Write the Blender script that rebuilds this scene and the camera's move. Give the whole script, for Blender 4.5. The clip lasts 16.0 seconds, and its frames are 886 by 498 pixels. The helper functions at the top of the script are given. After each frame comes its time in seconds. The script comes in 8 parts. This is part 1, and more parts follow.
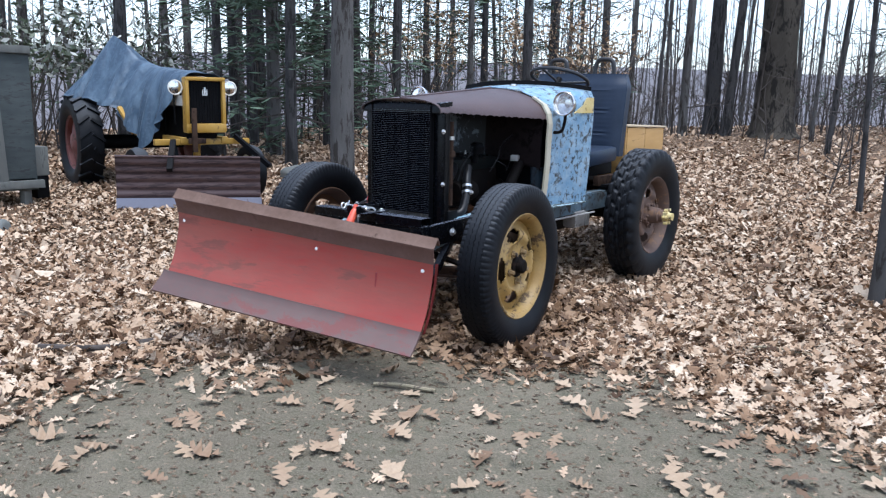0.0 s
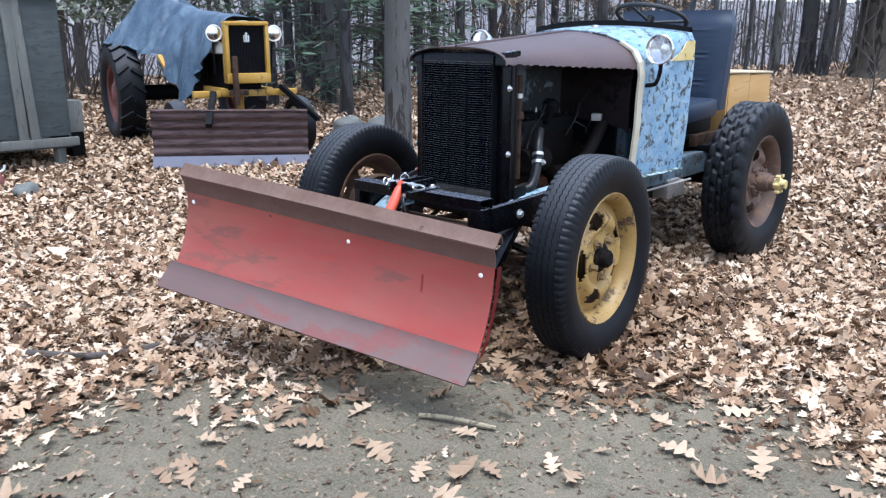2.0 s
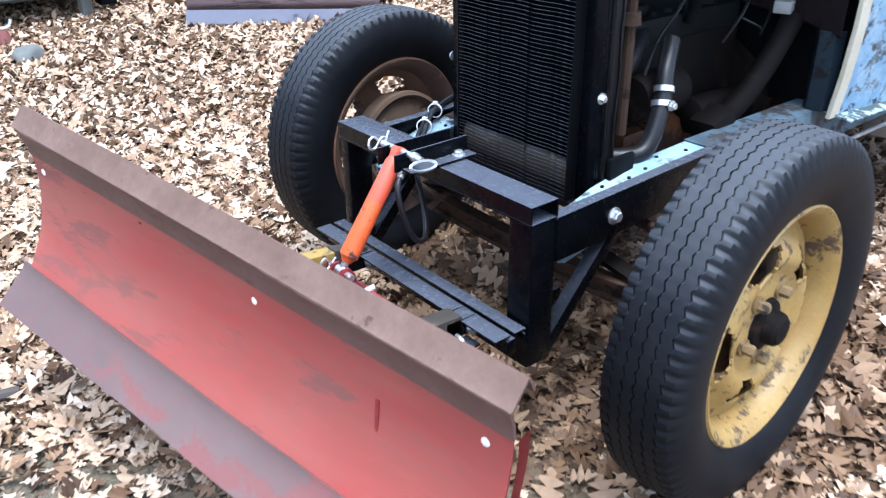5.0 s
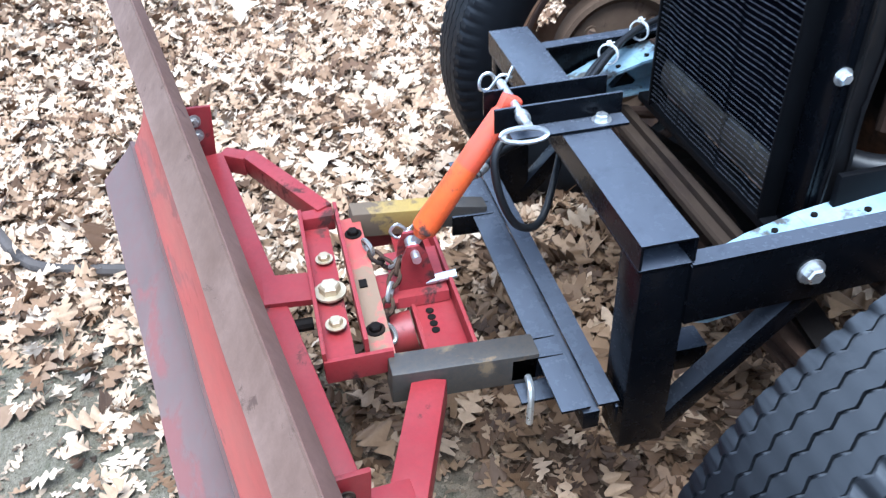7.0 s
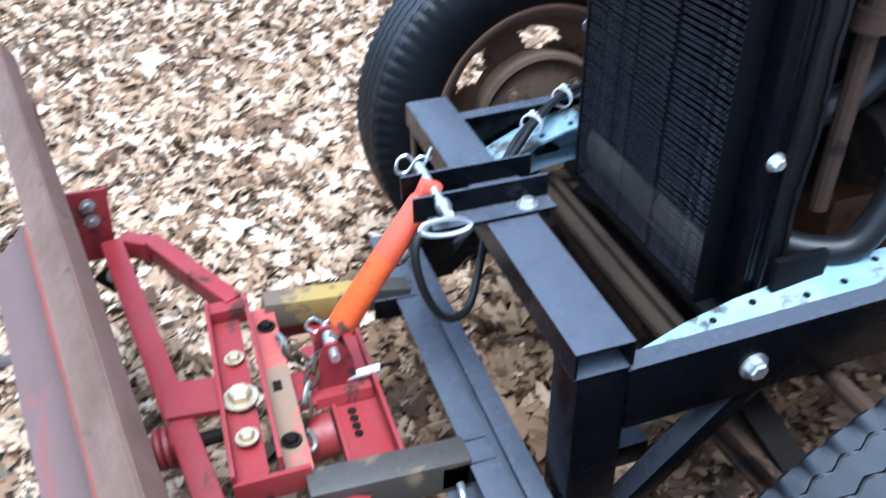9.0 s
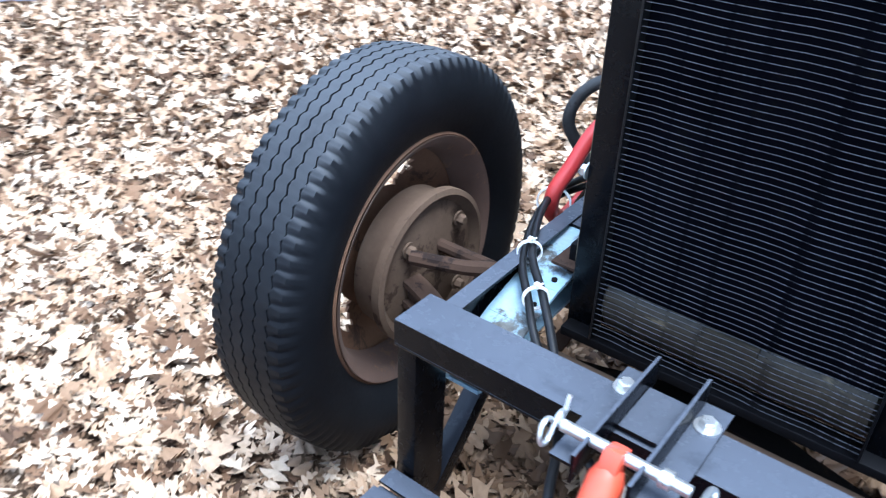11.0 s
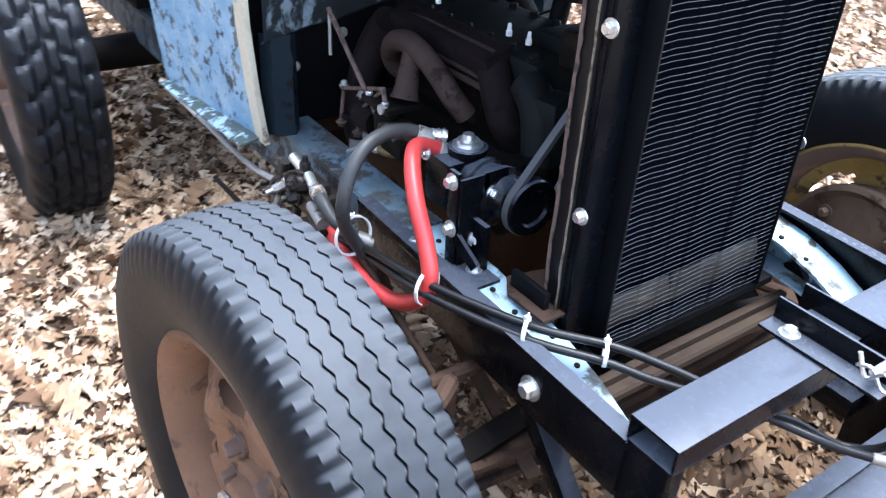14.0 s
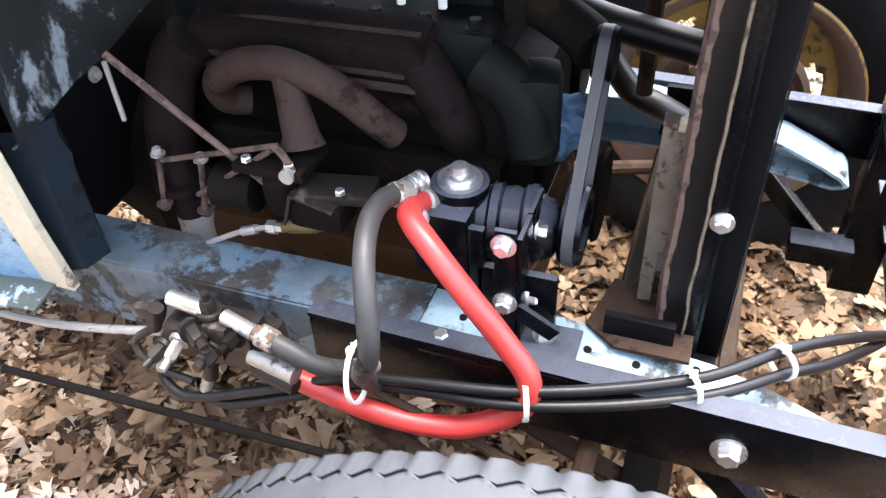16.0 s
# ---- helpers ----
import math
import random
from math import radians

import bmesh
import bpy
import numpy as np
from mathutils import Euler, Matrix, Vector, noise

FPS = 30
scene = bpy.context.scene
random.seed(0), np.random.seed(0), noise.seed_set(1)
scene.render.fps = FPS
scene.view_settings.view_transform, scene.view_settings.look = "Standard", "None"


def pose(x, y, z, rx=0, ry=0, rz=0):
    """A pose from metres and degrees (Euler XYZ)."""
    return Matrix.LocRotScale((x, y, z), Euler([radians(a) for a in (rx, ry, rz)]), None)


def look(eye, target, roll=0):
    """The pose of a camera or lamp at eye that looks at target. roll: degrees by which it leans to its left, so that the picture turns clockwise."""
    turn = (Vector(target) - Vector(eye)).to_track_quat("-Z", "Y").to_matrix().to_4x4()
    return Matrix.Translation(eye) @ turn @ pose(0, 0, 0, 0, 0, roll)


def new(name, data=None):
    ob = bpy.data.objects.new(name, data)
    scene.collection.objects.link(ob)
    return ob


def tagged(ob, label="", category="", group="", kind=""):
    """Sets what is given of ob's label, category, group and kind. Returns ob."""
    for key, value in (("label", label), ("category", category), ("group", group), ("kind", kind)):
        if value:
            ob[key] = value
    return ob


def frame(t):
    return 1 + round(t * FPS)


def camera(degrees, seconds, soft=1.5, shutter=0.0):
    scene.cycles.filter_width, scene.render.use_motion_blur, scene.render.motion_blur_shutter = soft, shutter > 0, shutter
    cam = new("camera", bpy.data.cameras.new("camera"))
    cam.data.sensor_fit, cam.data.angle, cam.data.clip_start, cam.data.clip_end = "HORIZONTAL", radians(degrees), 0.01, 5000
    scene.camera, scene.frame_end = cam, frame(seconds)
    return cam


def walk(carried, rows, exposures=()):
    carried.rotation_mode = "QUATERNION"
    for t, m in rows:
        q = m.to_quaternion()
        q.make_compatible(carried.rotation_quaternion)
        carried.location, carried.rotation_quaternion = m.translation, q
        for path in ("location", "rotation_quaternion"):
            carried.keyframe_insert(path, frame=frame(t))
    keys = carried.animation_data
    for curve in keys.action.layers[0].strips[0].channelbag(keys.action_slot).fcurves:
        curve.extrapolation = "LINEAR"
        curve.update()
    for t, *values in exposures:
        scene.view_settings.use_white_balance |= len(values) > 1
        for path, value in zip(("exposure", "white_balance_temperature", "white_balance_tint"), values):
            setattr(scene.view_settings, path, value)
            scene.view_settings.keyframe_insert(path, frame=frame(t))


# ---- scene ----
# camera
cam = camera(57.4, 16.0, soft=1.2, shutter=0.4)
EXPOSURES = [(0.0, 1.52, 5650, 9), (2.0, 1.88, 5650, 9), (3.0, 1.98, 5600, 9), (5.5, 2.42, 5400, 8), (7.0, 2.42, 5200, 4), (8.0, 2.38, 5200, 4), (9.5, 2.34, 5150, 4), (12.0, 2.85, 5250, 5), (13.5, 3.02, 5400, 6), (14.0, 3.16, 5700, 8), (15.0, 3.68, 6450, 12), (16.0, 3.76, 6800, 13)]
PATH = [
    (0, (2.828, -3.494, 1.259), (1.667, -1.909, 0.886), 1.1),
    (0.5, (2.71, -3.407, 1.278), (1.528, -1.843, 0.883), 0.2),
    (1, (2.6, -3.267, 1.28), (1.379, -1.745, 0.842), 0.4),
    (1.5, (2.501, -3.044, 1.291), (1.205, -1.59, 0.835), 1.5),
    (2, (2.348, -2.832, 1.299), (1.08, -1.374, 0.782), 0.2),
    (2.5, (2.164, -2.642, 1.314), (0.912, -1.185, 0.758), -0.6),
    (3, (2.012, -2.386, 1.319), (0.717, -0.968, 0.761), -0.5),
    (3.2, (1.962, -2.28, 1.332), (0.669, -0.87, 0.75), 0.2),
    (5.3, (1.361, -1.288, 1.345), (-0.05, -0.225, 0.408), -0.9),
    (5.5, (1.311, -1.2, 1.33), (-0.16, -0.174, 0.446), -1.1),
    (6, (1.227, -1.035, 1.324), (-0.322, -0.243, 0.337), -2.6),
    (6.5, (1.2, -0.852, 1.308), (-0.405, -0.399, 0.204), -2.2),
    (7, (1.132, -0.744, 1.293), (-0.425, -0.439, 0.076), -3.0),
    (7.5, (1.054, -0.703, 1.263), (-0.398, -0.454, -0.089), -3.0),
    (8, (1.054, -0.652, 1.259), (-0.37, -0.453, -0.131), -2.7),
    (8.5, (1.059, -0.639, 1.287), (-0.458, -0.419, 0.002), -2.6),
    (8.7, (1.001, -0.611, 1.287), (-0.518, -0.375, 0.008), -4.5),
    (9, (1.003, -0.689, 1.312), (-0.555, -0.21, 0.151), -1.6),
    (9.5, (0.904, -0.772, 1.324), (-0.593, -0.033, 0.223), 1.7),
    (9.7, (0.84, -0.797, 1.321), (-0.651, 0.001, 0.253), 1.7),
    (11.8, (-0.178, -1.097, 1.348), (-0.599, 0.534, 0.27), 3.7),
    (12, (-0.268, -1.121, 1.364), (-0.526, 0.556, 0.306), 3.7),
    (12.2, (-0.38, -1.182, 1.365), (-0.47, 0.527, 0.331), 3.2),
    (12.5, (-0.506, -1.138, 1.378), (-0.43, 0.557, 0.319), 3.7),
    (13, (-0.709, -1.042, 1.355), (-0.361, 0.626, 0.307), 2.8),
    (13.1, (-0.746, -0.994, 1.362), (-0.324, 0.651, 0.305), 2.5),
    (13.5, (-0.876, -0.887, 1.376), (-0.151, 0.658, 0.332), 3.9),
    (14, (-1.04, -0.729, 1.378), (-0.041, 0.632, 0.306), 3.2),
    (14.5, (-1.062, -0.517, 1.375), (0.073, 0.724, 0.292), 0.4),
    (15, (-1.061, -0.311, 1.383), (0.259, 0.672, 0.246), 1.3),
    (15.5, (-1.078, -0.107, 1.371), (0.363, 0.599, 0.177), -1.6),
    (16, (-0.996, 0.024, 1.352), (0.412, 0.58, 0.044), -3.4),
]
walk(cam, [(t, look(eye, target, roll)) for t, eye, target, roll in PATH], EXPOSURES)

# ---- world and light: bright overcast woods ----
world = bpy.data.worlds.new("overcast")
scene.world = world
world.use_nodes = True
wn, wl = world.node_tree.nodes, world.node_tree.links
wn.clear()
sky = wn.new("ShaderNodeTexSky")
sky.sky_type = 'NISHITA'
sky.sun_disc = False
sky.sun_elevation = radians(76)
sky.sun_rotation = radians(100)
sky.air_density, sky.dust_density, sky.ozone_density = 1.0, 1.5, 1.5
soft_sky = wn.new("ShaderNodeHueSaturation")
soft_sky.inputs["Saturation"].default_value = 0.55
soft_sky.inputs["Value"].default_value = 1.0
bg = wn.new("ShaderNodeBackground")
bg.inputs["Strength"].default_value = 0.125
wo = wn.new("ShaderNodeOutputWorld")
wl.new(sky.outputs[0], soft_sky.inputs["Color"])
wl.new(soft_sky.outputs[0], bg.inputs["Color"])
wl.new(bg.outputs[0], wo.inputs["Surface"])

sun_data = bpy.data.lights.new("sun", 'SUN')
sun_data.energy = 1.5
sun_data.angle = radians(40)
sun_data.color = (1.0, 0.97, 0.93)
sun = new("sun", sun_data)
sun.matrix_world = look((1.8, -0.4, 9), (0, 0, 0))

# ---- materials ----
def nodes_of(name):
    m = bpy.data.materials.new(name)
    m.use_nodes = True
    nt = m.node_tree
    return m, nt.nodes, nt.links, nt.nodes["Principled BSDF"]


def mathn(n, l, op, a, b=0.0, clamp=False):
    k = n.new("ShaderNodeMath")
    k.operation, k.use_clamp = op, clamp
    for i, v in enumerate((a, b)):
        if isinstance(v, (int, float)):
            k.inputs[i].default_value = v
        else:
            l.new(v, k.inputs[i])
    return k.outputs[0]


def noise_of(n, l, vec, scale, detail=5.0, rough=0.6, dist=0.0):
    k = n.new("ShaderNodeTexNoise")
    k.inputs["Scale"].default_value = scale
    k.inputs["Detail"].default_value = detail
    k.inputs["Roughness"].default_value = rough
    k.inputs["Distortion"].default_value = dist
    l.new(vec, k.inputs["Vector"])
    return k.outputs["Fac"]


def ramp_of(n, l, fac, stops):
    k = n.new("ShaderNodeValToRGB")
    e = k.color_ramp.elements
    while len(e) < len(stops):
        e.new(0.5)
    for el, (p, c) in zip(e, stops):
        el.position = p
        el.color = (*c, 1) if len(c) == 3 else c
    l.new(fac, k.inputs["Fac"])
    return k.outputs["Color"]


def step_of(n, l, fac, lo, hi):
    k = n.new("ShaderNodeMapRange")
    k.inputs["From Min"].default_value, k.inputs["From Max"].default_value = lo, hi
    l.new(fac, k.inputs["Value"])
    return k.outputs["Result"]


def mix_of(n, l, fac, a, b, blend='MIX'):
    k = n.new("ShaderNodeMix")
    k.data_type, k.blend_type = 'RGBA', blend
    if isinstance(fac, (int, float)):
        k.inputs[0].default_value = fac
    else:
        l.new(fac, k.inputs[0])
    for i, v in ((6, a), (7, b)):
        if isinstance(v, tuple):
            k.inputs[i].default_value = (*v, 1)
        else:
            l.new(v, k.inputs[i])
    return k.outputs[2]


def bump_of(n, l, bsdf, height, strength, distance):
    k = n.new("ShaderNodeBump")
    k.inputs["Strength"].default_value = strength
    k.inputs["Distance"].default_value = distance
    l.new(height, k.inputs["Height"])
    l.new(k.outputs[0], bsdf.inputs["Normal"])


def where(n, stretch=(1, 1, 1)):
    c = n.new("ShaderNodeTexCoord")
    m = n.new("ShaderNodeMapping")
    m.inputs["Scale"].default_value = stretch
    n.id_data.links.new(c.outputs["Object"], m.inputs["Vector"])
    return m.outputs[0]


def worn(name, base, base2, under, amount=0.5, scale=14.0, rough=0.5, metal=0.0, under_rough=0.85, fine=120.0, bump=0.15,
         stretch=(1, 1, 1), dust=None, spec=0.5, sky_sheen=None, grain=0.25):
    """Paint or metal with two tones, and chips or rust of another colour showing through. amount: share that is worn."""
    m, n, l, b = nodes_of(name)
    v = where(n, stretch)
    big = noise_of(n, l, v, scale * 0.35, 4, 0.6)
    mid = noise_of(n, l, v, scale, 8, 0.68, 0.3)
    fin = noise_of(n, l, v, fine, 4, 0.7)
    col = mix_of(n, l, step_of(n, l, big, 0.35, 0.65), base, base2)
    col = mix_of(n, l, step_of(n, l, fin, 0.3, 0.75), col, mix_of(n, l, grain, col, under))
    edge = 0.72 - 0.44 * amount
    chip = step_of(n, l, mathn(n, l, 'ADD', mathn(n, l, 'MULTIPLY', mid, 0.75), mathn(n, l, 'MULTIPLY', big, 0.25)), edge, edge + 0.05)
    col = mix_of(n, l, chip, col, under)
    if dust:
        col = mix_of(n, l, mathn(n, l, 'MULTIPLY', step_of(n, l, noise_of(n, l, v, scale * 0.6, 6, 0.7), 0.45, 0.75), 0.5), col, dust)
    if sky_sheen:      # sky sheen painted as a paler tone on what faces up
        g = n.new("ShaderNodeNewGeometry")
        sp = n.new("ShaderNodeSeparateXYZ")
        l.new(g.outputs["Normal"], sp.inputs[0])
        up_face = mathn(n, l, 'MULTIPLY', step_of(n, l, sp.outputs[2], 0.45, 0.98), step_of(n, l, mid, 0.0, 0.45))
        col = mix_of(n, l, mathn(n, l, 'MULTIPLY', up_face, sky_sheen[1]), col, sky_sheen[0])
    l.new(col, b.inputs["Base Color"])
    b.inputs["Metallic"].default_value = metal
    b.inputs["Specular IOR Level"].default_value = spec
    r = mathn(n, l, 'ADD', rough - 0.1, mathn(n, l, 'MULTIPLY', fin, 0.2))
    l.new(mathn(n, l, 'ADD', r, mathn(n, l, 'MULTIPLY', chip, under_rough - rough), True), b.inputs["Roughness"])
    bump_of(n, l, b, mathn(n, l, 'ADD', mathn(n, l, 'MULTIPLY', fin, 0.4), mathn(n, l, 'MULTIPLY', chip, -0.6)), bump, 0.002)
    return m


# tyre tops painted paler for dust and the sky light on them
RUBBER = worn("tyre_rubber", (0.0030, 0.0035, 0.0050), (0.0056, 0.0064, 0.0084), (0.022, 0.023, 0.026), 0.18, 10, 0.55, bump=0.2, dust=(0.013, 0.0145, 0.017), spec=0.14, sky_sheen=((0.080, 0.086, 0.096), 0.58), grain=0.04)
GOLD = worn("gold_paint", (0.279, 0.163, 0.037), (0.353, 0.229, 0.068), (0.07, 0.042, 0.024), 0.40, 20, 0.5, dust=(0.16, 0.11, 0.05))
RUSTDISC = worn("rusty_disc", (0.075, 0.045, 0.035), (0.10, 0.06, 0.045), (0.16, 0.09, 0.05), 0.4, 18, 0.75)
DRUM = worn("drum_rust", (0.075, 0.048, 0.032), (0.115, 0.078, 0.052), (0.04, 0.024, 0.016), 0.4, 16, 0.8, spec=0.15)
# the sky's gloss on upward faces is painted into this black
BLACK = worn("black_gloss_paint", (0.0012, 0.0015, 0.0024), (0.0022, 0.0027, 0.0040), (0.13, 0.14, 0.16), 0.09, 22, 0.26, under_rough=0.5, fine=40, bump=0.02, spec=0.16, sky_sheen=((0.070, 0.078, 0.098), 0.8), grain=0.004)
MATTEBLACK = worn("black_matte_paint", (0.0022, 0.0023, 0.003), (0.0038, 0.004, 0.005), (0.018, 0.014, 0.012), 0.14, 20, 0.55, spec=0.08, grain=0.04)
FIN = worn("radiator_fin", (0.11, 0.12, 0.15), (0.19, 0.205, 0.245), (0.010, 0.011, 0.016), 0.45, 26, 0.40, metal=0.75, grain=0.1)
CORE = worn("radiator_core", (0.0010, 0.0011, 0.002), (0.0018, 0.0019, 0.0032), (0.003, 0.003, 0.0035), 0.3, 30, 0.9, spec=0.0, grain=0.04)
TANK = worn("stained_tank", (0.008, 0.0075, 0.007), (0.026, 0.022, 0.016), (0.13, 0.108, 0.070), 0.36, 9, 0.5, stretch=(0.8, 1, 2.2), spec=0.3, fine=70, grain=0.3)
RUSTBROWN = worn("rust_brown", (0.040, 0.025, 0.018), (0.062, 0.037, 0.025), (0.018, 0.012, 0.010), 0.45, 14, 0.85, spec=0.1)
SIDERUST = worn("black_over_rust", (0.0035, 0.0035, 0.004), (0.006, 0.006, 0.007), (0.050, 0.032, 0.022), 0.22, 14, 0.40, spec=0.25, grain=0.04)
HOOD = worn("hood_rust", (0.046, 0.023, 0.019), (0.068, 0.036, 0.030), (0.12, 0.13, 0.16), 0.24, 5, 0.40, fine=90, bump=0.08)
BLUE = worn("pale_blue_paint", (0.135, 0.26, 0.39), (0.22, 0.35, 0.47), (0.030, 0.037, 0.042), 0.46, 26, 0.5, dust=(0.46, 0.51, 0.52))
BLUEDARK = worn("blue_worn_heavy", (0.30, 0.42, 0.50), (0.40, 0.52, 0.58), (0.05, 0.065, 0.06), 0.62, 20, 0.6)
RAILBLUE = worn("rail_blue", (0.19, 0.32, 0.41), (0.29, 0.42, 0.50), (0.05, 0.046, 0.042), 0.43, 15, 0.6, dust=(0.38, 0.42, 0.42))
RAILGRIME = worn("rail_grime", (0.040, 0.055, 0.066), (0.095, 0.165, 0.225), (0.022, 0.018, 0.016), 0.50, 15, 0.6, dust=(0.15, 0.17, 0.17))
CREAM = worn("cream_trim", (0.46, 0.42, 0.31), (0.54, 0.50, 0.39), (0.13, 0.10, 0.07), 0.32, 18, 0.55)
YELLOWPATCH = worn("yellow_patch", (0.55, 0.42, 0.14), (0.62, 0.52, 0.26), (0.09, 0.06, 0.04), 0.4, 30, 0.6)
RED = worn("faded_red_paint", (0.285, 0.042, 0.035), (0.30, 0.082, 0.062), (0.185, 0.068, 0.056), 0.40, 8, 0.55, dust=(0.24, 0.094, 0.070), stretch=(0.35, 1, 1.6), spec=0.25, fine=38, grain=0.45)
REDBRIGHT = worn("red_frame_paint", (0.185, 0.012, 0.016), (0.23, 0.022, 0.026), (0.045, 0.015, 0.013), 0.34, 14, 0.40, dust=(0.18, 0.042, 0.038), spec=0.35)
LIP = worn("plow_lip_rust", (0.104, 0.056, 0.041), (0.13, 0.073, 0.060), (0.070, 0.039, 0.032), 0.26, 18, 0.65, dust=(0.14, 0.083, 0.068), bump=0.3, spec=0.25, fine=45, grain=0.5)
EDGE = worn("cutting_edge", (0.086, 0.057, 0.051), (0.116, 0.081, 0.072), (0.155, 0.060, 0.055), 0.44, 9, 0.6, metal=0.1, stretch=(0.6, 1, 1), fine=40, grain=0.4)
ORANGE = worn("orange_cylinder", (0.66, 0.085, 0.016), (0.72, 0.13, 0.025), (0.05, 0.022, 0.018), 0.46, 14, 0.4)
ZINC = worn("zinc_steel", (0.62, 0.63, 0.64), (0.72, 0.73, 0.74), (0.30, 0.29, 0.27), 0.25, 60, 0.3, metal=0.85)
STEEL = worn("dull_steel", (0.28, 0.27, 0.26), (0.36, 0.35, 0.33), (0.12, 0.085, 0.06), 0.4, 40, 0.5, metal=0.6)
HOSE = worn("black_hose", (0.006, 0.006, 0.007), (0.010, 0.010, 0.011), (0.03, 0.03, 0.03), 0.15, 30, 0.4, spec=0.3, grain=0.04)
REDHOSE = worn("red_hose", (0.42, 0.03, 0.03), (0.47, 0.045, 0.04), (0.30, 0.03, 0.03), 0.2, 30, 0.4)
GREYHOSE = worn("grey_hose", (0.028, 0.028, 0.029), (0.045, 0.045, 0.046), (0.015, 0.015, 0.015), 0.3, 30, 0.5, spec=0.3)
PLASTIC = worn("white_plastic", (0.75, 0.75, 0.73), (0.8, 0.8, 0.78), (0.6, 0.6, 0.58), 0.1, 60, 0.4)
IRON = worn("engine_iron", (0.0042, 0.0034, 0.0032), (0.0075, 0.0058, 0.005), (0.022, 0.013, 0.009), 0.34, 14, 0.7, spec=0.08, grain=0.04)
IRONGREEN = worn("engine_dark_green", (0.0035, 0.0045, 0.0048), (0.0065, 0.008, 0.008), (0.016, 0.012, 0.009), 0.33, 16, 0.6, spec=0.1, grain=0.04)
MANIFOLD = worn("manifold_rust", (0.032, 0.021, 0.018), (0.046, 0.031, 0.026), (0.018, 0.011, 0.009), 0.4, 22, 0.85, spec=0.1)
HEATBOX = worn("heat_box_rust", (0.007, 0.0048, 0.0052), (0.012, 0.008, 0.0082), (0.004, 0.003, 0.003), 0.4, 18, 0.8, spec=0.08, grain=0.04)
BRASS = worn("dirty_brass", (0.13, 0.085, 0.03), (0.19, 0.13, 0.05), (0.09, 0.07, 0.04), 0.4, 40, 0.5, metal=0.5)
NAVY = worn("navy_vinyl", (0.011, 0.019, 0.036), (0.018, 0.028, 0.050), (0.04, 0.052, 0.075), 0.15, 12, 0.42, fine=200, spec=0.25)
WOODBOX = worn("varnished_board", (0.40, 0.225, 0.065), (0.47, 0.275, 0.09), (0.22, 0.13, 0.05), 0.3, 7, 0.6, stretch=(1, 1, 8))
WOODTOP = worn("pale_board", (0.48, 0.38, 0.24), (0.56, 0.46, 0.32), (0.35, 0.26, 0.15), 0.3, 10, 0.7)
OLDBOARD = worn("old_grey_yellow_board", (0.20, 0.17, 0.11), (0.26, 0.22, 0.14), (0.09, 0.07, 0.05), 0.45, 12, 0.85, stretch=(6, 1, 6))
GREYWOOD = worn("weathered_grey_board", (0.034, 0.043, 0.044), (0.054, 0.064, 0.063), (0.027, 0.031, 0.031), 0.4, 7, 0.88, stretch=(1.2, 1.2, 5), bump=0.3)
GREYWOOD2 = worn("weathered_batten", (0.095, 0.097, 0.09), (0.13, 0.132, 0.12), (0.055, 0.058, 0.052), 0.35, 9, 0.88, stretch=(4, 4, 0.7), bump=0.3)
CUBYELLOW = worn("cub_yellow", (0.36, 0.195, 0.014), (0.43, 0.26, 0.05), (0.06, 0.034, 0.02), 0.30, 12, 0.5)
CUBWHITE = worn("cub_white", (0.62, 0.60, 0.54), (0.68, 0.66, 0.60), (0.35, 0.30, 0.22), 0.25, 14, 0.5)
BLADERUST = worn("blade_rust", (0.044, 0.021, 0.020), (0.066, 0.034, 0.031), (0.024, 0.012, 0.012), 0.5, 5, 0.6, stretch=(0.5, 1, 9))
BLADEEDGE = worn("blade_edge", (0.16, 0.17, 0.21), (0.20, 0.20, 0.24), (0.11, 0.07, 0.07), 0.4, 6, 0.45, metal=0.3)
RIMRED = worn("dull_red_rim", (0.14, 0.035, 0.03), (0.18, 0.055, 0.045), (0.09, 0.045, 0.03), 0.4, 12, 0.65)
BARK = worn("grey_bark", (0.070, 0.068, 0.066), (0.110, 0.106, 0.102), (0.034, 0.030, 0.027), 0.48, 5, 0.92, stretch=(3, 3, 0.6), fine=60, bump=0.7, spec=0.15)
BARKROUGH = worn("rough_old_bark", (0.050, 0.044, 0.036), (0.085, 0.074, 0.060), (0.020, 0.018, 0.016), 0.5, 3.2, 0.92, stretch=(2.4, 2.4, 0.9), fine=30, bump=0.9, spec=0.1)
BARKDARK = worn("dark_bark", (0.044, 0.043, 0.044), (0.066, 0.063, 0.062), (0.022, 0.021, 0.021), 0.5, 5, 0.92, stretch=(3, 3, 0.6), fine=60, bump=0.7, spec=0.15)
TWIG = worn("twigs", (0.06, 0.052, 0.047), (0.09, 0.076, 0.068), (0.035, 0.03, 0.027), 0.4, 8, 0.9, spec=0.15)
STONE = worn("grey_stone", (0.085, 0.09, 0.085), (0.13, 0.135, 0.125), (0.10, 0.10, 0.095), 0.4, 12, 0.9, bump=0.4)
RAG = worn("blue_rag", (0.10, 0.20, 0.33), (0.15, 0.27, 0.40), (0.06, 0.09, 0.13), 0.35, 30, 0.9)


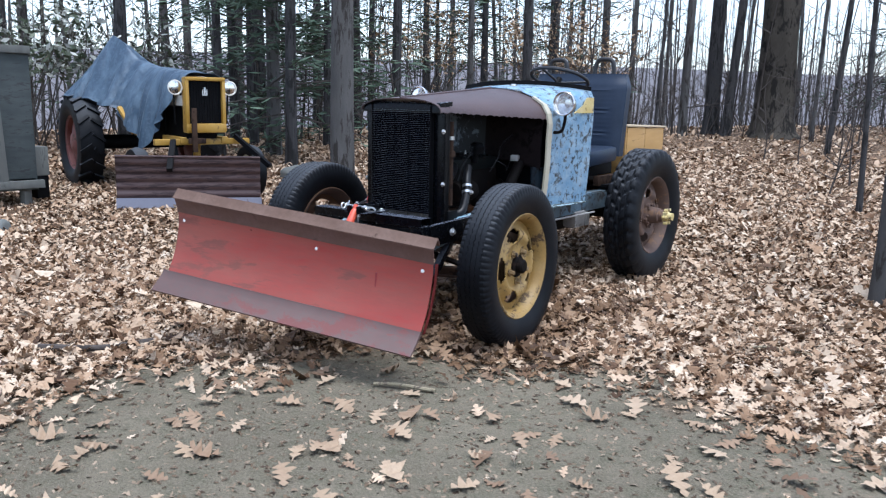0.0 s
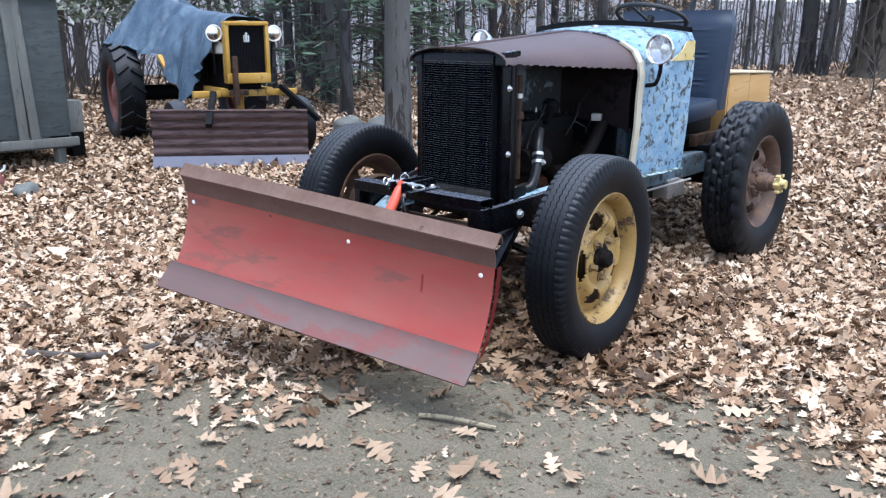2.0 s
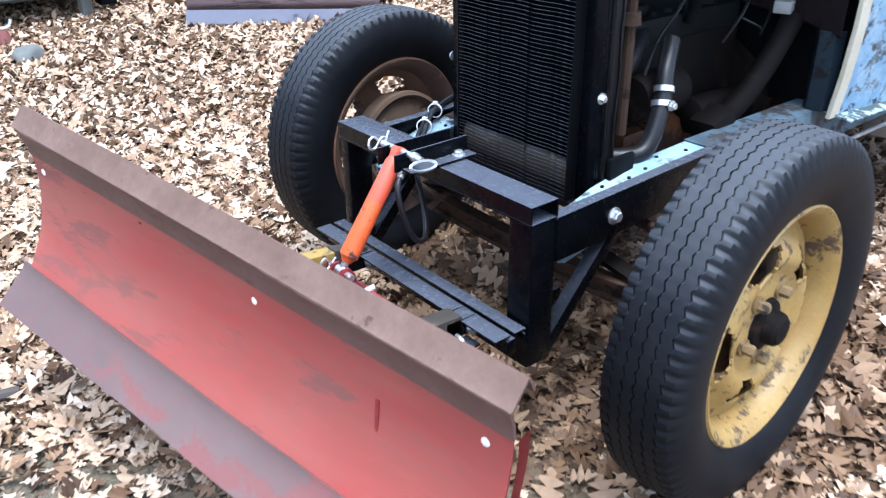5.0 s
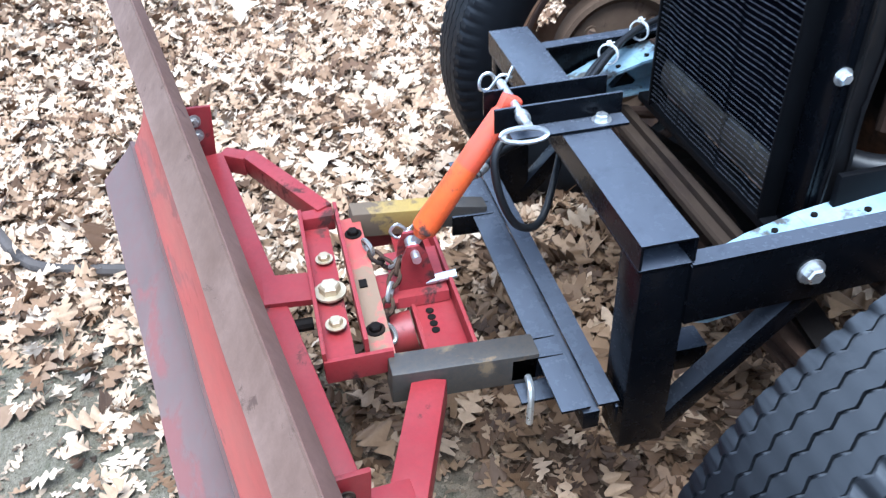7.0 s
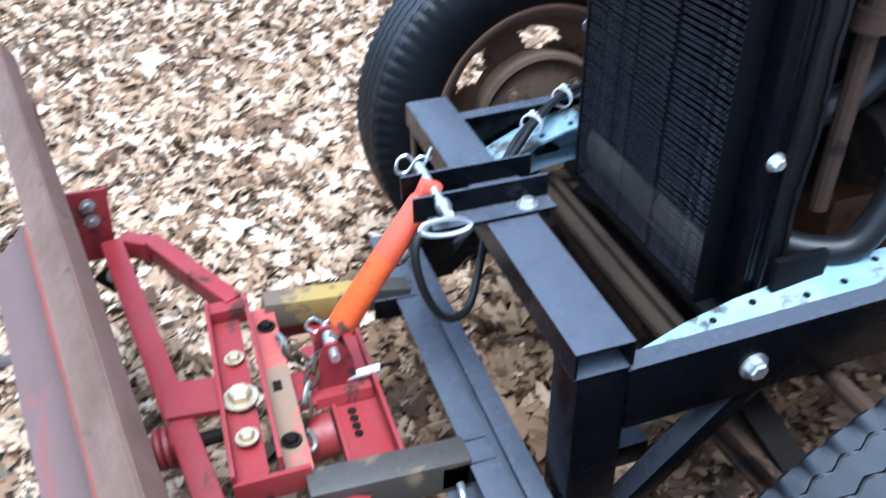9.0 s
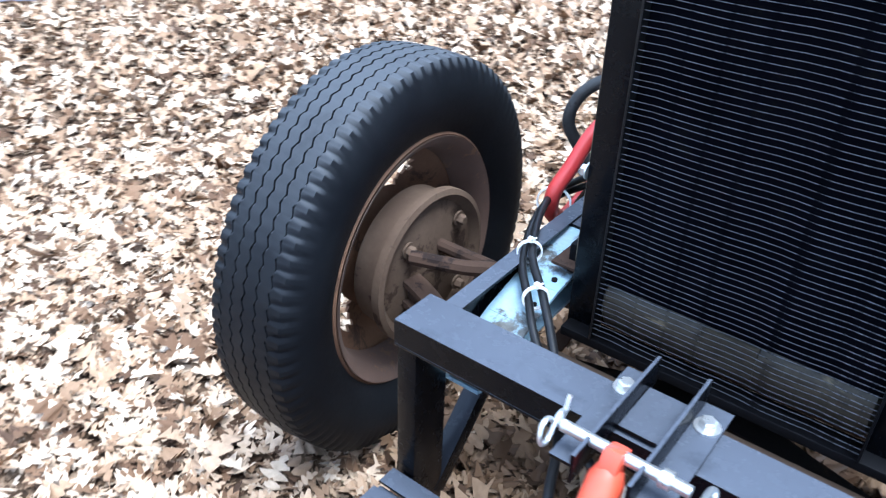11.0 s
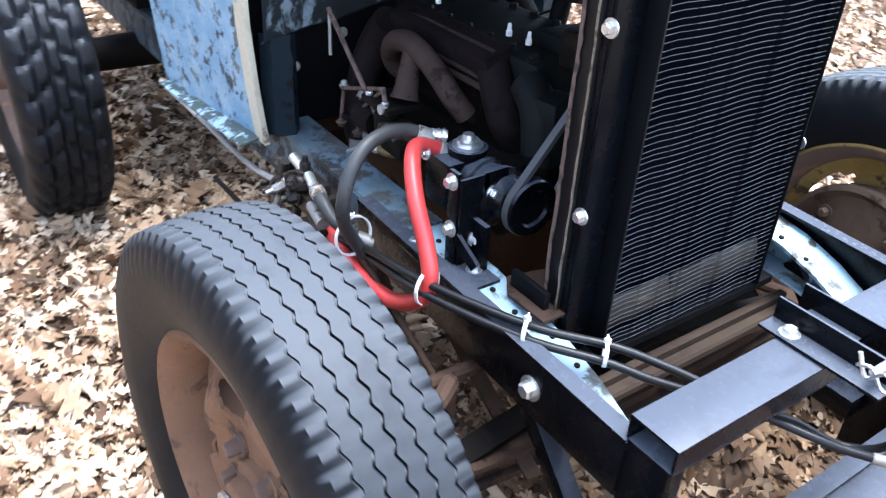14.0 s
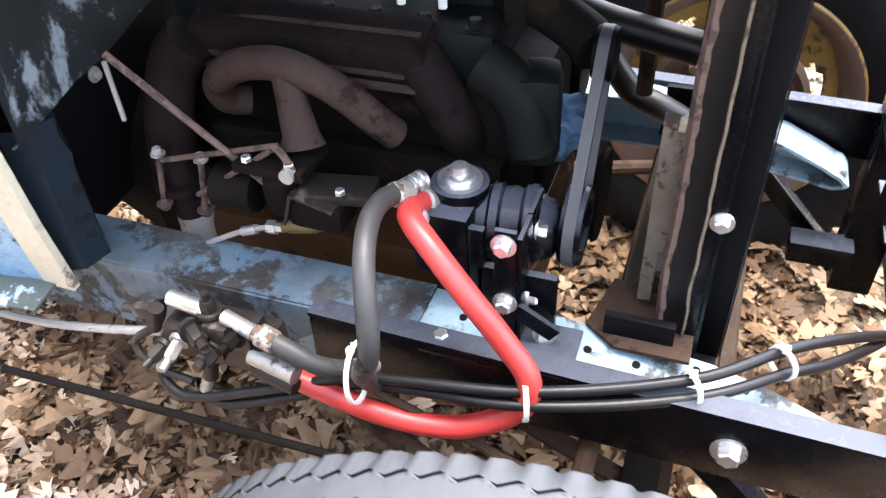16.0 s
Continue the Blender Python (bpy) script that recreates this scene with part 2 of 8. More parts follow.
def cloth(name, a, b):
    m, n, l, s = nodes_of(name)
    v = where(n)
    col = mix_of(n, l, step_of(n, l, noise_of(n, l, v, 3, 5), 0.35, 0.65), a, b)
    col = mix_of(n, l, step_of(n, l, noise_of(n, l, v, 30, 4), 0.5, 0.8), col, mix_of(n, l, 0.25, col, (0.22, 0.28, 0.35)))
    l.new(col, s.inputs["Base Color"])
    s.inputs["Roughness"].default_value = 0.5
    # pale upright streaks paint the highlights of the tarp's folds
    fold_light = noise_of(n, l, where(n, (5, 5, 0.30)), 2.2, 3, 0.5, 0.2)
    col = mix_of(n, l, mathn(n, l, 'MULTIPLY', step_of(n, l, fold_light, 0.42, 0.75), 0.75), col, (0.10, 0.150, 0.200))
    l.new(col, s.inputs["Base Color"])
    crease = noise_of(n, l, where(n, (4, 4, 1.0)), 1.6, 3, 0.5, 0.4)
    bump_of(n, l, s, mathn(n, l, 'ADD', crease, mathn(n, l, 'MULTIPLY', noise_of(n, l, v, 9, 3), 0.1)), 0.35, 0.05)
    return m


TARP = cloth("blue_tarp", (0.017, 0.036, 0.064), (0.034, 0.062, 0.098))


def island(name, stops, rough=0.75, ground=False, trans=0.0):
    """Leaves: every one takes its own tone."""
    m, n, l, s = nodes_of(name)
    g = n.new("ShaderNodeNewGeometry")
    col = ramp_of(n, l, g.outputs["Random Per Island"], stops)
    v = where(n)
    fin = noise_of(n, l, v, 60, 4, 0.65)
    col = mix_of(n, l, step_of(n, l, fin, 0.35, 0.8), col, mix_of(n, l, 0.45, col, (0.10, 0.06, 0.035)))
    l.new(col, s.inputs["Base Color"])
    s.inputs["Roughness"].default_value = rough
    s.inputs["Specular IOR Level"].default_value = 0.25
    bump_of(n, l, s, fin, 0.35, 0.004)
    return m


LEAFTONES = [(0.0, (0.034, 0.017, 0.009)), (0.14, (0.125, 0.068, 0.036)), (0.32, (0.29, 0.185, 0.110)), (0.58, (0.42, 0.298, 0.198)),
             (0.82, (0.51, 0.388, 0.275)), (1.0, (0.62, 0.505, 0.385))]
LEAF = island("dry_oak_leaf", LEAFTONES)
# browner, darker tones than LEAF, for the leaves about the front axle
LEAFBROWN = island("brown_oak_leaf", [(0.0, (0.030, 0.015, 0.008)), (0.3, (0.095, 0.052, 0.026)), (0.6, (0.175, 0.104, 0.056)), (0.85, (0.27, 0.175, 0.102)), (1.0, (0.42, 0.30, 0.20))], 0.6)
NEEDLE = island("pine_needles", [(0.0, (0.020, 0.042, 0.030)), (0.5, (0.046, 0.088, 0.058)), (1.0, (0.090, 0.145, 0.098))], 0.7)
BEECH = island("dead_beech_leaf", [(0.0, (0.24, 0.15, 0.08)), (0.5, (0.36, 0.25, 0.15)), (1.0, (0.48, 0.38, 0.27))], 0.75)
GREENLEAF = island("rhododendron_leaf", [(0.0, (0.03, 0.05, 0.03)), (0.5, (0.07, 0.10, 0.06)), (1.0, (0.45, 0.46, 0.42))], 0.4)


def leaf_by_object():
    m, n, l, s = nodes_of("single_oak_leaf")
    o = n.new("ShaderNodeObjectInfo")
    col = ramp_of(n, l, o.outputs["Random"], [(0.0, (0.12, 0.07, 0.04)), (0.3, (0.22, 0.145, 0.09)), (0.7, (0.31, 0.225, 0.145)), (1.0, (0.38, 0.285, 0.195))])
    v = where(n)
    fin = noise_of(n, l, v, 70, 4, 0.65)
    col = mix_of(n, l, step_of(n, l, fin, 0.35, 0.8), col, mix_of(n, l, 0.4, col, (0.12, 0.065, 0.03)))
    l.new(col, s.inputs["Base Color"])
    s.inputs["Roughness"].default_value = 0.75
    return m


LEAFONE = leaf_by_object()
CRUMB = island("leaf_crumb", [(0.0, (0.03, 0.02, 0.013)), (0.5, (0.12, 0.085, 0.055)), (1.0, (0.33, 0.255, 0.18))])

# the bare patch of packed dirt: an ellipse, its edge broken by noise
PATCH = (1.62, -2.25, 2.05, 2.2, 0.0)


def ground_mat():
    m, n, l, s = nodes_of("forest_floor")
    c = n.new("ShaderNodeTexCoord")
    v = c.outputs["Object"]
    sep = n.new("ShaderNodeSeparateXYZ")
    l.new(v, sep.inputs[0])
    cx, cy, rx, ry, a = PATCH
    dx = mathn(n, l, 'SUBTRACT', sep.outputs[0], cx)
    dy = mathn(n, l, 'SUBTRACT', sep.outputs[1], cy)
    u = mathn(n, l, 'DIVIDE', mathn(n, l, 'ADD', mathn(n, l, 'MULTIPLY', dx, math.cos(a)), mathn(n, l, 'MULTIPLY', dy, math.sin(a))), rx)
    w = mathn(n, l, 'DIVIDE', mathn(n, l, 'SUBTRACT', mathn(n, l, 'MULTIPLY', dy, math.cos(a)), mathn(n, l, 'MULTIPLY', dx, math.sin(a))), ry)
    d = mathn(n, l, 'SQRT', mathn(n, l, 'ADD', mathn(n, l, 'MULTIPLY', u, u), mathn(n, l, 'MULTIPLY', w, w)))
    d = mathn(n, l, 'ADD', d, mathn(n, l, 'MULTIPLY', mathn(n, l, 'SUBTRACT', noise_of(n, l, v, 1.6, 5), 0.5), 0.9))
    litter = step_of(n, l, d, 0.93, 1.12)
    big = noise_of(n, l, v, 1.1, 5)
    mid = noise_of(n, l, v, 9, 6, 0.65)
    fin = noise_of(n, l, v, 90, 5, 0.7)
    dirt = mix_of(n, l, step_of(n, l, big, 0.35, 0.65), (0.100, 0.086, 0.058), (0.165, 0.143, 0.100))
    dirt = mix_of(n, l, step_of(n, l, mid, 0.45, 0.75), dirt, (0.060, 0.066, 0.038))
    dirt = mix_of(n, l, step_of(n, l, fin, 0.40, 0.80), dirt, (0.23, 0.20, 0.155))
    grit = noise_of(n, l, v, 260, 3, 0.7)
    dirt = mix_of(n, l, step_of(n, l, grit, 0.52, 0.66), dirt, (0.055, 0.046, 0.036))
    dirt = mix_of(n, l, step_of(n, l, noise_of(n, l, v, 170, 3, 0.7), 0.60, 0.70), dirt, (0.25, 0.22, 0.17))
    vor = n.new("ShaderNodeTexVoronoi")
    vor.inputs["Scale"].default_value = 46
    warp = n.new("ShaderNodeVectorMath")
    warp.operation = 'ADD'
    jitter = n.new("ShaderNodeTexNoise")
    jitter.inputs["Scale"].default_value = 40
    gain = n.new("ShaderNodeVectorMath")
    gain.operation = 'SCALE'
    gain.inputs["Scale"].default_value = 0.05
    l.new(v, jitter.inputs["Vector"])
    l.new(jitter.outputs["Color"], gain.inputs[0])
    l.new(v, warp.inputs[0])
    l.new(gain.outputs[0], warp.inputs[1])
    l.new(warp.outputs[0], vor.inputs["Vector"])
    hue = n.new("ShaderNodeSeparateColor")
    l.new(vor.outputs["Color"], hue.inputs[0])
    lit = ramp_of(n, l, hue.outputs[0], [(0.0, (0.022, 0.013, 0.008)), (0.3, (0.07, 0.043, 0.026)), (0.65, (0.16, 0.105, 0.066)), (1.0, (0.32, 0.23, 0.155))])
    lit = mix_of(n, l, step_of(n, l, fin, 0.4, 0.75), lit, (0.07, 0.042, 0.024))
    col = mix_of(n, l, litter, dirt, lit)
    # past the crest the floor greys: bare hillside woods, with distance haze painted in
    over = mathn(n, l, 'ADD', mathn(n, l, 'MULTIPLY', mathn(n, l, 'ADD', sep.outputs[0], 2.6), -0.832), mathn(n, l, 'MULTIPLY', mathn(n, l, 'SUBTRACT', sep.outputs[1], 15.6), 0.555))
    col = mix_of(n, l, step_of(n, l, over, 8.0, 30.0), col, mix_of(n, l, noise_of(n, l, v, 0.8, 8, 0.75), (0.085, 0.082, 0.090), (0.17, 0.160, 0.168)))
    l.new(col, s.inputs["Base Color"])
    s.inputs["Roughness"].default_value = 0.92
    s.inputs["Specular IOR Level"].default_value = 0.15
    h = mathn(n, l, 'ADD', mathn(n, l, 'MULTIPLY', fin, 0.5), mathn(n, l, 'MULTIPLY', mid, 0.8))
    bump_of(n, l, s, mathn(n, l, 'ADD', h, mathn(n, l, 'MULTIPLY', grit, 0.35)), 0.9, 0.014)
    return m


GROUND = ground_mat()


def plain_mat(name, col, rough, metal=0.0, trans=0.0):
    m, n, l, s = nodes_of(name)
    v = where(n)
    l.new(mix_of(n, l, noise_of(n, l, v, 25, 4), col, tuple(x * 0.8 for x in col)), s.inputs["Base Color"])
    s.inputs["Roughness"].default_value = rough
    s.inputs["Metallic"].default_value = metal
    s.inputs["Transmission Weight"].default_value = trans
    return m


RUSTRED = worn("worn_red_rust", (0.30, 0.03, 0.03), (0.34, 0.06, 0.05), (0.17, 0.11, 0.07), 0.52, 9, 0.6)
BRASSBOLT = worn("brassy_bolt", (0.40, 0.33, 0.22), (0.50, 0.43, 0.31), (0.30, 0.2, 0.12), 0.3, 60, 0.4, metal=0.6)
ARMBLACK = worn("arm_black", (0.02, 0.019, 0.019), (0.03, 0.028, 0.027), (0.13, 0.09, 0.05), 0.3, 12, 0.5)
OLDYELLOW = worn("old_yellow_paint", (0.30, 0.20, 0.04), (0.22, 0.15, 0.05), (0.10, 0.07, 0.045), 0.5, 12, 0.65)
SPRINGRED = worn("spring_red", (0.16, 0.012, 0.015), (0.2, 0.02, 0.02), (0.06, 0.012, 0.012), 0.3, 30, 0.5)
OILRUST = worn("oily_rust", (0.036, 0.016, 0.007), (0.055, 0.024, 0.010), (0.015, 0.008, 0.005), 0.45, 8, 0.4, spec=0.2)
STEELPALE = worn("pale_dull_steel", (0.30, 0.29, 0.28), (0.40, 0.39, 0.37), (0.12, 0.09, 0.07), 0.35, 30, 0.55, metal=0.3)
RODRUST = worn("rod_rust", (0.075, 0.046, 0.036), (0.11, 0.068, 0.052), (0.035, 0.022, 0.018), 0.45, 40, 0.75)
GREASE = worn("grease_black", (0.010, 0.0085, 0.0075), (0.02, 0.016, 0.014), (0.07, 0.06, 0.05), 0.36, 30, 0.45, spec=0.3, grain=0.04)
BELT = worn("grey_belt", (0.04, 0.04, 0.044), (0.06, 0.06, 0.064), (0.02, 0.02, 0.02), 0.3, 20, 0.55, grain=0.04)
FLAKY = worn("flaking_paint", (0.0060, 0.0075, 0.0090), (0.012, 0.015, 0.017), (0.15, 0.18, 0.205), 0.44, 16, 0.5, stretch=(1, 1, 0.6), spec=0.2, grain=0.02, fine=60)
LIPLIT = worn("lip_rust_lit", (0.110, 0.066, 0.048), (0.15, 0.096, 0.074), (0.070, 0.042, 0.032), 0.30, 22, 0.65, bump=0.4, spec=0.2, fine=45, grain=0.5)
GOLDGRIME = worn("greasy_gold", (0.16, 0.10, 0.04), (0.24, 0.16, 0.07), (0.03, 0.02, 0.014), 0.42, 30, 0.5)
REDSLEEVE = worn("scuffed_red_barrel", (0.60, 0.075, 0.028), (0.54, 0.075, 0.045), (0.24, 0.07, 0.055), 0.40, 24, 0.45)
RUSTORANGE = worn("orange_rust", (0.125, 0.070, 0.044), (0.19, 0.102, 0.058), (0.07, 0.042, 0.03), 0.36, 14, 0.85, spec=0.15)
TANGRIME = worn("tan_grime", (0.11, 0.088, 0.064), (0.17, 0.14, 0.105), (0.05, 0.037, 0.028), 0.42, 30, 0.7, spec=0.2)
RAILMUD = worn("muddy_rust", (0.030, 0.020, 0.014), (0.048, 0.033, 0.023), (0.03, 0.02, 0.015), 0.36, 12, 0.8, stretch=(0.4, 1, 1), spec=0.15)
NAVYGRIME = worn("navy_grime", (0.005, 0.010, 0.016), (0.010, 0.018, 0.026), (0.006, 0.005, 0.005), 0.42, 16, 0.55, spec=0.2, grain=0.1)
CHROME = plain_mat("chrome", (0.75, 0.75, 0.76), 0.15, 1.0)
LENS = plain_mat("lamp_glass", (0.92, 0.94, 0.95), 0.04, 0.0, 0.85)
HANDLEBLACK = plain_mat("black_rubber_grip", (0.015, 0.015, 0.017), 0.5)

# ---- mesh helpers ----
def box(bm, c, s, rot=(0, 0, 0), bevel=0.0):
    m = Matrix.LocRotScale(Vector(c), Euler([radians(a) for a in rot]), Vector(s))
    r = bmesh.ops.create_cube(bm, size=1.0, matrix=m)
    if bevel:
        ed = {e for v in r["verts"] for e in v.link_edges}
        bmesh.ops.bevel(bm, geom=list(ed), offset=bevel, segments=2, profile=0.6, affect='EDGES')


def bar(bm, p, q, w, h, up=(0, 0, 1), bevel=0.0, roll=0.0):
    """A square bar from p to q, w across and h along up."""
    p, q = Vector(p), Vector(q)
    d = q - p
    y = d.normalized()
    x = y.cross(Vector(up)).normalized()
    z = x.cross(y)
    m = Matrix((x, y, z)).transposed().to_4x4()
    m = Matrix.Translation((p + q) / 2) @ m @ Matrix.Rotation(radians(roll), 4, 'Y') @ Matrix.Diagonal((w, d.length, h, 1))
    r = bmesh.ops.create_cube(bm, size=1.0, matrix=m)
    if bevel:
        ed = {e for v in r["verts"] for e in v.link_edges}
        bmesh.ops.bevel(bm, geom=list(ed), offset=bevel, segments=2, profile=0.6, affect='EDGES')


def prism(bm, pts, axis, a, b):
    """A polygon in the two other axes, drawn out along axis from a to b."""
    k = "xyz".index(axis)

    def put(p, v):
        q = list(p)
        q.insert(k, v)
        return bm.verts.new(q)
    lo, hi = [put(p, a) for p in pts], [put(p, b) for p in pts]
    n = len(pts)
    fs = [bm.faces.new(lo), bm.faces.new(hi[::-1])]
    for i in range(n):
        fs.append(bm.faces.new((lo[i], hi[i], hi[(i + 1) % n], lo[(i + 1) % n])))
    bmesh.ops.recalc_face_normals(bm, faces=fs)


def spline(pts, n=6):
    """A smooth line through the points."""
    P = [Vector(p) for p in pts]
    P = [2 * P[0] - P[1]] + P + [2 * P[-1] - P[-2]]
    out = []
    for i in range(1, len(P) - 2):
        a, b, c, d = P[i - 1], P[i], P[i + 1], P[i + 2]
        for k in range(n):
            t = k / n
            out.append(0.5 * ((2 * b) + (c - a) * t + (2 * a - 5 * b + 4 * c - d) * t * t + (3 * b - a - 3 * c + d) * t ** 3))
    out.append(P[-2])
    return out


def tube(bm, pts, r, seg=8, closed=False):
    """A round tube along points; r is one radius or one for each point."""
    P = [Vector(p) for p in pts]
    n = len(P)
    R = r if isinstance(r, (list, tuple)) else [r] * n
    rings, x = [], None
    for i in range(n):
        if closed:
            d = (P[(i + 1) % n] - P[i - 1]).normalized()
        else:
            d = (P[min(i + 1, n - 1)] - P[max(i - 1, 0)]).normalized()
        if x is None:
            x = d.orthogonal().normalized()
        x = (x - d * x.dot(d)).normalized()
        y = d.cross(x)
        rings.append([bm.verts.new(P[i] + (x * math.cos(t) + y * math.sin(t)) * R[i]) for t in (2 * math.pi * k / seg for k in range(seg))])
    fs = []
    for i in range(n if closed else n - 1):
        a, b = rings[i], rings[(i + 1) % n]
        for k in range(seg):
            fs.append(bm.faces.new((a[k], a[(k + 1) % seg], b[(k + 1) % seg], b[k])))
    if not closed:
        fs.append(bm.faces.new(rings[0][::-1]))
        fs.append(bm.faces.new(rings[-1]))
    return fs


def sweep(bm, pts, section, up=(0, 0, 1), closed=False):
    """A closed section of (across, up) points drawn along a line, as one skin."""
    P = [Vector(p) for p in pts]
    n, k = len(P), len(section)
    rings = []
    for i in range(n):
        d = (P[(i + 1) % n] - P[i - 1]) if closed else (P[min(i + 1, n - 1)] - P[max(i - 1, 0)])
        d.normalize()
        x = d.cross(Vector(up)).normalized()
        z = x.cross(d)
        rings.append([bm.verts.new(P[i] + x * a + z * b) for a, b in section])
    fs = []
    for i in range(n if closed else n - 1):
        a, b = rings[i], rings[(i + 1) % n]
        for j in range(k):
            fs.append(bm.faces.new((a[j], a[(j + 1) % k], b[(j + 1) % k], b[j])))
    if not closed:
        fs.append(bm.faces.new(rings[0][::-1]))
        fs.append(bm.faces.new(rings[-1]))
    bmesh.ops.recalc_face_normals(bm, faces=fs)


def flat(w, h):
    return [(-w / 2, -h / 2), (w / 2, -h / 2), (w / 2, h / 2), (-w / 2, h / 2)]


def lathe(bm, prof, m=None, seg=32, closed=False):
    """Turns (along x, radius) points about the x axis, then moves by m."""
    m = m or Matrix()
    rings = []
    for a, r in prof:
        if r < 1e-6:
            rings.append([bm.verts.new(m @ Vector((a, 0, 0)))])
        else:
            rings.append([bm.verts.new(m @ Vector((a, r * math.cos(t), r * math.sin(t)))) for t in (2 * math.pi * k / seg for k in range(seg))])
    n = len(rings)
    fs = []
    for i in range(n if closed else n - 1):
        a, b = rings[i], rings[(i + 1) % n]
        if len(a) == 1 and len(b) == 1:
            continue
        for k in range(seg):
            j = (k + 1) % seg
            if len(a) == 1:
                fs.append(bm.faces.new((a[0], b[k], b[j])))
            elif len(b) == 1:
                fs.append(bm.faces.new((a[k], a[j], b[0])))
            else:
                fs.append(bm.faces.new((a[k], a[j], b[j], b[k])))
    bmesh.ops.recalc_face_normals(bm, faces=fs)


def toward(p, d):
    """The move that takes the x axis to direction d at p."""
    return Matrix.Translation(p) @ Vector((1, 0, 0)).rotation_difference(Vector(d)).to_matrix().to_4x4()


def hexbolt(bm, p, d, r=0.012, h=0.01, washer=True):
    m = toward(p, d)
    if washer:
        lathe(bm, [(0, 0), (0, r * 1.5), (h * 0.25, r * 1.5), (h * 0.25, 0)], m, 14)
    lathe(bm, [(h * 0.25, r), (h * 0.95, r), (h * 1.15, r * 0.8), (h * 1.15, 0)], m, 6)


def rod(bm, p, q, r, seg=10):
    tube(bm, [p, q], r, seg)


def sheet(bm, grid, thick=0.0, closed_u=False):
    """A surface from rows of points, with thickness."""
    rows = [[bm.verts.new(p) for p in row] for row in grid]
    fs = []
    for i in range(len(rows) - 1):
        m = len(rows[i])
        for j in range(m if closed_u else m - 1):
            k = (j + 1) % m
            fs.append(bm.faces.new((rows[i][j], rows[i][k], rows[i + 1][k], rows[i + 1][j])))
    if thick:
        bmesh.ops.recalc_face_normals(bm, faces=fs)
        bmesh.ops.solidify(bm, geom=fs, thickness=thick)
    return fs


def finish(name, bm, material, sharp=32):
    bm.normal_update()
    me = bpy.data.meshes.new(name)
    bm.to_mesh(me)
    bm.free()
    me.materials.append(material)
    me.polygons.foreach_set("use_smooth", [True] * len(me.polygons))
    me.set_sharp_from_angle(angle=radians(sharp))
    return me


def thing(name, at, label, category, group="", kind=""):
    ob = new(name)
    ob.location = at
    ob.empty_display_size = 0.1
    return tagged(ob, label, category, group, kind)


def origin_of(ob):
    v = Vector()
    while ob:
        v += ob.location
        ob = ob.parent
    return v


def part(name, bm, material, parent, label="", sharp=32, local=False):
    """ONE mesh under a thing or a part. bm is in the world's metres, or in the thing's own if local."""
    if not local:
        bmesh.ops.translate(bm, verts=bm.verts, vec=-origin_of(parent))
    ob = new(name, finish(name, bm, material, sharp))
    ob.parent = parent
    return tagged(ob, label)


def solo(name, bm, material, label, category, group="", kind="", sharp=32):
    """A thing of one mesh, its origin at its lowest middle."""
    vs = [v.co for v in bm.verts]
    c = Vector(((min(v.x for v in vs) + max(v.x for v in vs)) / 2, (min(v.y for v in vs) + max(v.y for v in vs)) / 2, min(v.z for v in vs)))
    bmesh.ops.translate(bm, verts=bm.verts, vec=-c)
    ob = new(name, finish(name, bm, material, sharp))
    ob.location = c
    return tagged(ob, label, category, group, kind)

# ---- the ground: level clearing, a crest, a fall and a far rise ----
def beyond(x, y):
    return -0.832 * (x + 2.6) + 0.555 * (y - 15.6)


def smooth01(t):
    t = max(0.0, min(1.0, t))
    return t * t * (3 - 2 * t)


def ground_z(x, y):
    s = beyond(x, y)
    near = math.hypot(x, y)
    z = 0.02 * noise.noise(Vector((x * 0.35, y * 0.35, 1.7))) * smooth01((near - 1.5) / 4)
    z += 0.10 * noise.noise(Vector((x * 0.11, y * 0.11, 4.2))) * smooth01((near - 6) / 8)
    u = -0.55 * x + 0.83 * y
    z += 0.14 * smooth01((u - 1.5) / 1.6) + 0.033 * min(12.0, max(0.0, u - 3.2)) * smooth01((u - 3.0) / 2)
    z += 0.10 * smooth01((s + 5) / 4) * smooth01((4 - s) / 4)
    z -= 3.2 * smooth01((s - 1.0) / 26)
    z += 8.2 * smooth01((s - 22) / 64)
    return z


def build_ground():
    def axis_steps(lo, hi):
        v, out = 0.0, [0.0]
        while v < hi:
            v += 0.22 if v < 9 else max(0.25, (v - 9) * 0.13)
            out.append(v)
        v = 0.0
        while v > lo:
            v -= 0.22 if v > -9 else max(0.25, (-v - 9) * 0.13)
            out.insert(0, v)
        return out
    xs, ys = axis_steps(-420, 420), axis_steps(-420, 420)
    vs = [(x, y, ground_z(x, y)) for y in ys for x in xs]
    w = len(xs)
    fs = [(j * w + i, j * w + i + 1, (j + 1) * w + i + 1, (j + 1) * w + i) for j in range(len(ys) - 1) for i in range(w - 1)]
    me = bpy.data.meshes.new("ground")
    me.from_pydata(vs, [], fs)
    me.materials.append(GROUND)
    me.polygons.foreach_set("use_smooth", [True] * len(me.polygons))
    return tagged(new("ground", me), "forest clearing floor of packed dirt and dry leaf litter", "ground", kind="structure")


ground = build_ground()

# ---- the home-built tractor: front axle at y = 0, front towards -y ----
tractor = thing("tractor", (0, 1.0, 0), "home-built tractor on old truck wheels, pale blue cowl and rusty hood", "tractor")

STEER = 4.0      # the front wheels stand a little to the left
FRONT_R, REAR_Y, REAR_R = 0.418, 1.95, 0.462


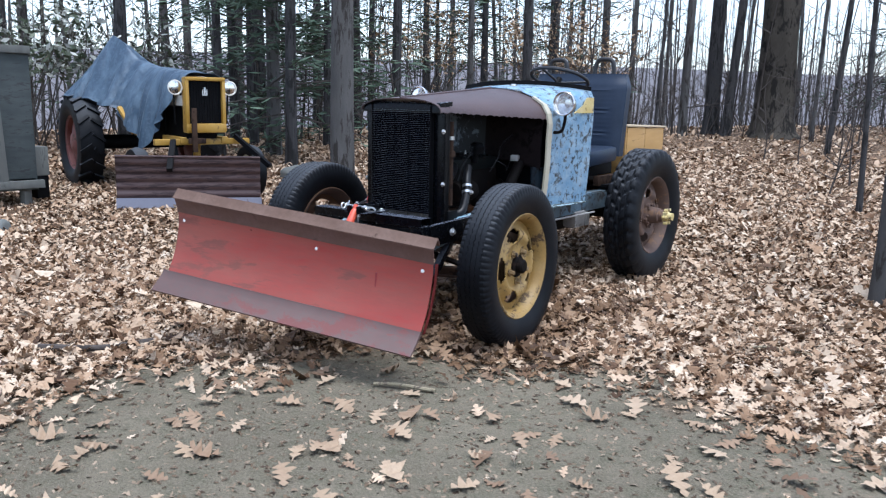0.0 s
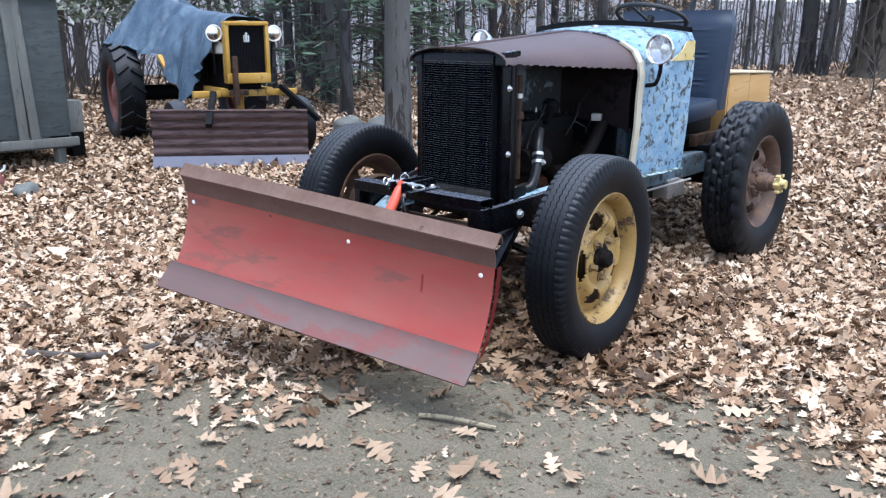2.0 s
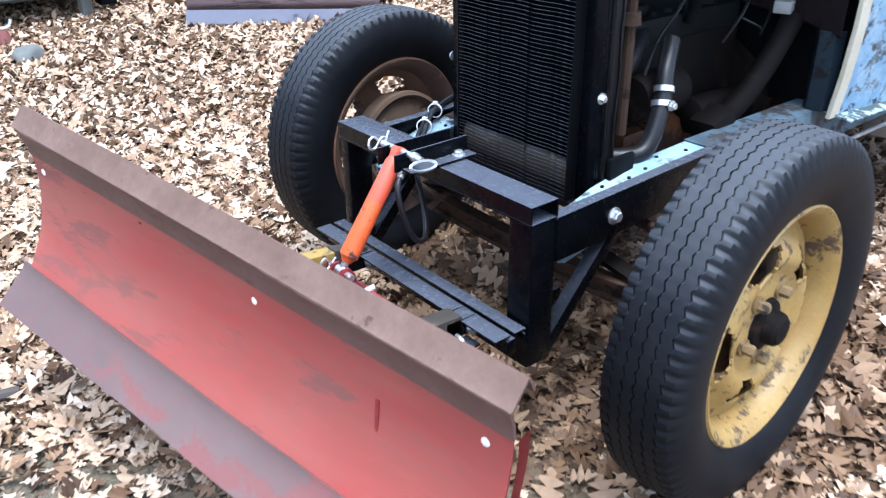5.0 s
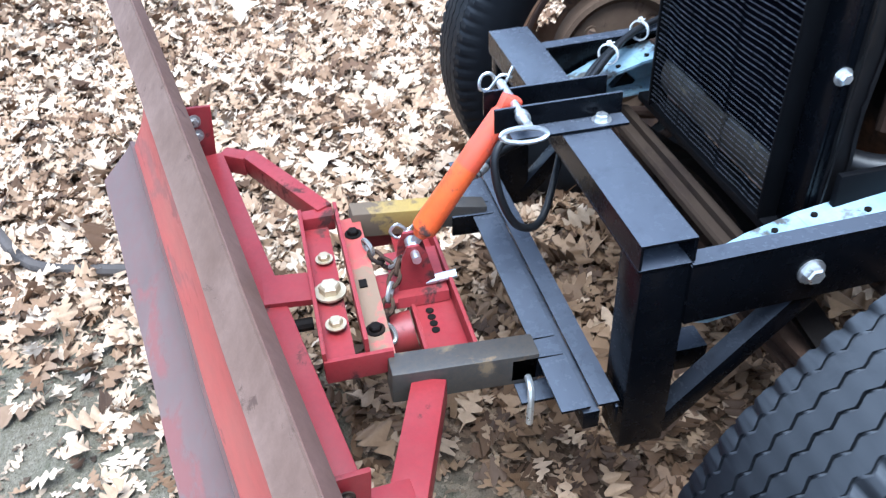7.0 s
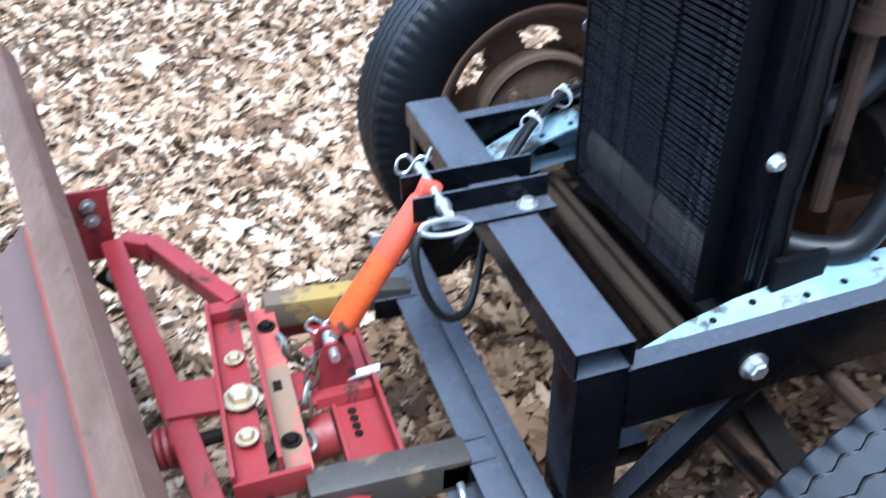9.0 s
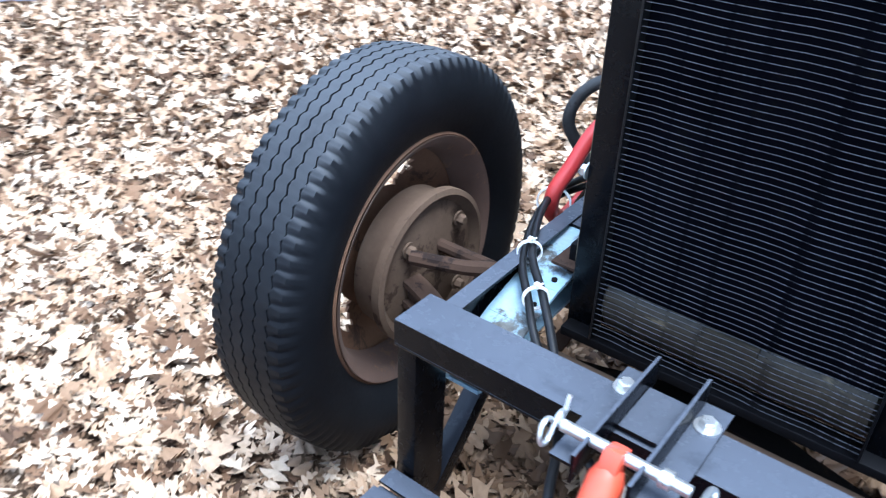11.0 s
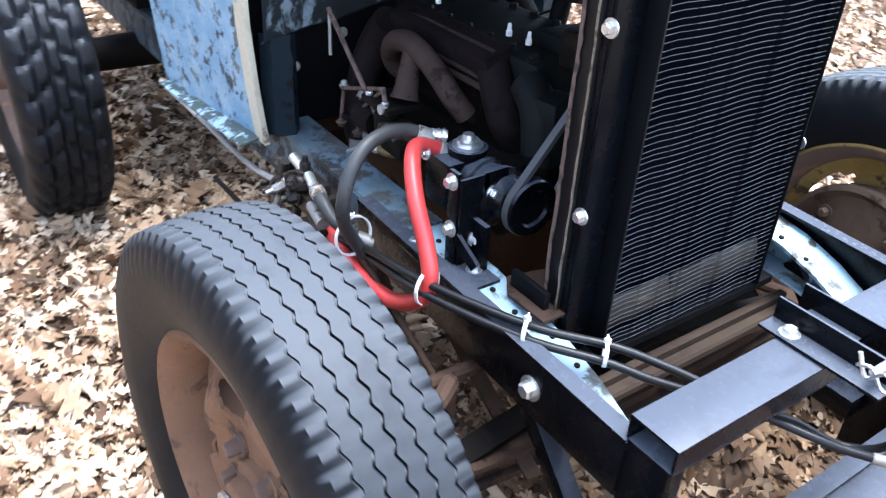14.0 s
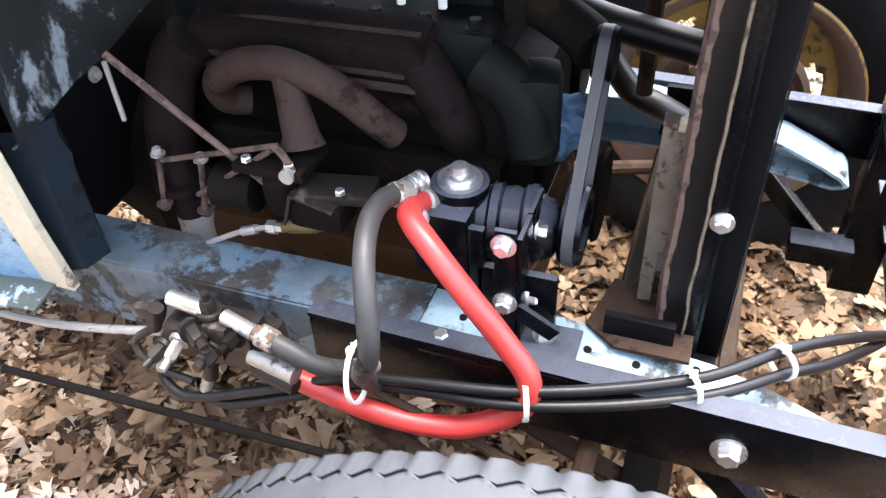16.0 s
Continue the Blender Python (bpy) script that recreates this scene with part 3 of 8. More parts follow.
def tyre_mesh(R, rim, width, rear=False):
    """A tyre about the x axis, its outer face towards +x."""
    bm = bmesh.new()
    hw = width / 2
    tw = hw * 0.80
    n = 528 if not rear else 240
    prof = []      # (x, r, groove tag)
    prof += [(-hw * 0.62, rim - 0.004, 0), (-hw * 0.80, rim + 0.018, 0), (-hw * 0.96, rim + (R - rim) * 0.38, 0), (-hw, rim + (R - rim) * 0.58, 0),
             (-hw * 0.97, R - 0.045, 0), (-hw * 0.90, R - 0.022, 3), (-tw, R - 0.006, 3)]
    if not rear:
        for g in (-0.70, -0.35, 0.0, 0.35, 0.70):
            gx = g * tw
            prof += [(gx - 0.0021, R - 0.004 * abs(g), 1), (gx - 0.0014, R - 0.006, 1), (gx + 0.0014, R - 0.006, 1), (gx + 0.0021, R - 0.004 * abs(g), 1)]
    else:
        k = 22
        prof += [(tw * (2 * i / k - 1) * 0.98, R, 2) for i in range(1, k)]
    prof += [(tw, R - 0.006, 3), (hw * 0.90, R - 0.022, 3), (hw * 0.97, R - 0.045, 0), (hw, rim + (R - rim) * 0.58, 0),
             (hw * 0.96, rim + (R - rim) * 0.38, 0), (hw * 0.80, rim + 0.018, 0), (hw * 0.62, rim - 0.004, 0)]
    rows = []
    for i in range(n):
        a = 2 * math.pi * i / n
        row = []
        for x, r, tag in prof:
            if tag == 1:
                x += 0.0030 * (-1, -0.4, 0.4, 1, 0.4, -0.4)[i % 6]
                if i % 6 > 3 and r < R - 0.005:
                    r += 0.0035
            if tag == 3 and i % 6 < 2 and not rear:
                r -= 0.0055
            if tag == 3 and rear and (i + (3 if x > 0 else 0)) % 8 < 3:
                r -= 0.011
            if tag == 2:
                u = x / tw
                band = int((u + 1) * 2.5)
                edge = abs(((u + 1) * 2.5) % 1.0 - 0.5)
                wig = 1.5 * math.sin(u * 9 + band)
                if edge > 0.40 or (i + int(wig) + band * 3) % 8 < 2:
                    r -= 0.011
            row.append((x, r * math.cos(a), r * math.sin(a)))
        rows.append(row)
    rows.append(rows[0])
    m = len(prof)
    vs = [[bm.verts.new(p) for p in row] for row in rows[:-1]]
    for i in range(n):
        for j in range(m - 1):
            bm.faces.new((vs[i][j], vs[(i + 1) % n][j], vs[(i + 1) % n][j + 1], vs[i][j + 1]))
    bmesh.ops.recalc_face_normals(bm, faces=bm.faces)
    return bm


def disc_mesh(R):
    """A pressed truck wheel disc with five hand holes, dished."""
    bm = bmesh.new()
    rad = [0.055, 0.085, 0.105, 0.118, 0.128, 0.142, 0.158, 0.172, 0.184, 0.196, R]
    dish = [0.034, 0.034, 0.030, 0.034, 0.042, 0.048, 0.048, 0.042, 0.034, 0.022, 0.006]
    n = 100
    vs = [[bm.verts.new((d, r * math.cos(2 * math.pi * i / n), r * math.sin(2 * math.pi * i / n))) for i in range(n)] for r, d in zip(rad, dish)]
    fs = []
    for k in range(len(rad) - 1):
        for i in range(n):
            off = abs(((i + 0.5) % 20) - 10)
            mid = (rad[k] + rad[k + 1]) / 2
            lim = {4: 2.6, 5: 4.0, 6: 5.2, 7: 5.6, 8: 4.4}.get(k, 0)
            if off < lim:
                continue
            fs.append(bm.faces.new((vs[k][i], vs[k][(i + 1) % n], vs[k + 1][(i + 1) % n], vs[k + 1][i])))
    bmesh.ops.recalc_face_normals(bm, faces=fs)
    bmesh.ops.solidify(bm, geom=fs, thickness=0.006)
    loose = [v for v in bm.verts if not v.link_faces]
    bmesh.ops.delete(bm, geom=loose, context='VERTS')
    return bm


def truck_wheel(at, R, width, paint, rim_paint, outward, rear=False, label=""):
    """A wheel whose own +x looks outward; parts of it hang under it."""
    rim = 0.262
    hub = new("wheel")
    hub.empty_display_size = 0.1
    hub.parent = tractor
    hub.matrix_basis = Matrix.Translation(Vector(at) - tractor.location) @ Matrix.Rotation((0 if outward > 0 else math.pi) + (0 if rear else radians(STEER)), 4, 'Z')
    tagged(hub, label)
    part("tyre", tyre_mesh(R, rim, width, rear), RUBBER, hub, "worn black rubber tyre", 40, True)
    bm = bmesh.new()
    w = width * 0.36
    lathe(bm, [(-w, rim + 0.012), (-w - 0.006, rim + 0.006), (-w, rim - 0.006), (-w * 0.7, rim - 0.02), (0, rim - 0.034), (w * 0.7, rim - 0.02),
               (w, rim - 0.006), (w + 0.006, rim + 0.006), (w, rim + 0.012), (w * 0.75, rim - 0.008), (0, rim - 0.026), (-w * 0.75, rim - 0.008)], None, 72, True)
    part("rim", bm, rim_paint, hub, "", 40, True)
    part("disc", disc_mesh(rim - 0.028), paint, hub, "", 40, True)
    bm = bmesh.new()
    lathe(bm, [(-w - 0.008, rim + 0.004), (-w - 0.001, rim - 0.010), (-w * 0.7, rim - 0.025), (-0.004, rim - 0.038)], None, 72)
    bmesh.ops.solidify(bm, geom=bm.faces[:], thickness=0.001)
    part("rim_well", bm, RUSTDISC, hub, "rusty inner well of the rim", 40, True)
    bm = bmesh.new()
    if rear:
        lathe(bm, [(0.02, 0.0), (0.03, 0.085), (0.05, 0.08), (0.055, 0.06), (0.12, 0.052), (0.125, 0.045), (0.15, 0.042), (0.155, 0.0)], None, 28)
        part("hub", bm, RUSTDISC, hub, "", 32, True)
        for k in range(8):
            bm = bmesh.new()
            a = 2 * math.pi * k / 8
            hexbolt(bm, (0.05, 0.07 * math.cos(a), 0.07 * math.sin(a)), (1, 0, 0), 0.009, 0.014, False)
            part("hub_bolt", bm, RUSTDISC, hub, "", 32, True)
        bm = bmesh.new()
        lathe(bm, [(0.15, 0), (0.15, 0.034), (0.185, 0.034), (0.19, 0.028), (0.215, 0.026), (0.215, 0)], None, 20)
        part("axle_nut", bm, YELLOWPATCH, hub, "yellow painted axle nut", 32, True)
        for k in range(6):
            bm = bmesh.new()
            a = 2 * math.pi * k / 6
            hexbolt(bm, (0.155, 0.052 * math.cos(a), 0.052 * math.sin(a)), (1, 0, 0), 0.011, 0.03, False)
            part("axle_bolt", bm, YELLOWPATCH, hub, "", 32, True)
    else:
        lathe(bm, [(0.03, 0.0), (0.034, 0.060), (0.044, 0.056), (0.050, 0.040), (0.072, 0.036), (0.080, 0.028), (0.083, 0.0)], None, 28)
        part("hub", bm, IRON if outward > 0 else RUSTORANGE, hub, "greasy iron hub" if outward > 0 else "rusty hub", 32, True)
        if outward < 0:
            bm = bmesh.new()
            hexbolt(bm, (0.083, 0, 0), (1, 0, 0), 0.02, 0.02)
            part("axle_end", bm, ZINC, hub, "zinc axle end", 32, True)
    for k in range(5):
        a = 2 * math.pi * (k + 0.5) / 5 + 0.3
        bm = bmesh.new()
        hexbolt(bm, (0.034, 0.080 * math.cos(a), 0.080 * math.sin(a)), (1, 0, 0), 0.013, 0.024)
        part("lug_nut", bm, GOLDGRIME if paint == GOLD else RUSTDISC, hub, "", 32, True)
    return hub


truck_wheel((0.707, -0.008, FRONT_R - 0.006), FRONT_R, 0.185, GOLD, GOLD, 1, label="front truck wheel with gold painted disc")
truck_wheel((-0.729, 0.070, FRONT_R + 0.003), FRONT_R + 0.006, 0.195, RUSTORANGE, RUSTORANGE, -1, label="front truck wheel with rusty disc")
truck_wheel((0.60, REAR_Y, REAR_R - 0.006), REAR_R, 0.225, RUSTDISC, RUSTDISC, 1, True, "rear truck wheel with rusty disc and block tread")
truck_wheel((-0.685, REAR_Y, REAR_R - 0.006), REAR_R, 0.235, RUSTDISC, RUSTDISC, -1, True, "rear truck wheel with rusty disc and block tread")

for sx in (1, -1):      # brake drums and backing plates behind the front wheels
    bm = bmesh.new()
    m = Matrix.Translation((0.675 if sx > 0 else -0.675, -0.008 if sx > 0 else 0.070, FRONT_R + 0.008)) @ Matrix.Rotation(0 if sx < 0 else math.pi, 4, 'Z')
    lathe(bm, [(-0.02, 0.0), (-0.02, 0.150), (0.03, 0.150), (0.04, 0.166), (0.058, 0.166), (0.062, 0.155), (0.045, 0.138), (0.055, 0.10), (0.065, 0.0)], m, 56)
    for k in range(4):
        a = 0.8 + math.pi * k / 2
        hexbolt(bm, (0.617 if sx > 0 else -0.617, (-0.008 if sx > 0 else 0.070) + 0.112 * math.cos(a), FRONT_R + 0.008 + 0.112 * math.sin(a)), (-sx, 0, 0), 0.011, 0.016)
    part("brake_drum", bm, DRUM, tractor, "rusty brake drum and backing plate")

bm = bmesh.new()       # dropped I-beam front axle
pts = spline([(-0.66, 0, 0.42), (-0.60, 0, 0.40), (-0.50, 0.0, 0.345), (-0.3, 0, 0.315), (0, 0, 0.31), (0.3, 0, 0.315), (0.50, 0, 0.345), (0.60, 0, 0.40), (0.66, 0, 0.42)], 4)
sweep(bm, pts, [(-0.022, -0.028), (0.022, -0.028), (0.022, -0.016), (0.007, -0.016), (0.007, 0.016), (0.022, 0.016), (0.022, 0.028), (-0.022, 0.028), (-0.022, 0.016), (-0.007, 0.016), (-0.007, -0.016), (-0.022, -0.016)])
part("front_axle", bm, RUSTBROWN, tractor, "rusty I-beam front axle")
bm = bmesh.new()
rod(bm, (-0.64, 0.09, 0.47), (0.64, 0.09, 0.47), 0.014)
rod(bm, (-0.62, 0.10, 0.43), (-0.64, -0.01, 0.43), 0.018)
rod(bm, (0.62, 0.10, 0.43), (0.64, -0.01, 0.43), 0.018)
part("tie_rod", bm, RUSTBROWN, tractor)
bm = bmesh.new()
tube(bm, spline([(-0.60, -0.02, 0.50), (-0.5, 0.01, 0.505), (-0.44, 0.05, 0.50), (-0.43, 0.08, 0.44)], 5), 0.015)
lathe(bm, [(0, 0), (0, 0.024), (0.06, 0.024), (0.06, 0)], toward((-0.43, 0.08, 0.41), (0, 0, 1)), 12)
rod(bm, (-0.43, 0.09, 0.46), (-0.43, 0.42, 0.60), 0.006)
part("steering_arm", bm, RUSTBROWN, tractor)
spring = new("leaf_spring")      # transverse leaf spring
spring.parent = tractor
spring.location = Vector((0, 0.02, 0.36)) - tractor.location
for k in range(6):
    bm = bmesh.new()
    w = 0.50 - 0.06 * k
    z = 0.365 + 0.010 * k
    tube_pts = spline([(-w, 0.02, z - 0.02), (-w / 2, 0.02, z + 0.012), (0, 0.02, z + 0.022), (w / 2, 0.02, z + 0.012), (w, 0.02, z - 0.02)], 4)
    sweep(bm, tube_pts, flat(0.05, 0.007))
    part("spring_leaf", bm, IRON, spring)
for sx in (1, -1):    # radius rods to the bell housing
    bm = bmesh.new()
    tube(bm, [(sx * 0.50, 0.01, 0.345), (sx * 0.36, 0.35, 0.36), (sx * 0.05, 1.05, 0.36)], [0.014, 0.018, 0.02], 10)
    part("radius_rod", bm, RUSTBROWN, tractor)

# old chassis rails, pale blue, dropping to a curved horn in front
RX = 0.325
for sx in (1, -1):
    bm = bmesh.new()
    side = [(-0.225, 0.492), (-0.212, 0.505), (-0.185, 0.520), (-0.12, 0.551), (-0.04, 0.576), (0.06, 0.592), (0.15, 0.604), (0.40, 0.611), (0.8, 0.608), (1.5, 0.60), (2.0, 0.60), (2.55, 0.60)]
    bot = [(2.55, 0.50), (1.5, 0.50), (0.8, 0.508), (0.40, 0.506), (0.1, 0.506), (-0.06, 0.497), (-0.17, 0.478), (-0.205, 0.472), (-0.225, 0.478)]
    prism(bm, side + bot, 'x', sx * (RX + 0.030) - 0.003, sx * (RX + 0.030) + 0.003)
    for pa, pb in zip(side[:-1], side[1:]):
        bar(bm, (sx * (RX - 0.008), pa[0], pa[1]), (sx * (RX - 0.008), pb[0] + 0.002, pb[1]), 0.082, 0.006)
    for pa, pb in zip(bot[:-1], bot[1:]):
        bar(bm, (sx * (RX + 0.002), pa[0], pa[1]), (sx * (RX + 0.002), pb[0], pb[1]), 0.062, 0.006)
    part("chassis_rail", bm, RAILBLUE, tractor, "chassis rail in flaking pale blue paint")
    for ry, rz in ((-0.08, 0.567), (-0.02, 0.584), (0.05, 0.5945), (0.11, 0.6025), (0.18, 0.6085), (0.27, 0.611), (0.36, 0.613)):
        bm = bmesh.new()
        lathe(bm, [(-0.004, 0), (-0.004, 0.0052), (0.0016, 0.0052), (0.0018, 0)], toward((sx * (RX - 0.030 + 0.022 * (int(ry * 100) % 2)), ry, rz), (0, -0.15, 1)), 10)
        part("rivet_hole", bm, IRON, tractor)
    bm = bmesh.new()
    prism(bm, [(0.40, 0.6145), (2.5, 0.606), (2.5, 0.498), (0.56, 0.498)], 'x', sx * 0.3575, sx * 0.3625)
    box(bm, (sx * (RX - 0.008), 1.41, 0.6145), (0.084, 2.18, 0.005))
    part("rail_web", bm, RAILGRIME, tractor, "grimy worn paint on the rail")
    bm = bmesh.new()
    tube(bm, spline([(sx * 0.405, 0.655, 0.562), (sx * 0.41, 0.70, 0.548), (sx * 0.412, 0.90, 0.508), (sx * 0.41, 1.15, 0.500), (sx * 0.41, 1.55, 0.495)], 5), 0.0065, 8)
    part("brake_line", bm, STEELPALE, tractor, "thin pale steel line along the rail")
    if sx > 0:
        bm = bmesh.new()
        lathe(bm, [(0, 0.016), (0.012, 0.020), (0.05, 0.020), (0.062, 0.016)], toward((sx * RX - 0.03, -0.205, 0.496), (1, 0, 0)), 20)
        part("horn_eye", bm, RAILBLUE, tractor)
for y, z in ((1.0, 0.55), (1.7, 0.55), (2.45, 0.55)):
    bm = bmesh.new()
    box(bm, (0, y, z), (0.63, 0.06, 0.07), (0, 0, 0), 0.004)
    part("crossmember", bm, RUSTBROWN, tractor)
bm = bmesh.new()
prism(bm, [(-0.080, 0.447), (-0.076, 0.453), (-0.058, 0.453), (-0.054, 0.447), (-0.054, 0.463), (-0.038, 0.463), (-0.034, 0.459), (-0.034, 0.435), (-0.039, 0.435), (-0.039, 0.443), (-0.075, 0.443), (-0.080, 0.435)], 'x', -0.32, 0.32)
part("front_crossmember", bm, RAILMUD, tractor, "rusty front crossmember channel")

# black fabricated front frame
FX = 0.372
bm = bmesh.new()
for z in (0.646, 0.6045):
    box(bm, (0, -0.2925, z - 0.002), (2 * FX, 0.081, 0.004), (0, 0, 0), 0.001)
for y in (-0.331, -0.254):
    box(bm, (0, y, 0.6245), (2 * FX, 0.004, 0.0375))
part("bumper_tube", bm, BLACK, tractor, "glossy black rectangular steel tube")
for sx in (1, -1):
    bm = bmesh.new()
    box(bm, (0.336, -0.29, 0.42) if sx > 0 else (-0.354, -0.29, 0.42), (0.072 if sx > 0 else 0.036, 0.076, 0.362), (0, 0, 0), 0.006)
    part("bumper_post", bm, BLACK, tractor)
    bm = bmesh.new()
    bar(bm, (sx * (FX + 0.001), -0.256, 0.547), (sx * (FX + 0.001), 0.46, 0.567), 0.008, 0.105, bevel=0.002)
    bar(bm, (sx * (FX - 0.010), -0.256, 0.600), (sx * (FX - 0.010), 0.46, 0.620), 0.03, 0.006)
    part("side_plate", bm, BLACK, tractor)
    bm = bmesh.new()
    bar(bm, (sx * (FX - 0.02), -0.262, 0.262), (sx * (FX - 0.02), -0.03, 0.52), 0.034, 0.034, bevel=0.003)
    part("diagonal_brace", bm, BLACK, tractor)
    bm = bmesh.new()
    hexbolt(bm, (sx * (FX + 0.005), -0.07, 0.552), (sx, 0, 0), 0.0140, 0.015)
    part("frame_bolt", bm, ZINC, tractor, "large zinc plated hex bolt")
for y, up in ((-0.352, 1), (-0.404, 1)):
    bm = bmesh.new()
    box(bm, (0, y, 0.352), (2 * FX, 0.034 if y > -0.38 else 0.046, 0.005), (0, 0, 0), 0.001)
    box(bm, (0, y + (0.0145 if y > -0.38 else 0.0255), 0.323), (2 * FX, 0.005 if y > -0.38 else 0.026, 0.036), (0, 0, 0), 0.001)
    part("lower_angle", bm, BLACK, tractor)
bm = bmesh.new()
box(bm, (0.285, -0.215, 0.345), (0.05, 0.11, 0.045), (0, 0, 0), 0.004)
part("lower_stub", bm, BLACK, tractor)

# cylinder bracket: two angle irons bolted across the tube
for sx in (1, -1):
    bm = bmesh.new()
    box(bm, (sx * 0.033, -0.328, 0.6685), (0.005, 0.215, 0.042), (0, 0, 0), 0.001)
    box(bm, (sx * 0.052, -0.318, 0.6505), (0.038, 0.195, 0.005), (0, 0, 0), 0.001)
    part("bracket_angle", bm, BLACK, tractor)
    bm = bmesh.new()
    hexbolt(bm, (sx * 0.053, -0.262, 0.653), (0, 0, 1), 0.011, 0.011)
    part("bracket_bolt", bm, ZINC, tractor)
bm = bmesh.new()
box(bm, (0, -0.285, 0.652), (0.06, 0.085, 0.006))
part("bracket_pad", bm, BLACK, tractor)

# ---- radiator ----
radiator = new("radiator")
radiator.parent = tractor
radiator.location = Vector((0, 0.03, 0.5)) - tractor.location
RZ0, RZ1, RY = 0.510, 1.215, -0.015
bm = bmesh.new()
box(bm, (0, 0.006, (RZ0 + RZ1) / 2 + 0.05), (0.404, 0.074, RZ1 - RZ0 - 0.13))
part("core", bm, CORE, radiator, "black radiator core")
for sx in (1, -1):
    bm = bmesh.new()
    box(bm, (sx * 0.2350, -0.013, (RZ0 + RZ1) / 2), (0.058, 0.006, RZ1 - RZ0), (0, 0, 0), 0.001)
    box(bm, (sx * 0.2625, 0.002, (RZ0 + RZ1) / 2), (0.006, 0.024, RZ1 - RZ0), (0, 0, 0), 0.001)
    part("side_frame", bm, BLACK, radiator)
    bm = bmesh.new()
    box(bm, (sx * 0.2055, -0.032, (RZ0 + RZ1) / 2), (0.003, 0.032, RZ1 - RZ0 - 0.02), (0, 0, 0), 0.0005)
    part("core_side", bm, MATTEBLACK, radiator, "black side plate of the core")
    bm = bmesh.new()
    box(bm, (sx * 0.2052, -0.0495, (RZ0 + RZ1) / 2), (0.003, 0.002, RZ1 - RZ0 - 0.03))
    part("core_edge", bm, SIDERUST if sx < 0 else MATTEBLACK, radiator, "rusted front edge of the side plate")
    bm = bmesh.new()
    rows = []
    for k in range(36):
        z = RZ0 + 0.045 + (RZ1 - RZ0 - 0.06) * k / 35
        e = 0.034 + 0.005 * noise.noise(Vector((sx, z * 9, 0)))
        w1, w2 = noise.noise(Vector((2, z * 14, sx))), noise.noise(Vector((5, z * 22, sx)))
        rows.append([(sx * 0.258, 0.001, z), (sx * (0.270 + 0.003 * w1), 0.004 + 0.003 * w2, z), (sx * 0.2665, 0.014, z), (sx * (0.268 + 0.0015 * w2), 0.024, z), (sx * 0.270, e, z), (sx * 0.215, e + 0.004, z)])
    sheet(bm, rows, 0.004)
    part("side_channel", bm, SIDERUST, radiator, "bent side channel, black paint over rust")
    bm = bmesh.new()
    rows = []
    for k in range(60):
        z = RZ0 + 0.05 + (RZ1 - RZ0 - 0.07) * k / 59
        e = 0.034 + 0.005 * noise.noise(Vector((sx, z * 9, 0)))
        j = 0.004 * noise.noise(Vector((9, z * 60, sx)))
        rows.append([(sx * 0.2735, e - 0.004 + j, z), (sx * 0.2745, e + 0.002, z), (sx * 0.262, e + 0.007, z)])
    sheet(bm, rows, 0.002)
    part("rusty_edge", bm, RODRUST if sx < 0 else SIDERUST, radiator, "rusted jagged edge of the channel")
    bm = bmesh.new()
    rows = []
    for k in range(50):
        z = RZ0 + 0.06 + (RZ1 - RZ0 - 0.09) * k / 49
        j = 0.002 * noise.noise(Vector((4, z * 18, sx))) + 0.001 * noise.noise(Vector((7, z * 60, sx)))
        rows.append([(sx * 0.2738, 0.003 + j, z), (sx * 0.2748, 0.006 + j * 1.3, z)])
    sheet(bm, rows, 0.002)
    part("bent_edge", bm, TANGRIME if sx < 0 else SIDERUST, radiator, "worn bent edge of the channel")
    for z in (0.79, 1.07):
        bm = bmesh.new()
        hexbolt(bm, (sx * 0.2645, -0.012, z), (sx, 0, 0), 0.009, 0.011)
        part("side_bolt", bm, ZINC, radiator)
    bm = bmesh.new()
    box(bm, (sx * 0.27, 0.055, 0.575), (0.07, 0.085, 0.012), (0, 0, 0), 0.002)
    box(bm, (sx * 0.285, 0.055, 0.608), (0.012, 0.085, 0.066), (0, 0, 0), 0.002)
    box(bm, (sx * 0.30, 0.07, 0.566), (0.11, 0.045, 0.01), (0, 0, sx * 8), 0.002)
    hexbolt(bm, (sx * 0.325, 0.07, 0.571), (0, 0, 1), 0.01, 0.01)
    part("mount_foot", bm, MATTEBLACK, radiator)
bm = bmesh.new()
box(bm, (0, -0.022, RZ0 + 0.004), (0.520, 0.048, 0.016), (0, 0, 0), 0.002)
box(bm, (0, RY + 0.052, RZ0 + 0.020), (0.47, 0.006, 0.045), (0, 0, 0), 0.001)
part("bottom_frame", bm, MATTEBLACK, radiator)
bm = bmesh.new()
prism(bm, [(-0.0435, 1.165), (-0.0435, 1.195), (-0.031, 1.218), (0.065, 1.226), (0.065, 1.165)], 'x', -0.266, 0.266)
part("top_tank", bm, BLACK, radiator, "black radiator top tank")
bm = bmesh.new()
lathe(bm, [(-0.203, 0), (-0.203, 0.056), (-0.198, 0.062), (0.198, 0.062), (0.203, 0.056), (0.203, 0)], Matrix.Translation((0, 0.028, 0.586)), 28)
box(bm, (0.0, -0.020, 0.592), (0.085, 0.03, 0.055), (0, 0, 0), 0.004)
part("bottom_tank", bm, TANK, radiator, "stained bottom tank showing through the fins")
fin_me = None
n_fin = 66
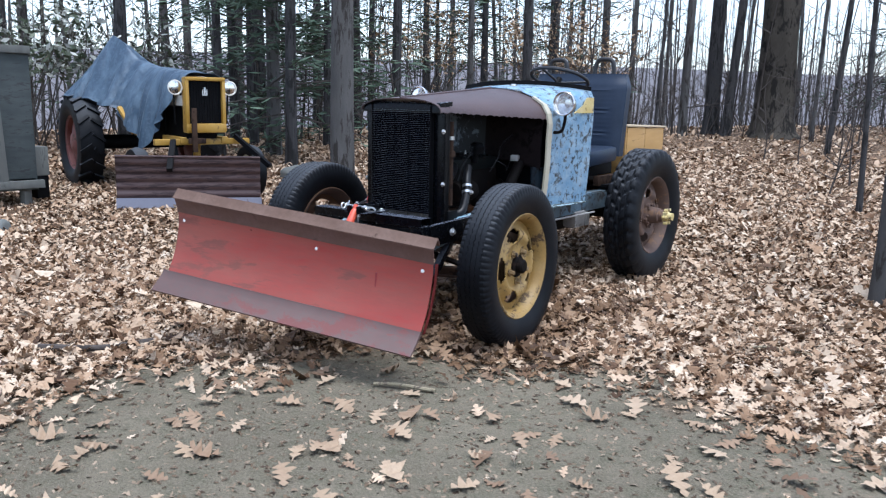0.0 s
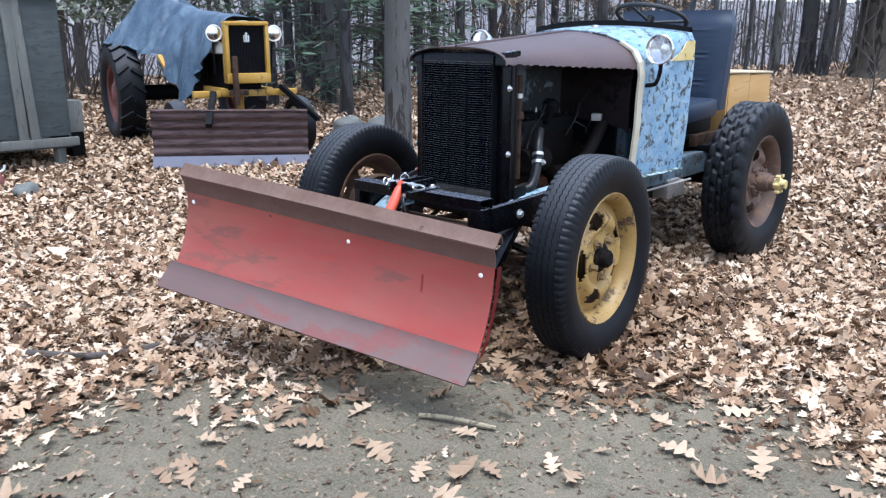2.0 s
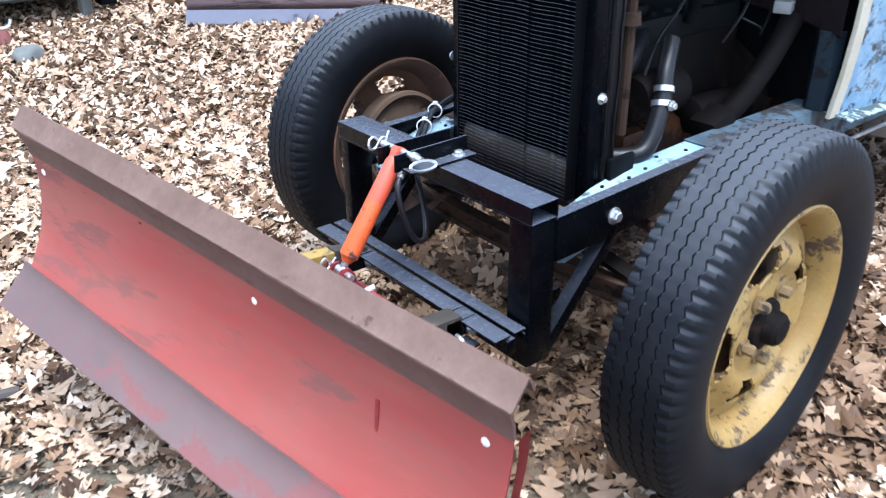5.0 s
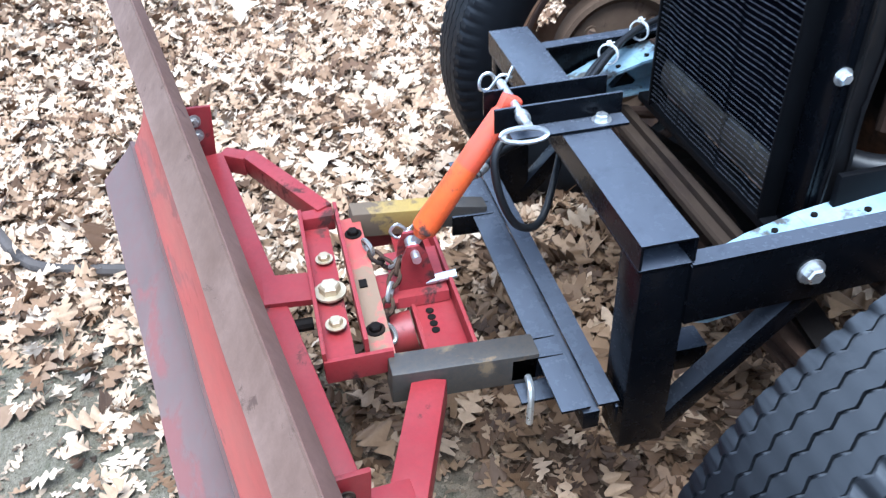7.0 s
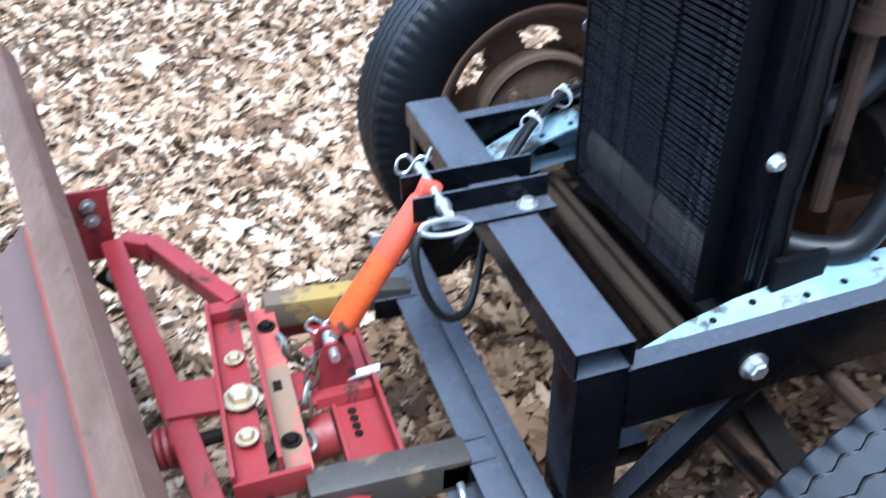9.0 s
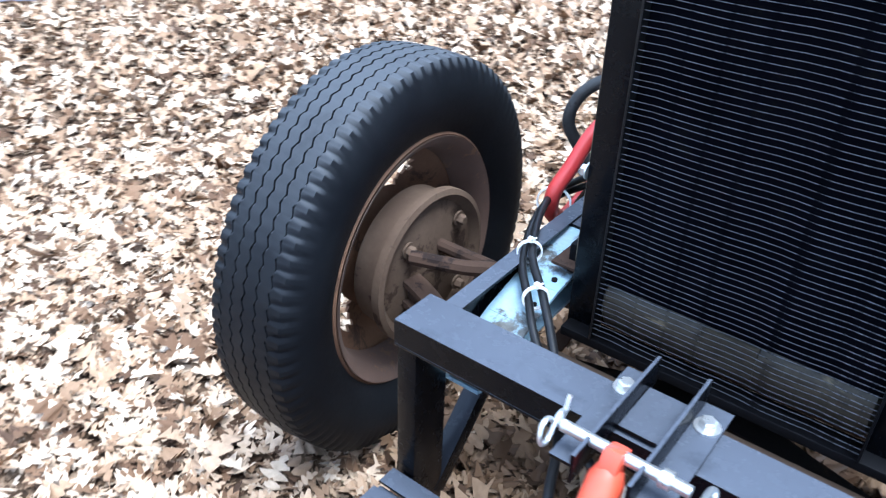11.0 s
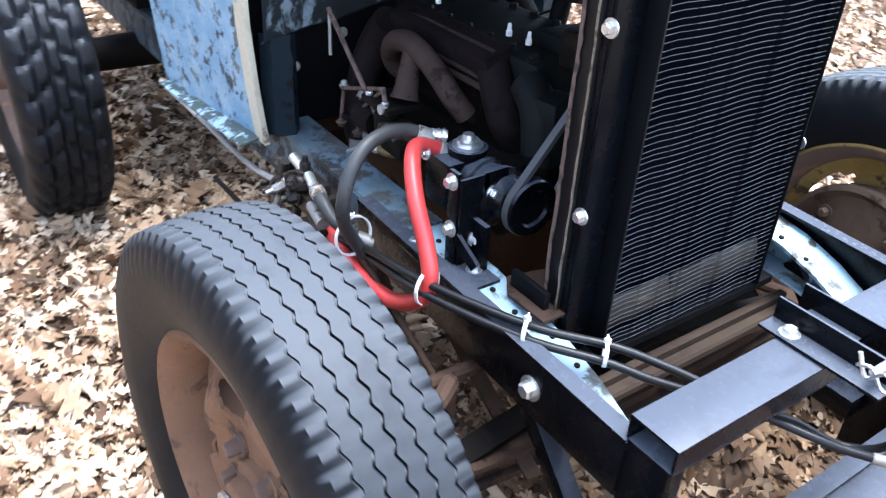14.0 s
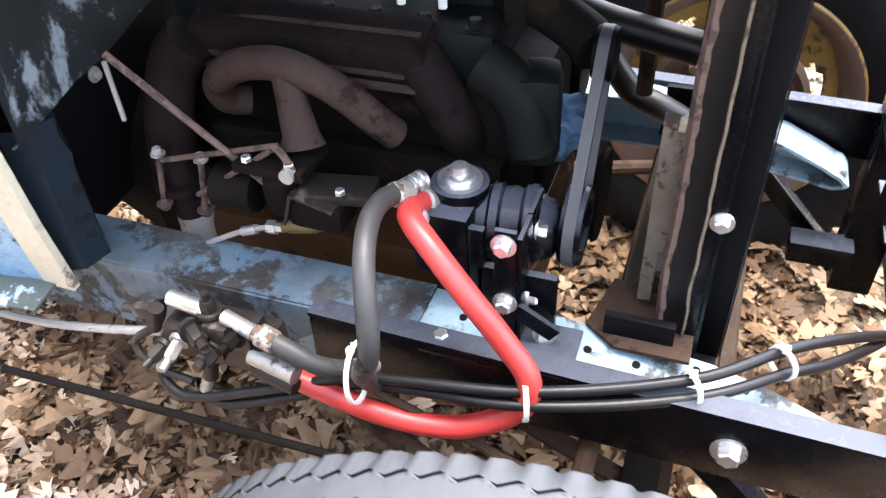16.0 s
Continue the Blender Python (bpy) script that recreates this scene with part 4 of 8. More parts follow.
for k in range(n_fin):
    z = RZ0 + 0.024 + 0.0099 * k
    if fin_me is None:
        bm = bmesh.new()
        sweep(bm, [(-0.203 + 0.406 * i / 12, 0.0012 * math.sin(i * 2.1), 0.0010 * math.sin(i * 1.3)) for i in range(13)], flat(0.0011, 0.0007))
        fin_me = finish("fin", bm, FIN)
    f = new("fin", fin_me)
    f.parent = radiator
    f.location = Vector((0, -0.0455, z)) - origin_of(radiator)
    f.rotation_euler = (0, radians(0.35 * math.sin(k * 1.7)), 0)

# ---- hood ----
def hood_row(y):
    t = smooth01(y / 0.95) if y > 0 else 0
    w = 0.272 + 0.168 * (0.35 * t + 0.65 * max(0, y) / 0.95)
    top = 1.236 + 0.075 * max(0, y + 0.06) / 1.0
    low = 1.185 - 0.045 * max(0, y) / 0.95
    row = []
    for k in range(25):
        u = 2 * k / 24 - 1
        s = abs(u)
        x = w * (1 - (1 - s) ** 1.12) if s > 0 else 0
        z = low + (top - low) * (1 - s ** (2.6 - 0.5 * t)) ** (0.72)
        row.append((math.copysign(x, u), y, z))
    a, b = row[0], row[-1]
    sc = 0.006 * (1 if int(y * 40) % 2 else 0)
    return [(a[0] - 0.004, y, a[2] - 0.02 + sc)] + row + [(b[0] + 0.004, y, b[2] - 0.02 + sc)]


bm = bmesh.new()
sheet(bm, [hood_row(-0.055 + 0.885 * k / 44) for k in range(45)], -0.004)
part("hood", bm, HOOD, tractor, "rusted brown hood with a scalloped lower edge", 50)
bm = bmesh.new()
rod(bm, (0, -0.05, 1.243), (0, 0.85, 1.312), 0.007, 8)
part("hood_hinge", bm, HOOD, tractor)

# ---- cowl ----
def cowl_half(y, t):
    """Half section at y: from the bottom edge up the side and over the top, for +x."""
    w = 0.436 + 0.050 * t
    top = 1.312 + 0.012 * t
    lo = 0.60
    tuck = 0.031 * (1 - 0.3 * t)
    k = t * t * (3 - 2 * t)
    pts = [(w - tuck, lo), (w - tuck * 0.55, 0.72), (w - tuck * 0.22, 0.86), (w - 0.005, 1.0), (w, 1.10), (w - 0.01 + 0.01 * k, 1.16 + 0.01 * k), (w - 0.045 + 0.040 * k, 1.215 + 0.045 * k),
           (w - 0.12 + 0.095 * k, 1.258 + 0.042 * k), (w * (0.5 + 0.12 * k), 1.292 + 0.032 * k), (w * 0.25, top - 0.004 + 0.016 * k), (0, top + 0.018 * k)]
    return [(x, y, z) for x, z in pts]


def cowl_rear_y(z):
    """The door opening leans: the cowl is deeper at the top than at the sill."""
    return 1.28 + 0.02 * smooth01((z - 0.6) / 0.6)


bm = bmesh.new()
grid = []
for k in range(9):
    t = k / 8
    row = []
    for sgn in (1, -1):
        h = cowl_half(0, t)
        pts = [(sgn * x, 0.835 + (cowl_rear_y(z) - 0.835) * t, z) for x, _, z in h]
        row += pts if sgn > 0 else pts[::-1][1:]
    grid.append(row)
sheet(bm, grid, -0.004)
part("cowl", bm, BLUE, tractor, "cowl in chipped pale blue paint", 45)
for sx in (1, -1):
    bm = bmesh.new()
    h = cowl_half(0.835, 0)[:8]
    pts = [Vector((sx * (x + 0.002), 0.829, z)) for x, _, z in h]
    for a, b in zip(pts[:-1], pts[1:]):
        bar(bm, a, b + (b - a).normalized() * 0.002, 0.012, 0.05 if a.z < 1.2 else 0.03, up=(0, 1, 0))
    part("cowl_trim", bm, CREAM, tractor, "cream painted front edge of the cowl")
    bm = bmesh.new()
    prism(bm, [(1.03, 1.166), (1.296, 1.166), (1.295, 1.262), (1.20, 1.262), (1.15, 1.215)], 'x', sx * 0.4865, sx * 0.490)
    part("yellow_patch", bm, YELLOWPATCH, tractor, "corner of old yellow paint and rust")
    bm = bmesh.new()
    rows = []
    for k in range(22):
        y = 0.835 + 0.44 * k / 21
        j = 0.006 * noise.noise(Vector((y * 22, sx, 3)))
        rows.append([(sx * 0.375, y, 0.612), (sx * 0.42, y, 0.606 + j * 0.5), (sx * (0.462 + j + 0.03 * k / 21), y, 0.600 + j)])
    sheet(bm, rows, 0.005)
    part("sill_flange", bm, BLUEDARK, tractor, "bent sill flange with flaking pale paint")
bm = bmesh.new()
prism(bm, [(-0.39, 0.60), (0.39, 0.60), (0.425, 1.05), (0.40, 1.18), (0.2, 1.27), (-0.2, 1.27), (-0.40, 1.18), (-0.425, 1.05)], 'y', 0.872, 0.878)
part("firewall", bm, MATTEBLACK, tractor, "dark rusty firewall")
bm = bmesh.new()
rows = []
for k in range(15):
    x = -0.40 + 0.80 * k / 14
    edge = 0.835 + 0.010 * noise.noise(Vector((x * 12, 0, 0))) + 0.07 * (1 - abs(x) / 0.40)
    top = 1.27 - 0.16 * (abs(x) / 0.42) ** 2.5
    rows.append([(x, 0.815, edge - 0.010), (x, 0.800, edge), (x, 0.798, edge + 0.12), (x, 0.806, edge + 0.24), (x, 0.828, max(top, edge + 0.26))])
sheet(bm, rows[:8], 0.003)
part("bulkhead_panel", bm, FLAKY, tractor, "dark bulkhead panel with flaking pale paint", 45)
bm = bmesh.new()
sheet(bm, rows[7:], 0.003)
part("bulkhead_panel", bm, HEATBOX, tractor, "dark rusty bulkhead panel", 45)
for sx in (1, -1):
    bm = bmesh.new()
    rows = []
    for k in range(9):
        z = 0.616 + 0.028 * k
        j = 0.004 * noise.noise(Vector((z * 25, sx, 1)))
        rows.append([(sx * 0.398, 0.834, z), (sx * (0.385 + j), 0.800, z), (sx * (0.345 + j), 0.790 + j, z), (sx * 0.325, 0.812, z)])
    sheet(bm, rows, 0.004)
    part("firewall_flange", bm, NAVYGRIME, tractor, "dark blue grimy corner flange")
bm = bmesh.new()
rows = []
for k in range(25):
    u = k / 24 * 2 - 1
    x = 0.480 * u
    z = 1.340 - 0.036 * abs(u) ** 2.2
    y = 1.17 + 0.09 * u * u
    rows.append([(x, y - 0.012, z), (x, y - 0.006, z + 0.026), (x, y + 0.006, z + 0.026), (x, y + 0.012, z)])
sheet(bm, rows, 0.003)
part("windscreen_channel", bm, MATTEBLACK, tractor, "black strip along the cowl's top")
bm = bmesh.new()
lathe(bm, [(0, 0), (0, 0.024), (0.012, 0.024), (0.018, 0.016), (0.018, 0)], toward((0.03, 1.06, 1.322), (0, 0, 1)), 20)
part("filler_cap", bm, CHROME, tractor, "chrome filler cap")

# headlamps on the cowl sides
for sx in (1, -1):
    lamp = new("headlamp")
    lamp.parent = tractor
    c = Vector((0.512, 0.86, 1.225)) if sx > 0 else Vector((-0.535, 0.80, 1.245))
    lamp.location = c - tractor.location
    tagged(lamp, "round chrome headlamp")
    m = toward(c, (0.02 * sx, -1, 0.02))
    bm = bmesh.new()
    lathe(bm, [(-0.075, 0), (-0.072, 0.025), (-0.05, 0.05), (-0.01, 0.068), (0.0, 0.070), (0.0, 0.062), (-0.03, 0.03), (-0.03, 0)], m, 32)
    part("shell", bm, CHROME, lamp)
    bm = bmesh.new()
    lathe(bm, [(0.0, 0.063), (0.0, 0.072), (0.010, 0.073), (0.014, 0.068), (0.010, 0.063)], m, 32, True)
    part("bezel", bm, CHROME, lamp)
    bm = bmesh.new()
    lathe(bm, [(0.004, 0.064), (0.012, 0.045), (0.016, 0.0)], m, 28)
    part("lens", bm, LENS, lamp, "clear glass lens")
    bm = bmesh.new()
    tube(bm, spline([c + Vector((0, 0.02, -0.065)), c + Vector((-sx * 0.005, 0.02, -0.115)), (sx * 0.487, 0.88, 1.06), (sx * 0.43, 0.875, 1.05)], 4), 0.010)
    part("stalk", bm, IRON, lamp)

# ---- seat, steering wheel, rear platform ----
seat = new("seat")
seat.parent = tractor
seat.location = Vector((0.05, 2.1, 0.7)) - tractor.location
tagged(seat, "navy vinyl bench seat with a ribbed back")
SC, SW = -0.075, 0.395
bm = bmesh.new()
rows = []
for k in range(41):
    z = 0.84 + 0.60 * k / 40
    y0 = 2.10 + 0.16 * (z - 0.84)
    rib = 0.006 * abs(math.sin(k * math.pi / 2.2)) if 5 < k < 34 else 0
    edge = 0.05 * smooth01((k - 33) / 7)
    ring = []
    for j in range(17):
        u = 2 * j / 16 - 1
        bulge = 0.045 * (1 - abs(u) ** 6)
        ring.append((SC + u * (SW - edge * abs(u) * 0.6), y0 - bulge - rib * (abs(u) < 0.85) + edge * 0.5, z))
    rows.append(ring + [(SC + SW - edge * 0.6, y0 + 0.07, z - edge * 0.1), (SC - SW + edge * 0.6, y0 + 0.07, z - edge * 0.1)])
sheet(bm, rows, 0, True)
bmesh.ops.holes_fill(bm, edges=[e for e in bm.edges if e.is_boundary])
part("backrest", bm, NAVY, seat)
bm = bmesh.new()
box(bm, (SC, 1.87, 0.85), (0.78, 0.44, 0.11), (3, 0, 0), 0.03)
part("cushion", bm, NAVY, seat)
bm = bmesh.new()
box(bm, (SC, 1.88, 0.76), (0.70, 0.42, 0.09), (0, 0, 0), 0.01)
part("seat_base", bm, MATTEBLACK, seat)
for hx in (-0.275, 0.115):
    bm = bmesh.new()
    tube(bm, spline([(hx - 0.075, 2.21, 1.40), (hx - 0.075, 2.215, 1.48), (hx - 0.055, 2.22, 1.535), (hx, 2.22, 1.545), (hx + 0.055, 2.22, 1.535), (hx + 0.075, 2.215, 1.48), (hx + 0.075, 2.21, 1.40)], 5), 0.017, 10)
    part("grab_handle", bm, HANDLEBLACK, seat, "black grab handle")

swheel = new("steering_wheel")
swheel.parent = tractor
swheel.location = Vector((0.125, 1.5, 1.37)) - tractor.location
m = toward((0.125, 1.50, 1.385), (0, 0.34, 0.94))
bm = bmesh.new()
tube(bm, [m @ Vector((0, 0.195 * math.cos(a), 0.195 * math.sin(a))) for a in (2 * math.pi * k / 40 for k in range(40))], 0.012, 8, True)
part("wheel_rim", bm, HANDLEBLACK, swheel)
for k in range(3):
    bm = bmesh.new()
    a = 2 * math.pi * k / 3 + 0.5
    rod(bm, m @ Vector((-0.03, 0.0, 0.0)), m @ Vector((0, 0.2 * math.cos(a), 0.2 * math.sin(a))), 0.008)
    part("spoke", bm, HANDLEBLACK, swheel)
bm = bmesh.new()
rod(bm, m @ Vector((0, 0, 0)), (0.12, 0.98, 0.86), 0.02)
part("steering_column", bm, MATTEBLACK, swheel)
bm = bmesh.new()
box(bm, (0, 2.51, 0.64), (0.75, 1.37, 0.03), (0, 0, 0), 0.004)
part("platform", bm, MATTEBLACK, tractor)
for sx in (1, -1):
    bm = bmesh.new()
    box(bm, (sx * 0.30, 1.96, 0.68), (0.04, 0.36, 0.07), (0, 0, 0), 0.004)
    bar(bm, (sx * 0.36, 1.80, 0.62), (sx * 0.36, 1.80, 0.78), 0.03, 0.03)
    bar(bm, (sx * 0.36, 1.90, 0.62), (sx * 0.36, 1.90, 0.78), 0.03, 0.03)
    part("seat_bracket", bm, RUSTBROWN, tractor)
bm = bmesh.new()
lathe(bm, [(-0.62, 0), (-0.62, 0.05), (-0.2, 0.06), (-0.12, 0.13), (-0.05, 0.17), (0.05, 0.17), (0.12, 0.13), (0.2, 0.06), (0.62, 0.05), (0.62, 0)], Matrix.Translation((0, REAR_Y, REAR_R)), 24)
part("rear_axle", bm, IRON, tractor, "rear axle housing")
bm = bmesh.new()
box(bm, (0.02, 1.45, 0.45), (0.30, 0.62, 0.22), (0, 0, 0), 0.04)
tube(bm, [(0, 1.7, 0.45), (0, 2.0, 0.46)], 0.05, 14)
part("gearbox", bm, IRON, tractor, "greasy gearbox")
bm = bmesh.new()
box(bm, (0.33, 1.42, 0.455), (0.10, 0.16, 0.11), (0, 0, 0), 0.02)
box(bm, (0.36, 1.50, 0.45), (0.06, 0.06, 0.09), (0, 0, 0), 0.01)
part("battery_tray", bm, STEEL, tractor)

# wooden box behind the seat
toolbox = thing("wooden_box", (-0.06, 2.79, 0.655), "yellow varnished board box behind the seat", "box")
for nm, c, d in (("front_board", (-0.06, 2.420, 0.853), (0.58, 0.02, 0.39)), ("rear_board", (-0.06, 3.165, 0.840), (0.58, 0.02, 0.365)),
                 ("side_board", (-0.340, 2.792, 0.845), (0.02, 0.72, 0.375)), ("side_board", (0.225, 2.600, 0.848), (0.02, 0.344, 0.382)), ("side_board", (0.225, 2.966, 0.842), (0.02, 0.374, 0.370))):
    bm = bmesh.new()
    box(bm, c, d, (0, 0, 0), 0.002)
    part(nm, bm, WOODBOX, toolbox)
bm = bmesh.new()
box(bm, (-0.058, 2.792, 1.046), (0.60, 0.78, 0.014), (-1.6, 0, 0), 0.003)
part("lid", bm, WOODTOP, toolbox, "pale board lid")
bm = bmesh.new()
box(bm, (-0.06, 2.792, 0.663), (0.54, 0.71, 0.014))
part("bottom_board", bm, WOODBOX, toolbox)

# ---- the snow plow: blade, push frame and lift cylinder ----
plow = thing("snow_plow", (0.1, -0.95, 0.2), "faded red snow plow blade on a red push frame", "snow plow")
PL = Matrix.Translation((0.097, -1.0486, 0.2166)) @ Matrix.Rotation(radians(11.45), 4, 'Z') @ Matrix.Rotation(radians(4.88), 4, 'Y') @ Matrix.Rotation(radians(1.0), 4, 'X')
HALF = 0.716


def on_plow(x, y, z):
    return PL @ Vector((x, y, z))


def blade_strip(profile, x0, x1, thick, nx=14, wave=0.0):
    bm = bmesh.new()
    rows = []
    for i in range(nx + 1):
        x = x0 + (x1 - x0) * i / nx
        rows.append([on_plow(x, y + wave * noise.noise(Vector((x * 3, z * 3, 2))), z) for y, z in profile])
    sheet(bm, rows, thick)
    return bm


mould = [tuple(p)[:2] for p in spline([(0.080, 0.080, 0), (0.124, 0.165, 0), (0.149, 0.26, 0), (0.156, 0.34, 0), (0.1525, 0.383, 0)], 4)]
part("mouldboard", blade_strip(mould, -HALF - 0.008, HALF - 0.022, -0.006, 20, 0.004), RED, plow, "curved faded red mouldboard", 50)
part("upper_band", blade_strip([(0.1505, 0.384), (0.148, 0.402), (0.1435, 0.420), (0.136, 0.439), (0.127, 0.456)], -HALF - 0.012, HALF - 0.018, -0.006, 20, 0.004), LIP, plow, "rust brown band under the lip", 50)
# lip coloured paler and flange darker, as the sky falls on the fold
part("top_lip", blade_strip([(0.124, 0.453), (0.130, 0.457), (0.147, 0.477), (0.163, 0.496)], -HALF - 0.026, HALF - 0.014, -0.005, 20, 0.002), LIPLIT, plow, "folded rust top lip, toned paler for the sky on it", 50)
part("back_flange", blade_strip([(0.164, 0.497), (0.172, 0.485), (0.183, 0.463)], -HALF - 0.026, HALF - 0.014, -0.005, 20, 0.002), LIP, plow, "rust brown back of the fold", 50)
part("cutting_edge", blade_strip([(0.0, 0.0), (0.026, 0.024), (0.056, 0.052), (0.080, 0.076), (0.086, 0.092)], -HALF - 0.034, HALF - 0.020, -0.012, 20, 0.004), EDGE, plow, "worn steel cutting edge", 50)
for sx in (1, -1):
    bm = bmesh.new()
    ps = [on_plow((sx * HALF - 0.014), y, z) for y, z in mould] + [on_plow((sx * HALF - 0.014), y + 0.03, z) for y, z in mould[::-1]]
    f = bm.faces.new([bm.verts.new(p) for p in ps])
    bmesh.ops.solidify(bm, geom=[f], thickness=0.006)
    part("end_rib", bm, REDBRIGHT, plow)


def mould_at(z):
    for a, b in zip(mould[:-1], mould[1:]):
        if a[1] <= z <= b[1]:
            t = (z - a[1]) / (b[1] - a[1])
            return a[0] + (b[0] - a[0]) * t
    return mould[-1][0]


fwd = (PL.to_3x3() @ Vector((0, -1, 0.15))).normalized()
for x in (-0.690, 0.0955, 0.645):
    bm = bmesh.new()
    lathe(bm, [(0, 0.011), (0.004, 0.010), (0.007, 0.006), (0.008, 0)], toward(on_plow(x, mould_at(0.345) - 0.001, 0.345), fwd), 14)
    part("blade_bolt", bm, PLASTIC, plow, "pale round bolt head")
for x in (-0.478, -0.277, 0.344):
    bm = bmesh.new()
    lathe(bm, [(0, 0.009), (0.003, 0.008), (0.0035, 0)], toward(on_plow(x, mould_at(0.372) - 0.001, 0.372), fwd), 12)
    part("bolt_hole_plug", bm, IRON, plow)
for x in (-0.444, -0.172, 0.377):
    bm = bmesh.new()
    lathe(bm, [(0, 0.013), (0.004, 0.012), (0.007, 0.006), (0.008, 0)], toward(on_plow(x, 0.043, 0.042), (PL.to_3x3() @ Vector((0, -0.65, 0.75))).normalized()), 14)
    part("edge_bolt", bm, PLASTIC, plow, "pale round bolt head")
for x in (-0.66, 0.134, 0.668):
    bm = bmesh.new()
    lathe(bm, [(0, 0.010), (0.003, 0.009), (0.0035, 0)], toward(on_plow(x, 0.043, 0.042), (PL.to_3x3() @ Vector((0, -0.65, 0.75))).normalized()), 12)
    part("bolt_hole_plug", bm, IRON, plow)

# ribs and push frame behind the blade
FAR, NEAR = Vector((-0.44, -0.925, 0.402)), Vector((0.452, -0.752, 0.350))
for p, nm in ((FAR, "far"), (NEAR, "near")):
    bm = bmesh.new()
    side = (NEAR - FAR).normalized()
    bar(bm, p + Vector((0, -0.045, -0.030)) + side * (0.045 if nm == "near" else -0.02), p + Vector((0, -0.030, 0.125)) + side * (0.045 if nm == "near" else -0.02), 0.10, 0.008, up=(1, 0.15, 0), bevel=0.001)
    part("ear_plate", bm, REDBRIGHT, plow, "red bolted ear plate")
    for dz in (0.098, 0.065):
        bm = bmesh.new()
        hexbolt(bm, p + Vector((0.006, -0.020, dz)) + side * (0.051 if nm == "near" else -0.015), side, 0.010, 0.009)
        part("ear_bolt", bm, STEEL if nm == "far" else RUSTBROWN, plow)
bm = bmesh.new()
bar(bm, FAR, NEAR, 0.041, 0.046, bevel=0.004)
part("cross_tube", bm, REDBRIGHT, plow, "red square cross tube")
bm = bmesh.new()
bar(bm, FAR + Vector((0.012, -0.035, -0.075)), FAR + Vector((0.012, 0.020, -0.035)), 0.012, 0.050, bevel=0.002)
part("pivot_lug", bm, IRON, plow, "black pivot lug under the tube")
bm = bmesh.new()
hexbolt(bm, FAR + Vector((0.019, -0.008, -0.048)), (1, 0.2, 0.1), 0.011, 0.012)
part("pivot_bolt", bm, ZINC, plow)
bm = bmesh.new()
far2 = FAR + Vector((0.025, 0.072, 0.0))
bar(bm, FAR + Vector((-0.01, 0.02, 0)), far2, 0.034, 0.042, bevel=0.003)
bar(bm, far2 - Vector((0.012, 0.0, 0)), (-0.185, -0.715, 0.395), 0.034, 0.042, bevel=0.003)
part("diagonal_tube", bm, REDBRIGHT, plow)
bm = bmesh.new()
near2 = NEAR + Vector((0.022, 0.070, -0.004))
bar(bm, NEAR + Vector((0.02, 0.01, 0)), near2 + Vector((-0.01, 0.012, 0)), 0.05, 0.045, bevel=0.003)
bar(bm, near2, (0.255, -0.605, 0.335), 0.055, 0.045, bevel=0.003)
part("diagonal_tube", bm, REDBRIGHT, plow)
bm = bmesh.new()
bar(bm, (-0.178, -0.764, 0.392), (0.212, -0.760, 0.380), 0.007, 0.062, bevel=0.001)
bar(bm, (-0.178, -0.738, 0.3835), (0.212, -0.734, 0.3725), 0.046, 0.007)
bar(bm, (-0.172, -0.762, 0.395), (-0.172, -0.700, 0.395), 0.030, 0.034, bevel=0.002)
bar(bm, (0.213, -0.762, 0.372), (0.213, -0.652, 0.372), 0.008, 0.046, bevel=0.001)
part("swivel_channel", bm, REDBRIGHT, plow, "worn red swivel channel")
bm = bmesh.new()
bar(bm, (-0.172, -0.696, 0.407), (0.208, -0.692, 0.396), 0.007, 0.052, bevel=0.001)
part("angle_web", bm, REDBRIGHT, plow, "red upright leg of the angle iron")
bm = bmesh.new()
bar(bm, (-0.172, -0.672, 0.3845), (0.210, -0.668, 0.3735), 0.040, 0.007, bevel=0.001)
part("angle_flat", bm, RUSTRED, plow, "rust stained leg of the angle iron")
for x in (-0.12, 0.145):
    bm = bmesh.new()
    hexbolt(bm, (x, -0.671, 0.386 - 0.029 * (x + 0.12)), (0, 0, 1), 0.011, 0.010)
    part("angle_bolt", bm, IRON, plow, "black bolt head")
bm = bmesh.new()
box(bm, (0.027, -0.674, 0.3835), (0.020, 0.014, 0.004))
part("square_hole", bm, IRON, plow)
bm = bmesh.new()
prism(bm, [(-0.015, -0.845), (0.062, -0.845), (0.070, -0.765), (-0.005, -0.765)], 'z', 0.392, 0.404)
part("tongue_plate", bm, REDBRIGHT, plow)
for x, r, mt in ((-0.054, 0.011, BRASSBOLT), (0.042, 0.019, BRASSBOLT), (0.126, 0.012, BRASSBOLT)):
    bm = bmesh.new()
    hexbolt(bm, (x, -0.733, 0.389), (0, 0, 1), r, r * 0.9)
    part("swivel_bolt", bm, mt, plow, "brassy hex bolt")
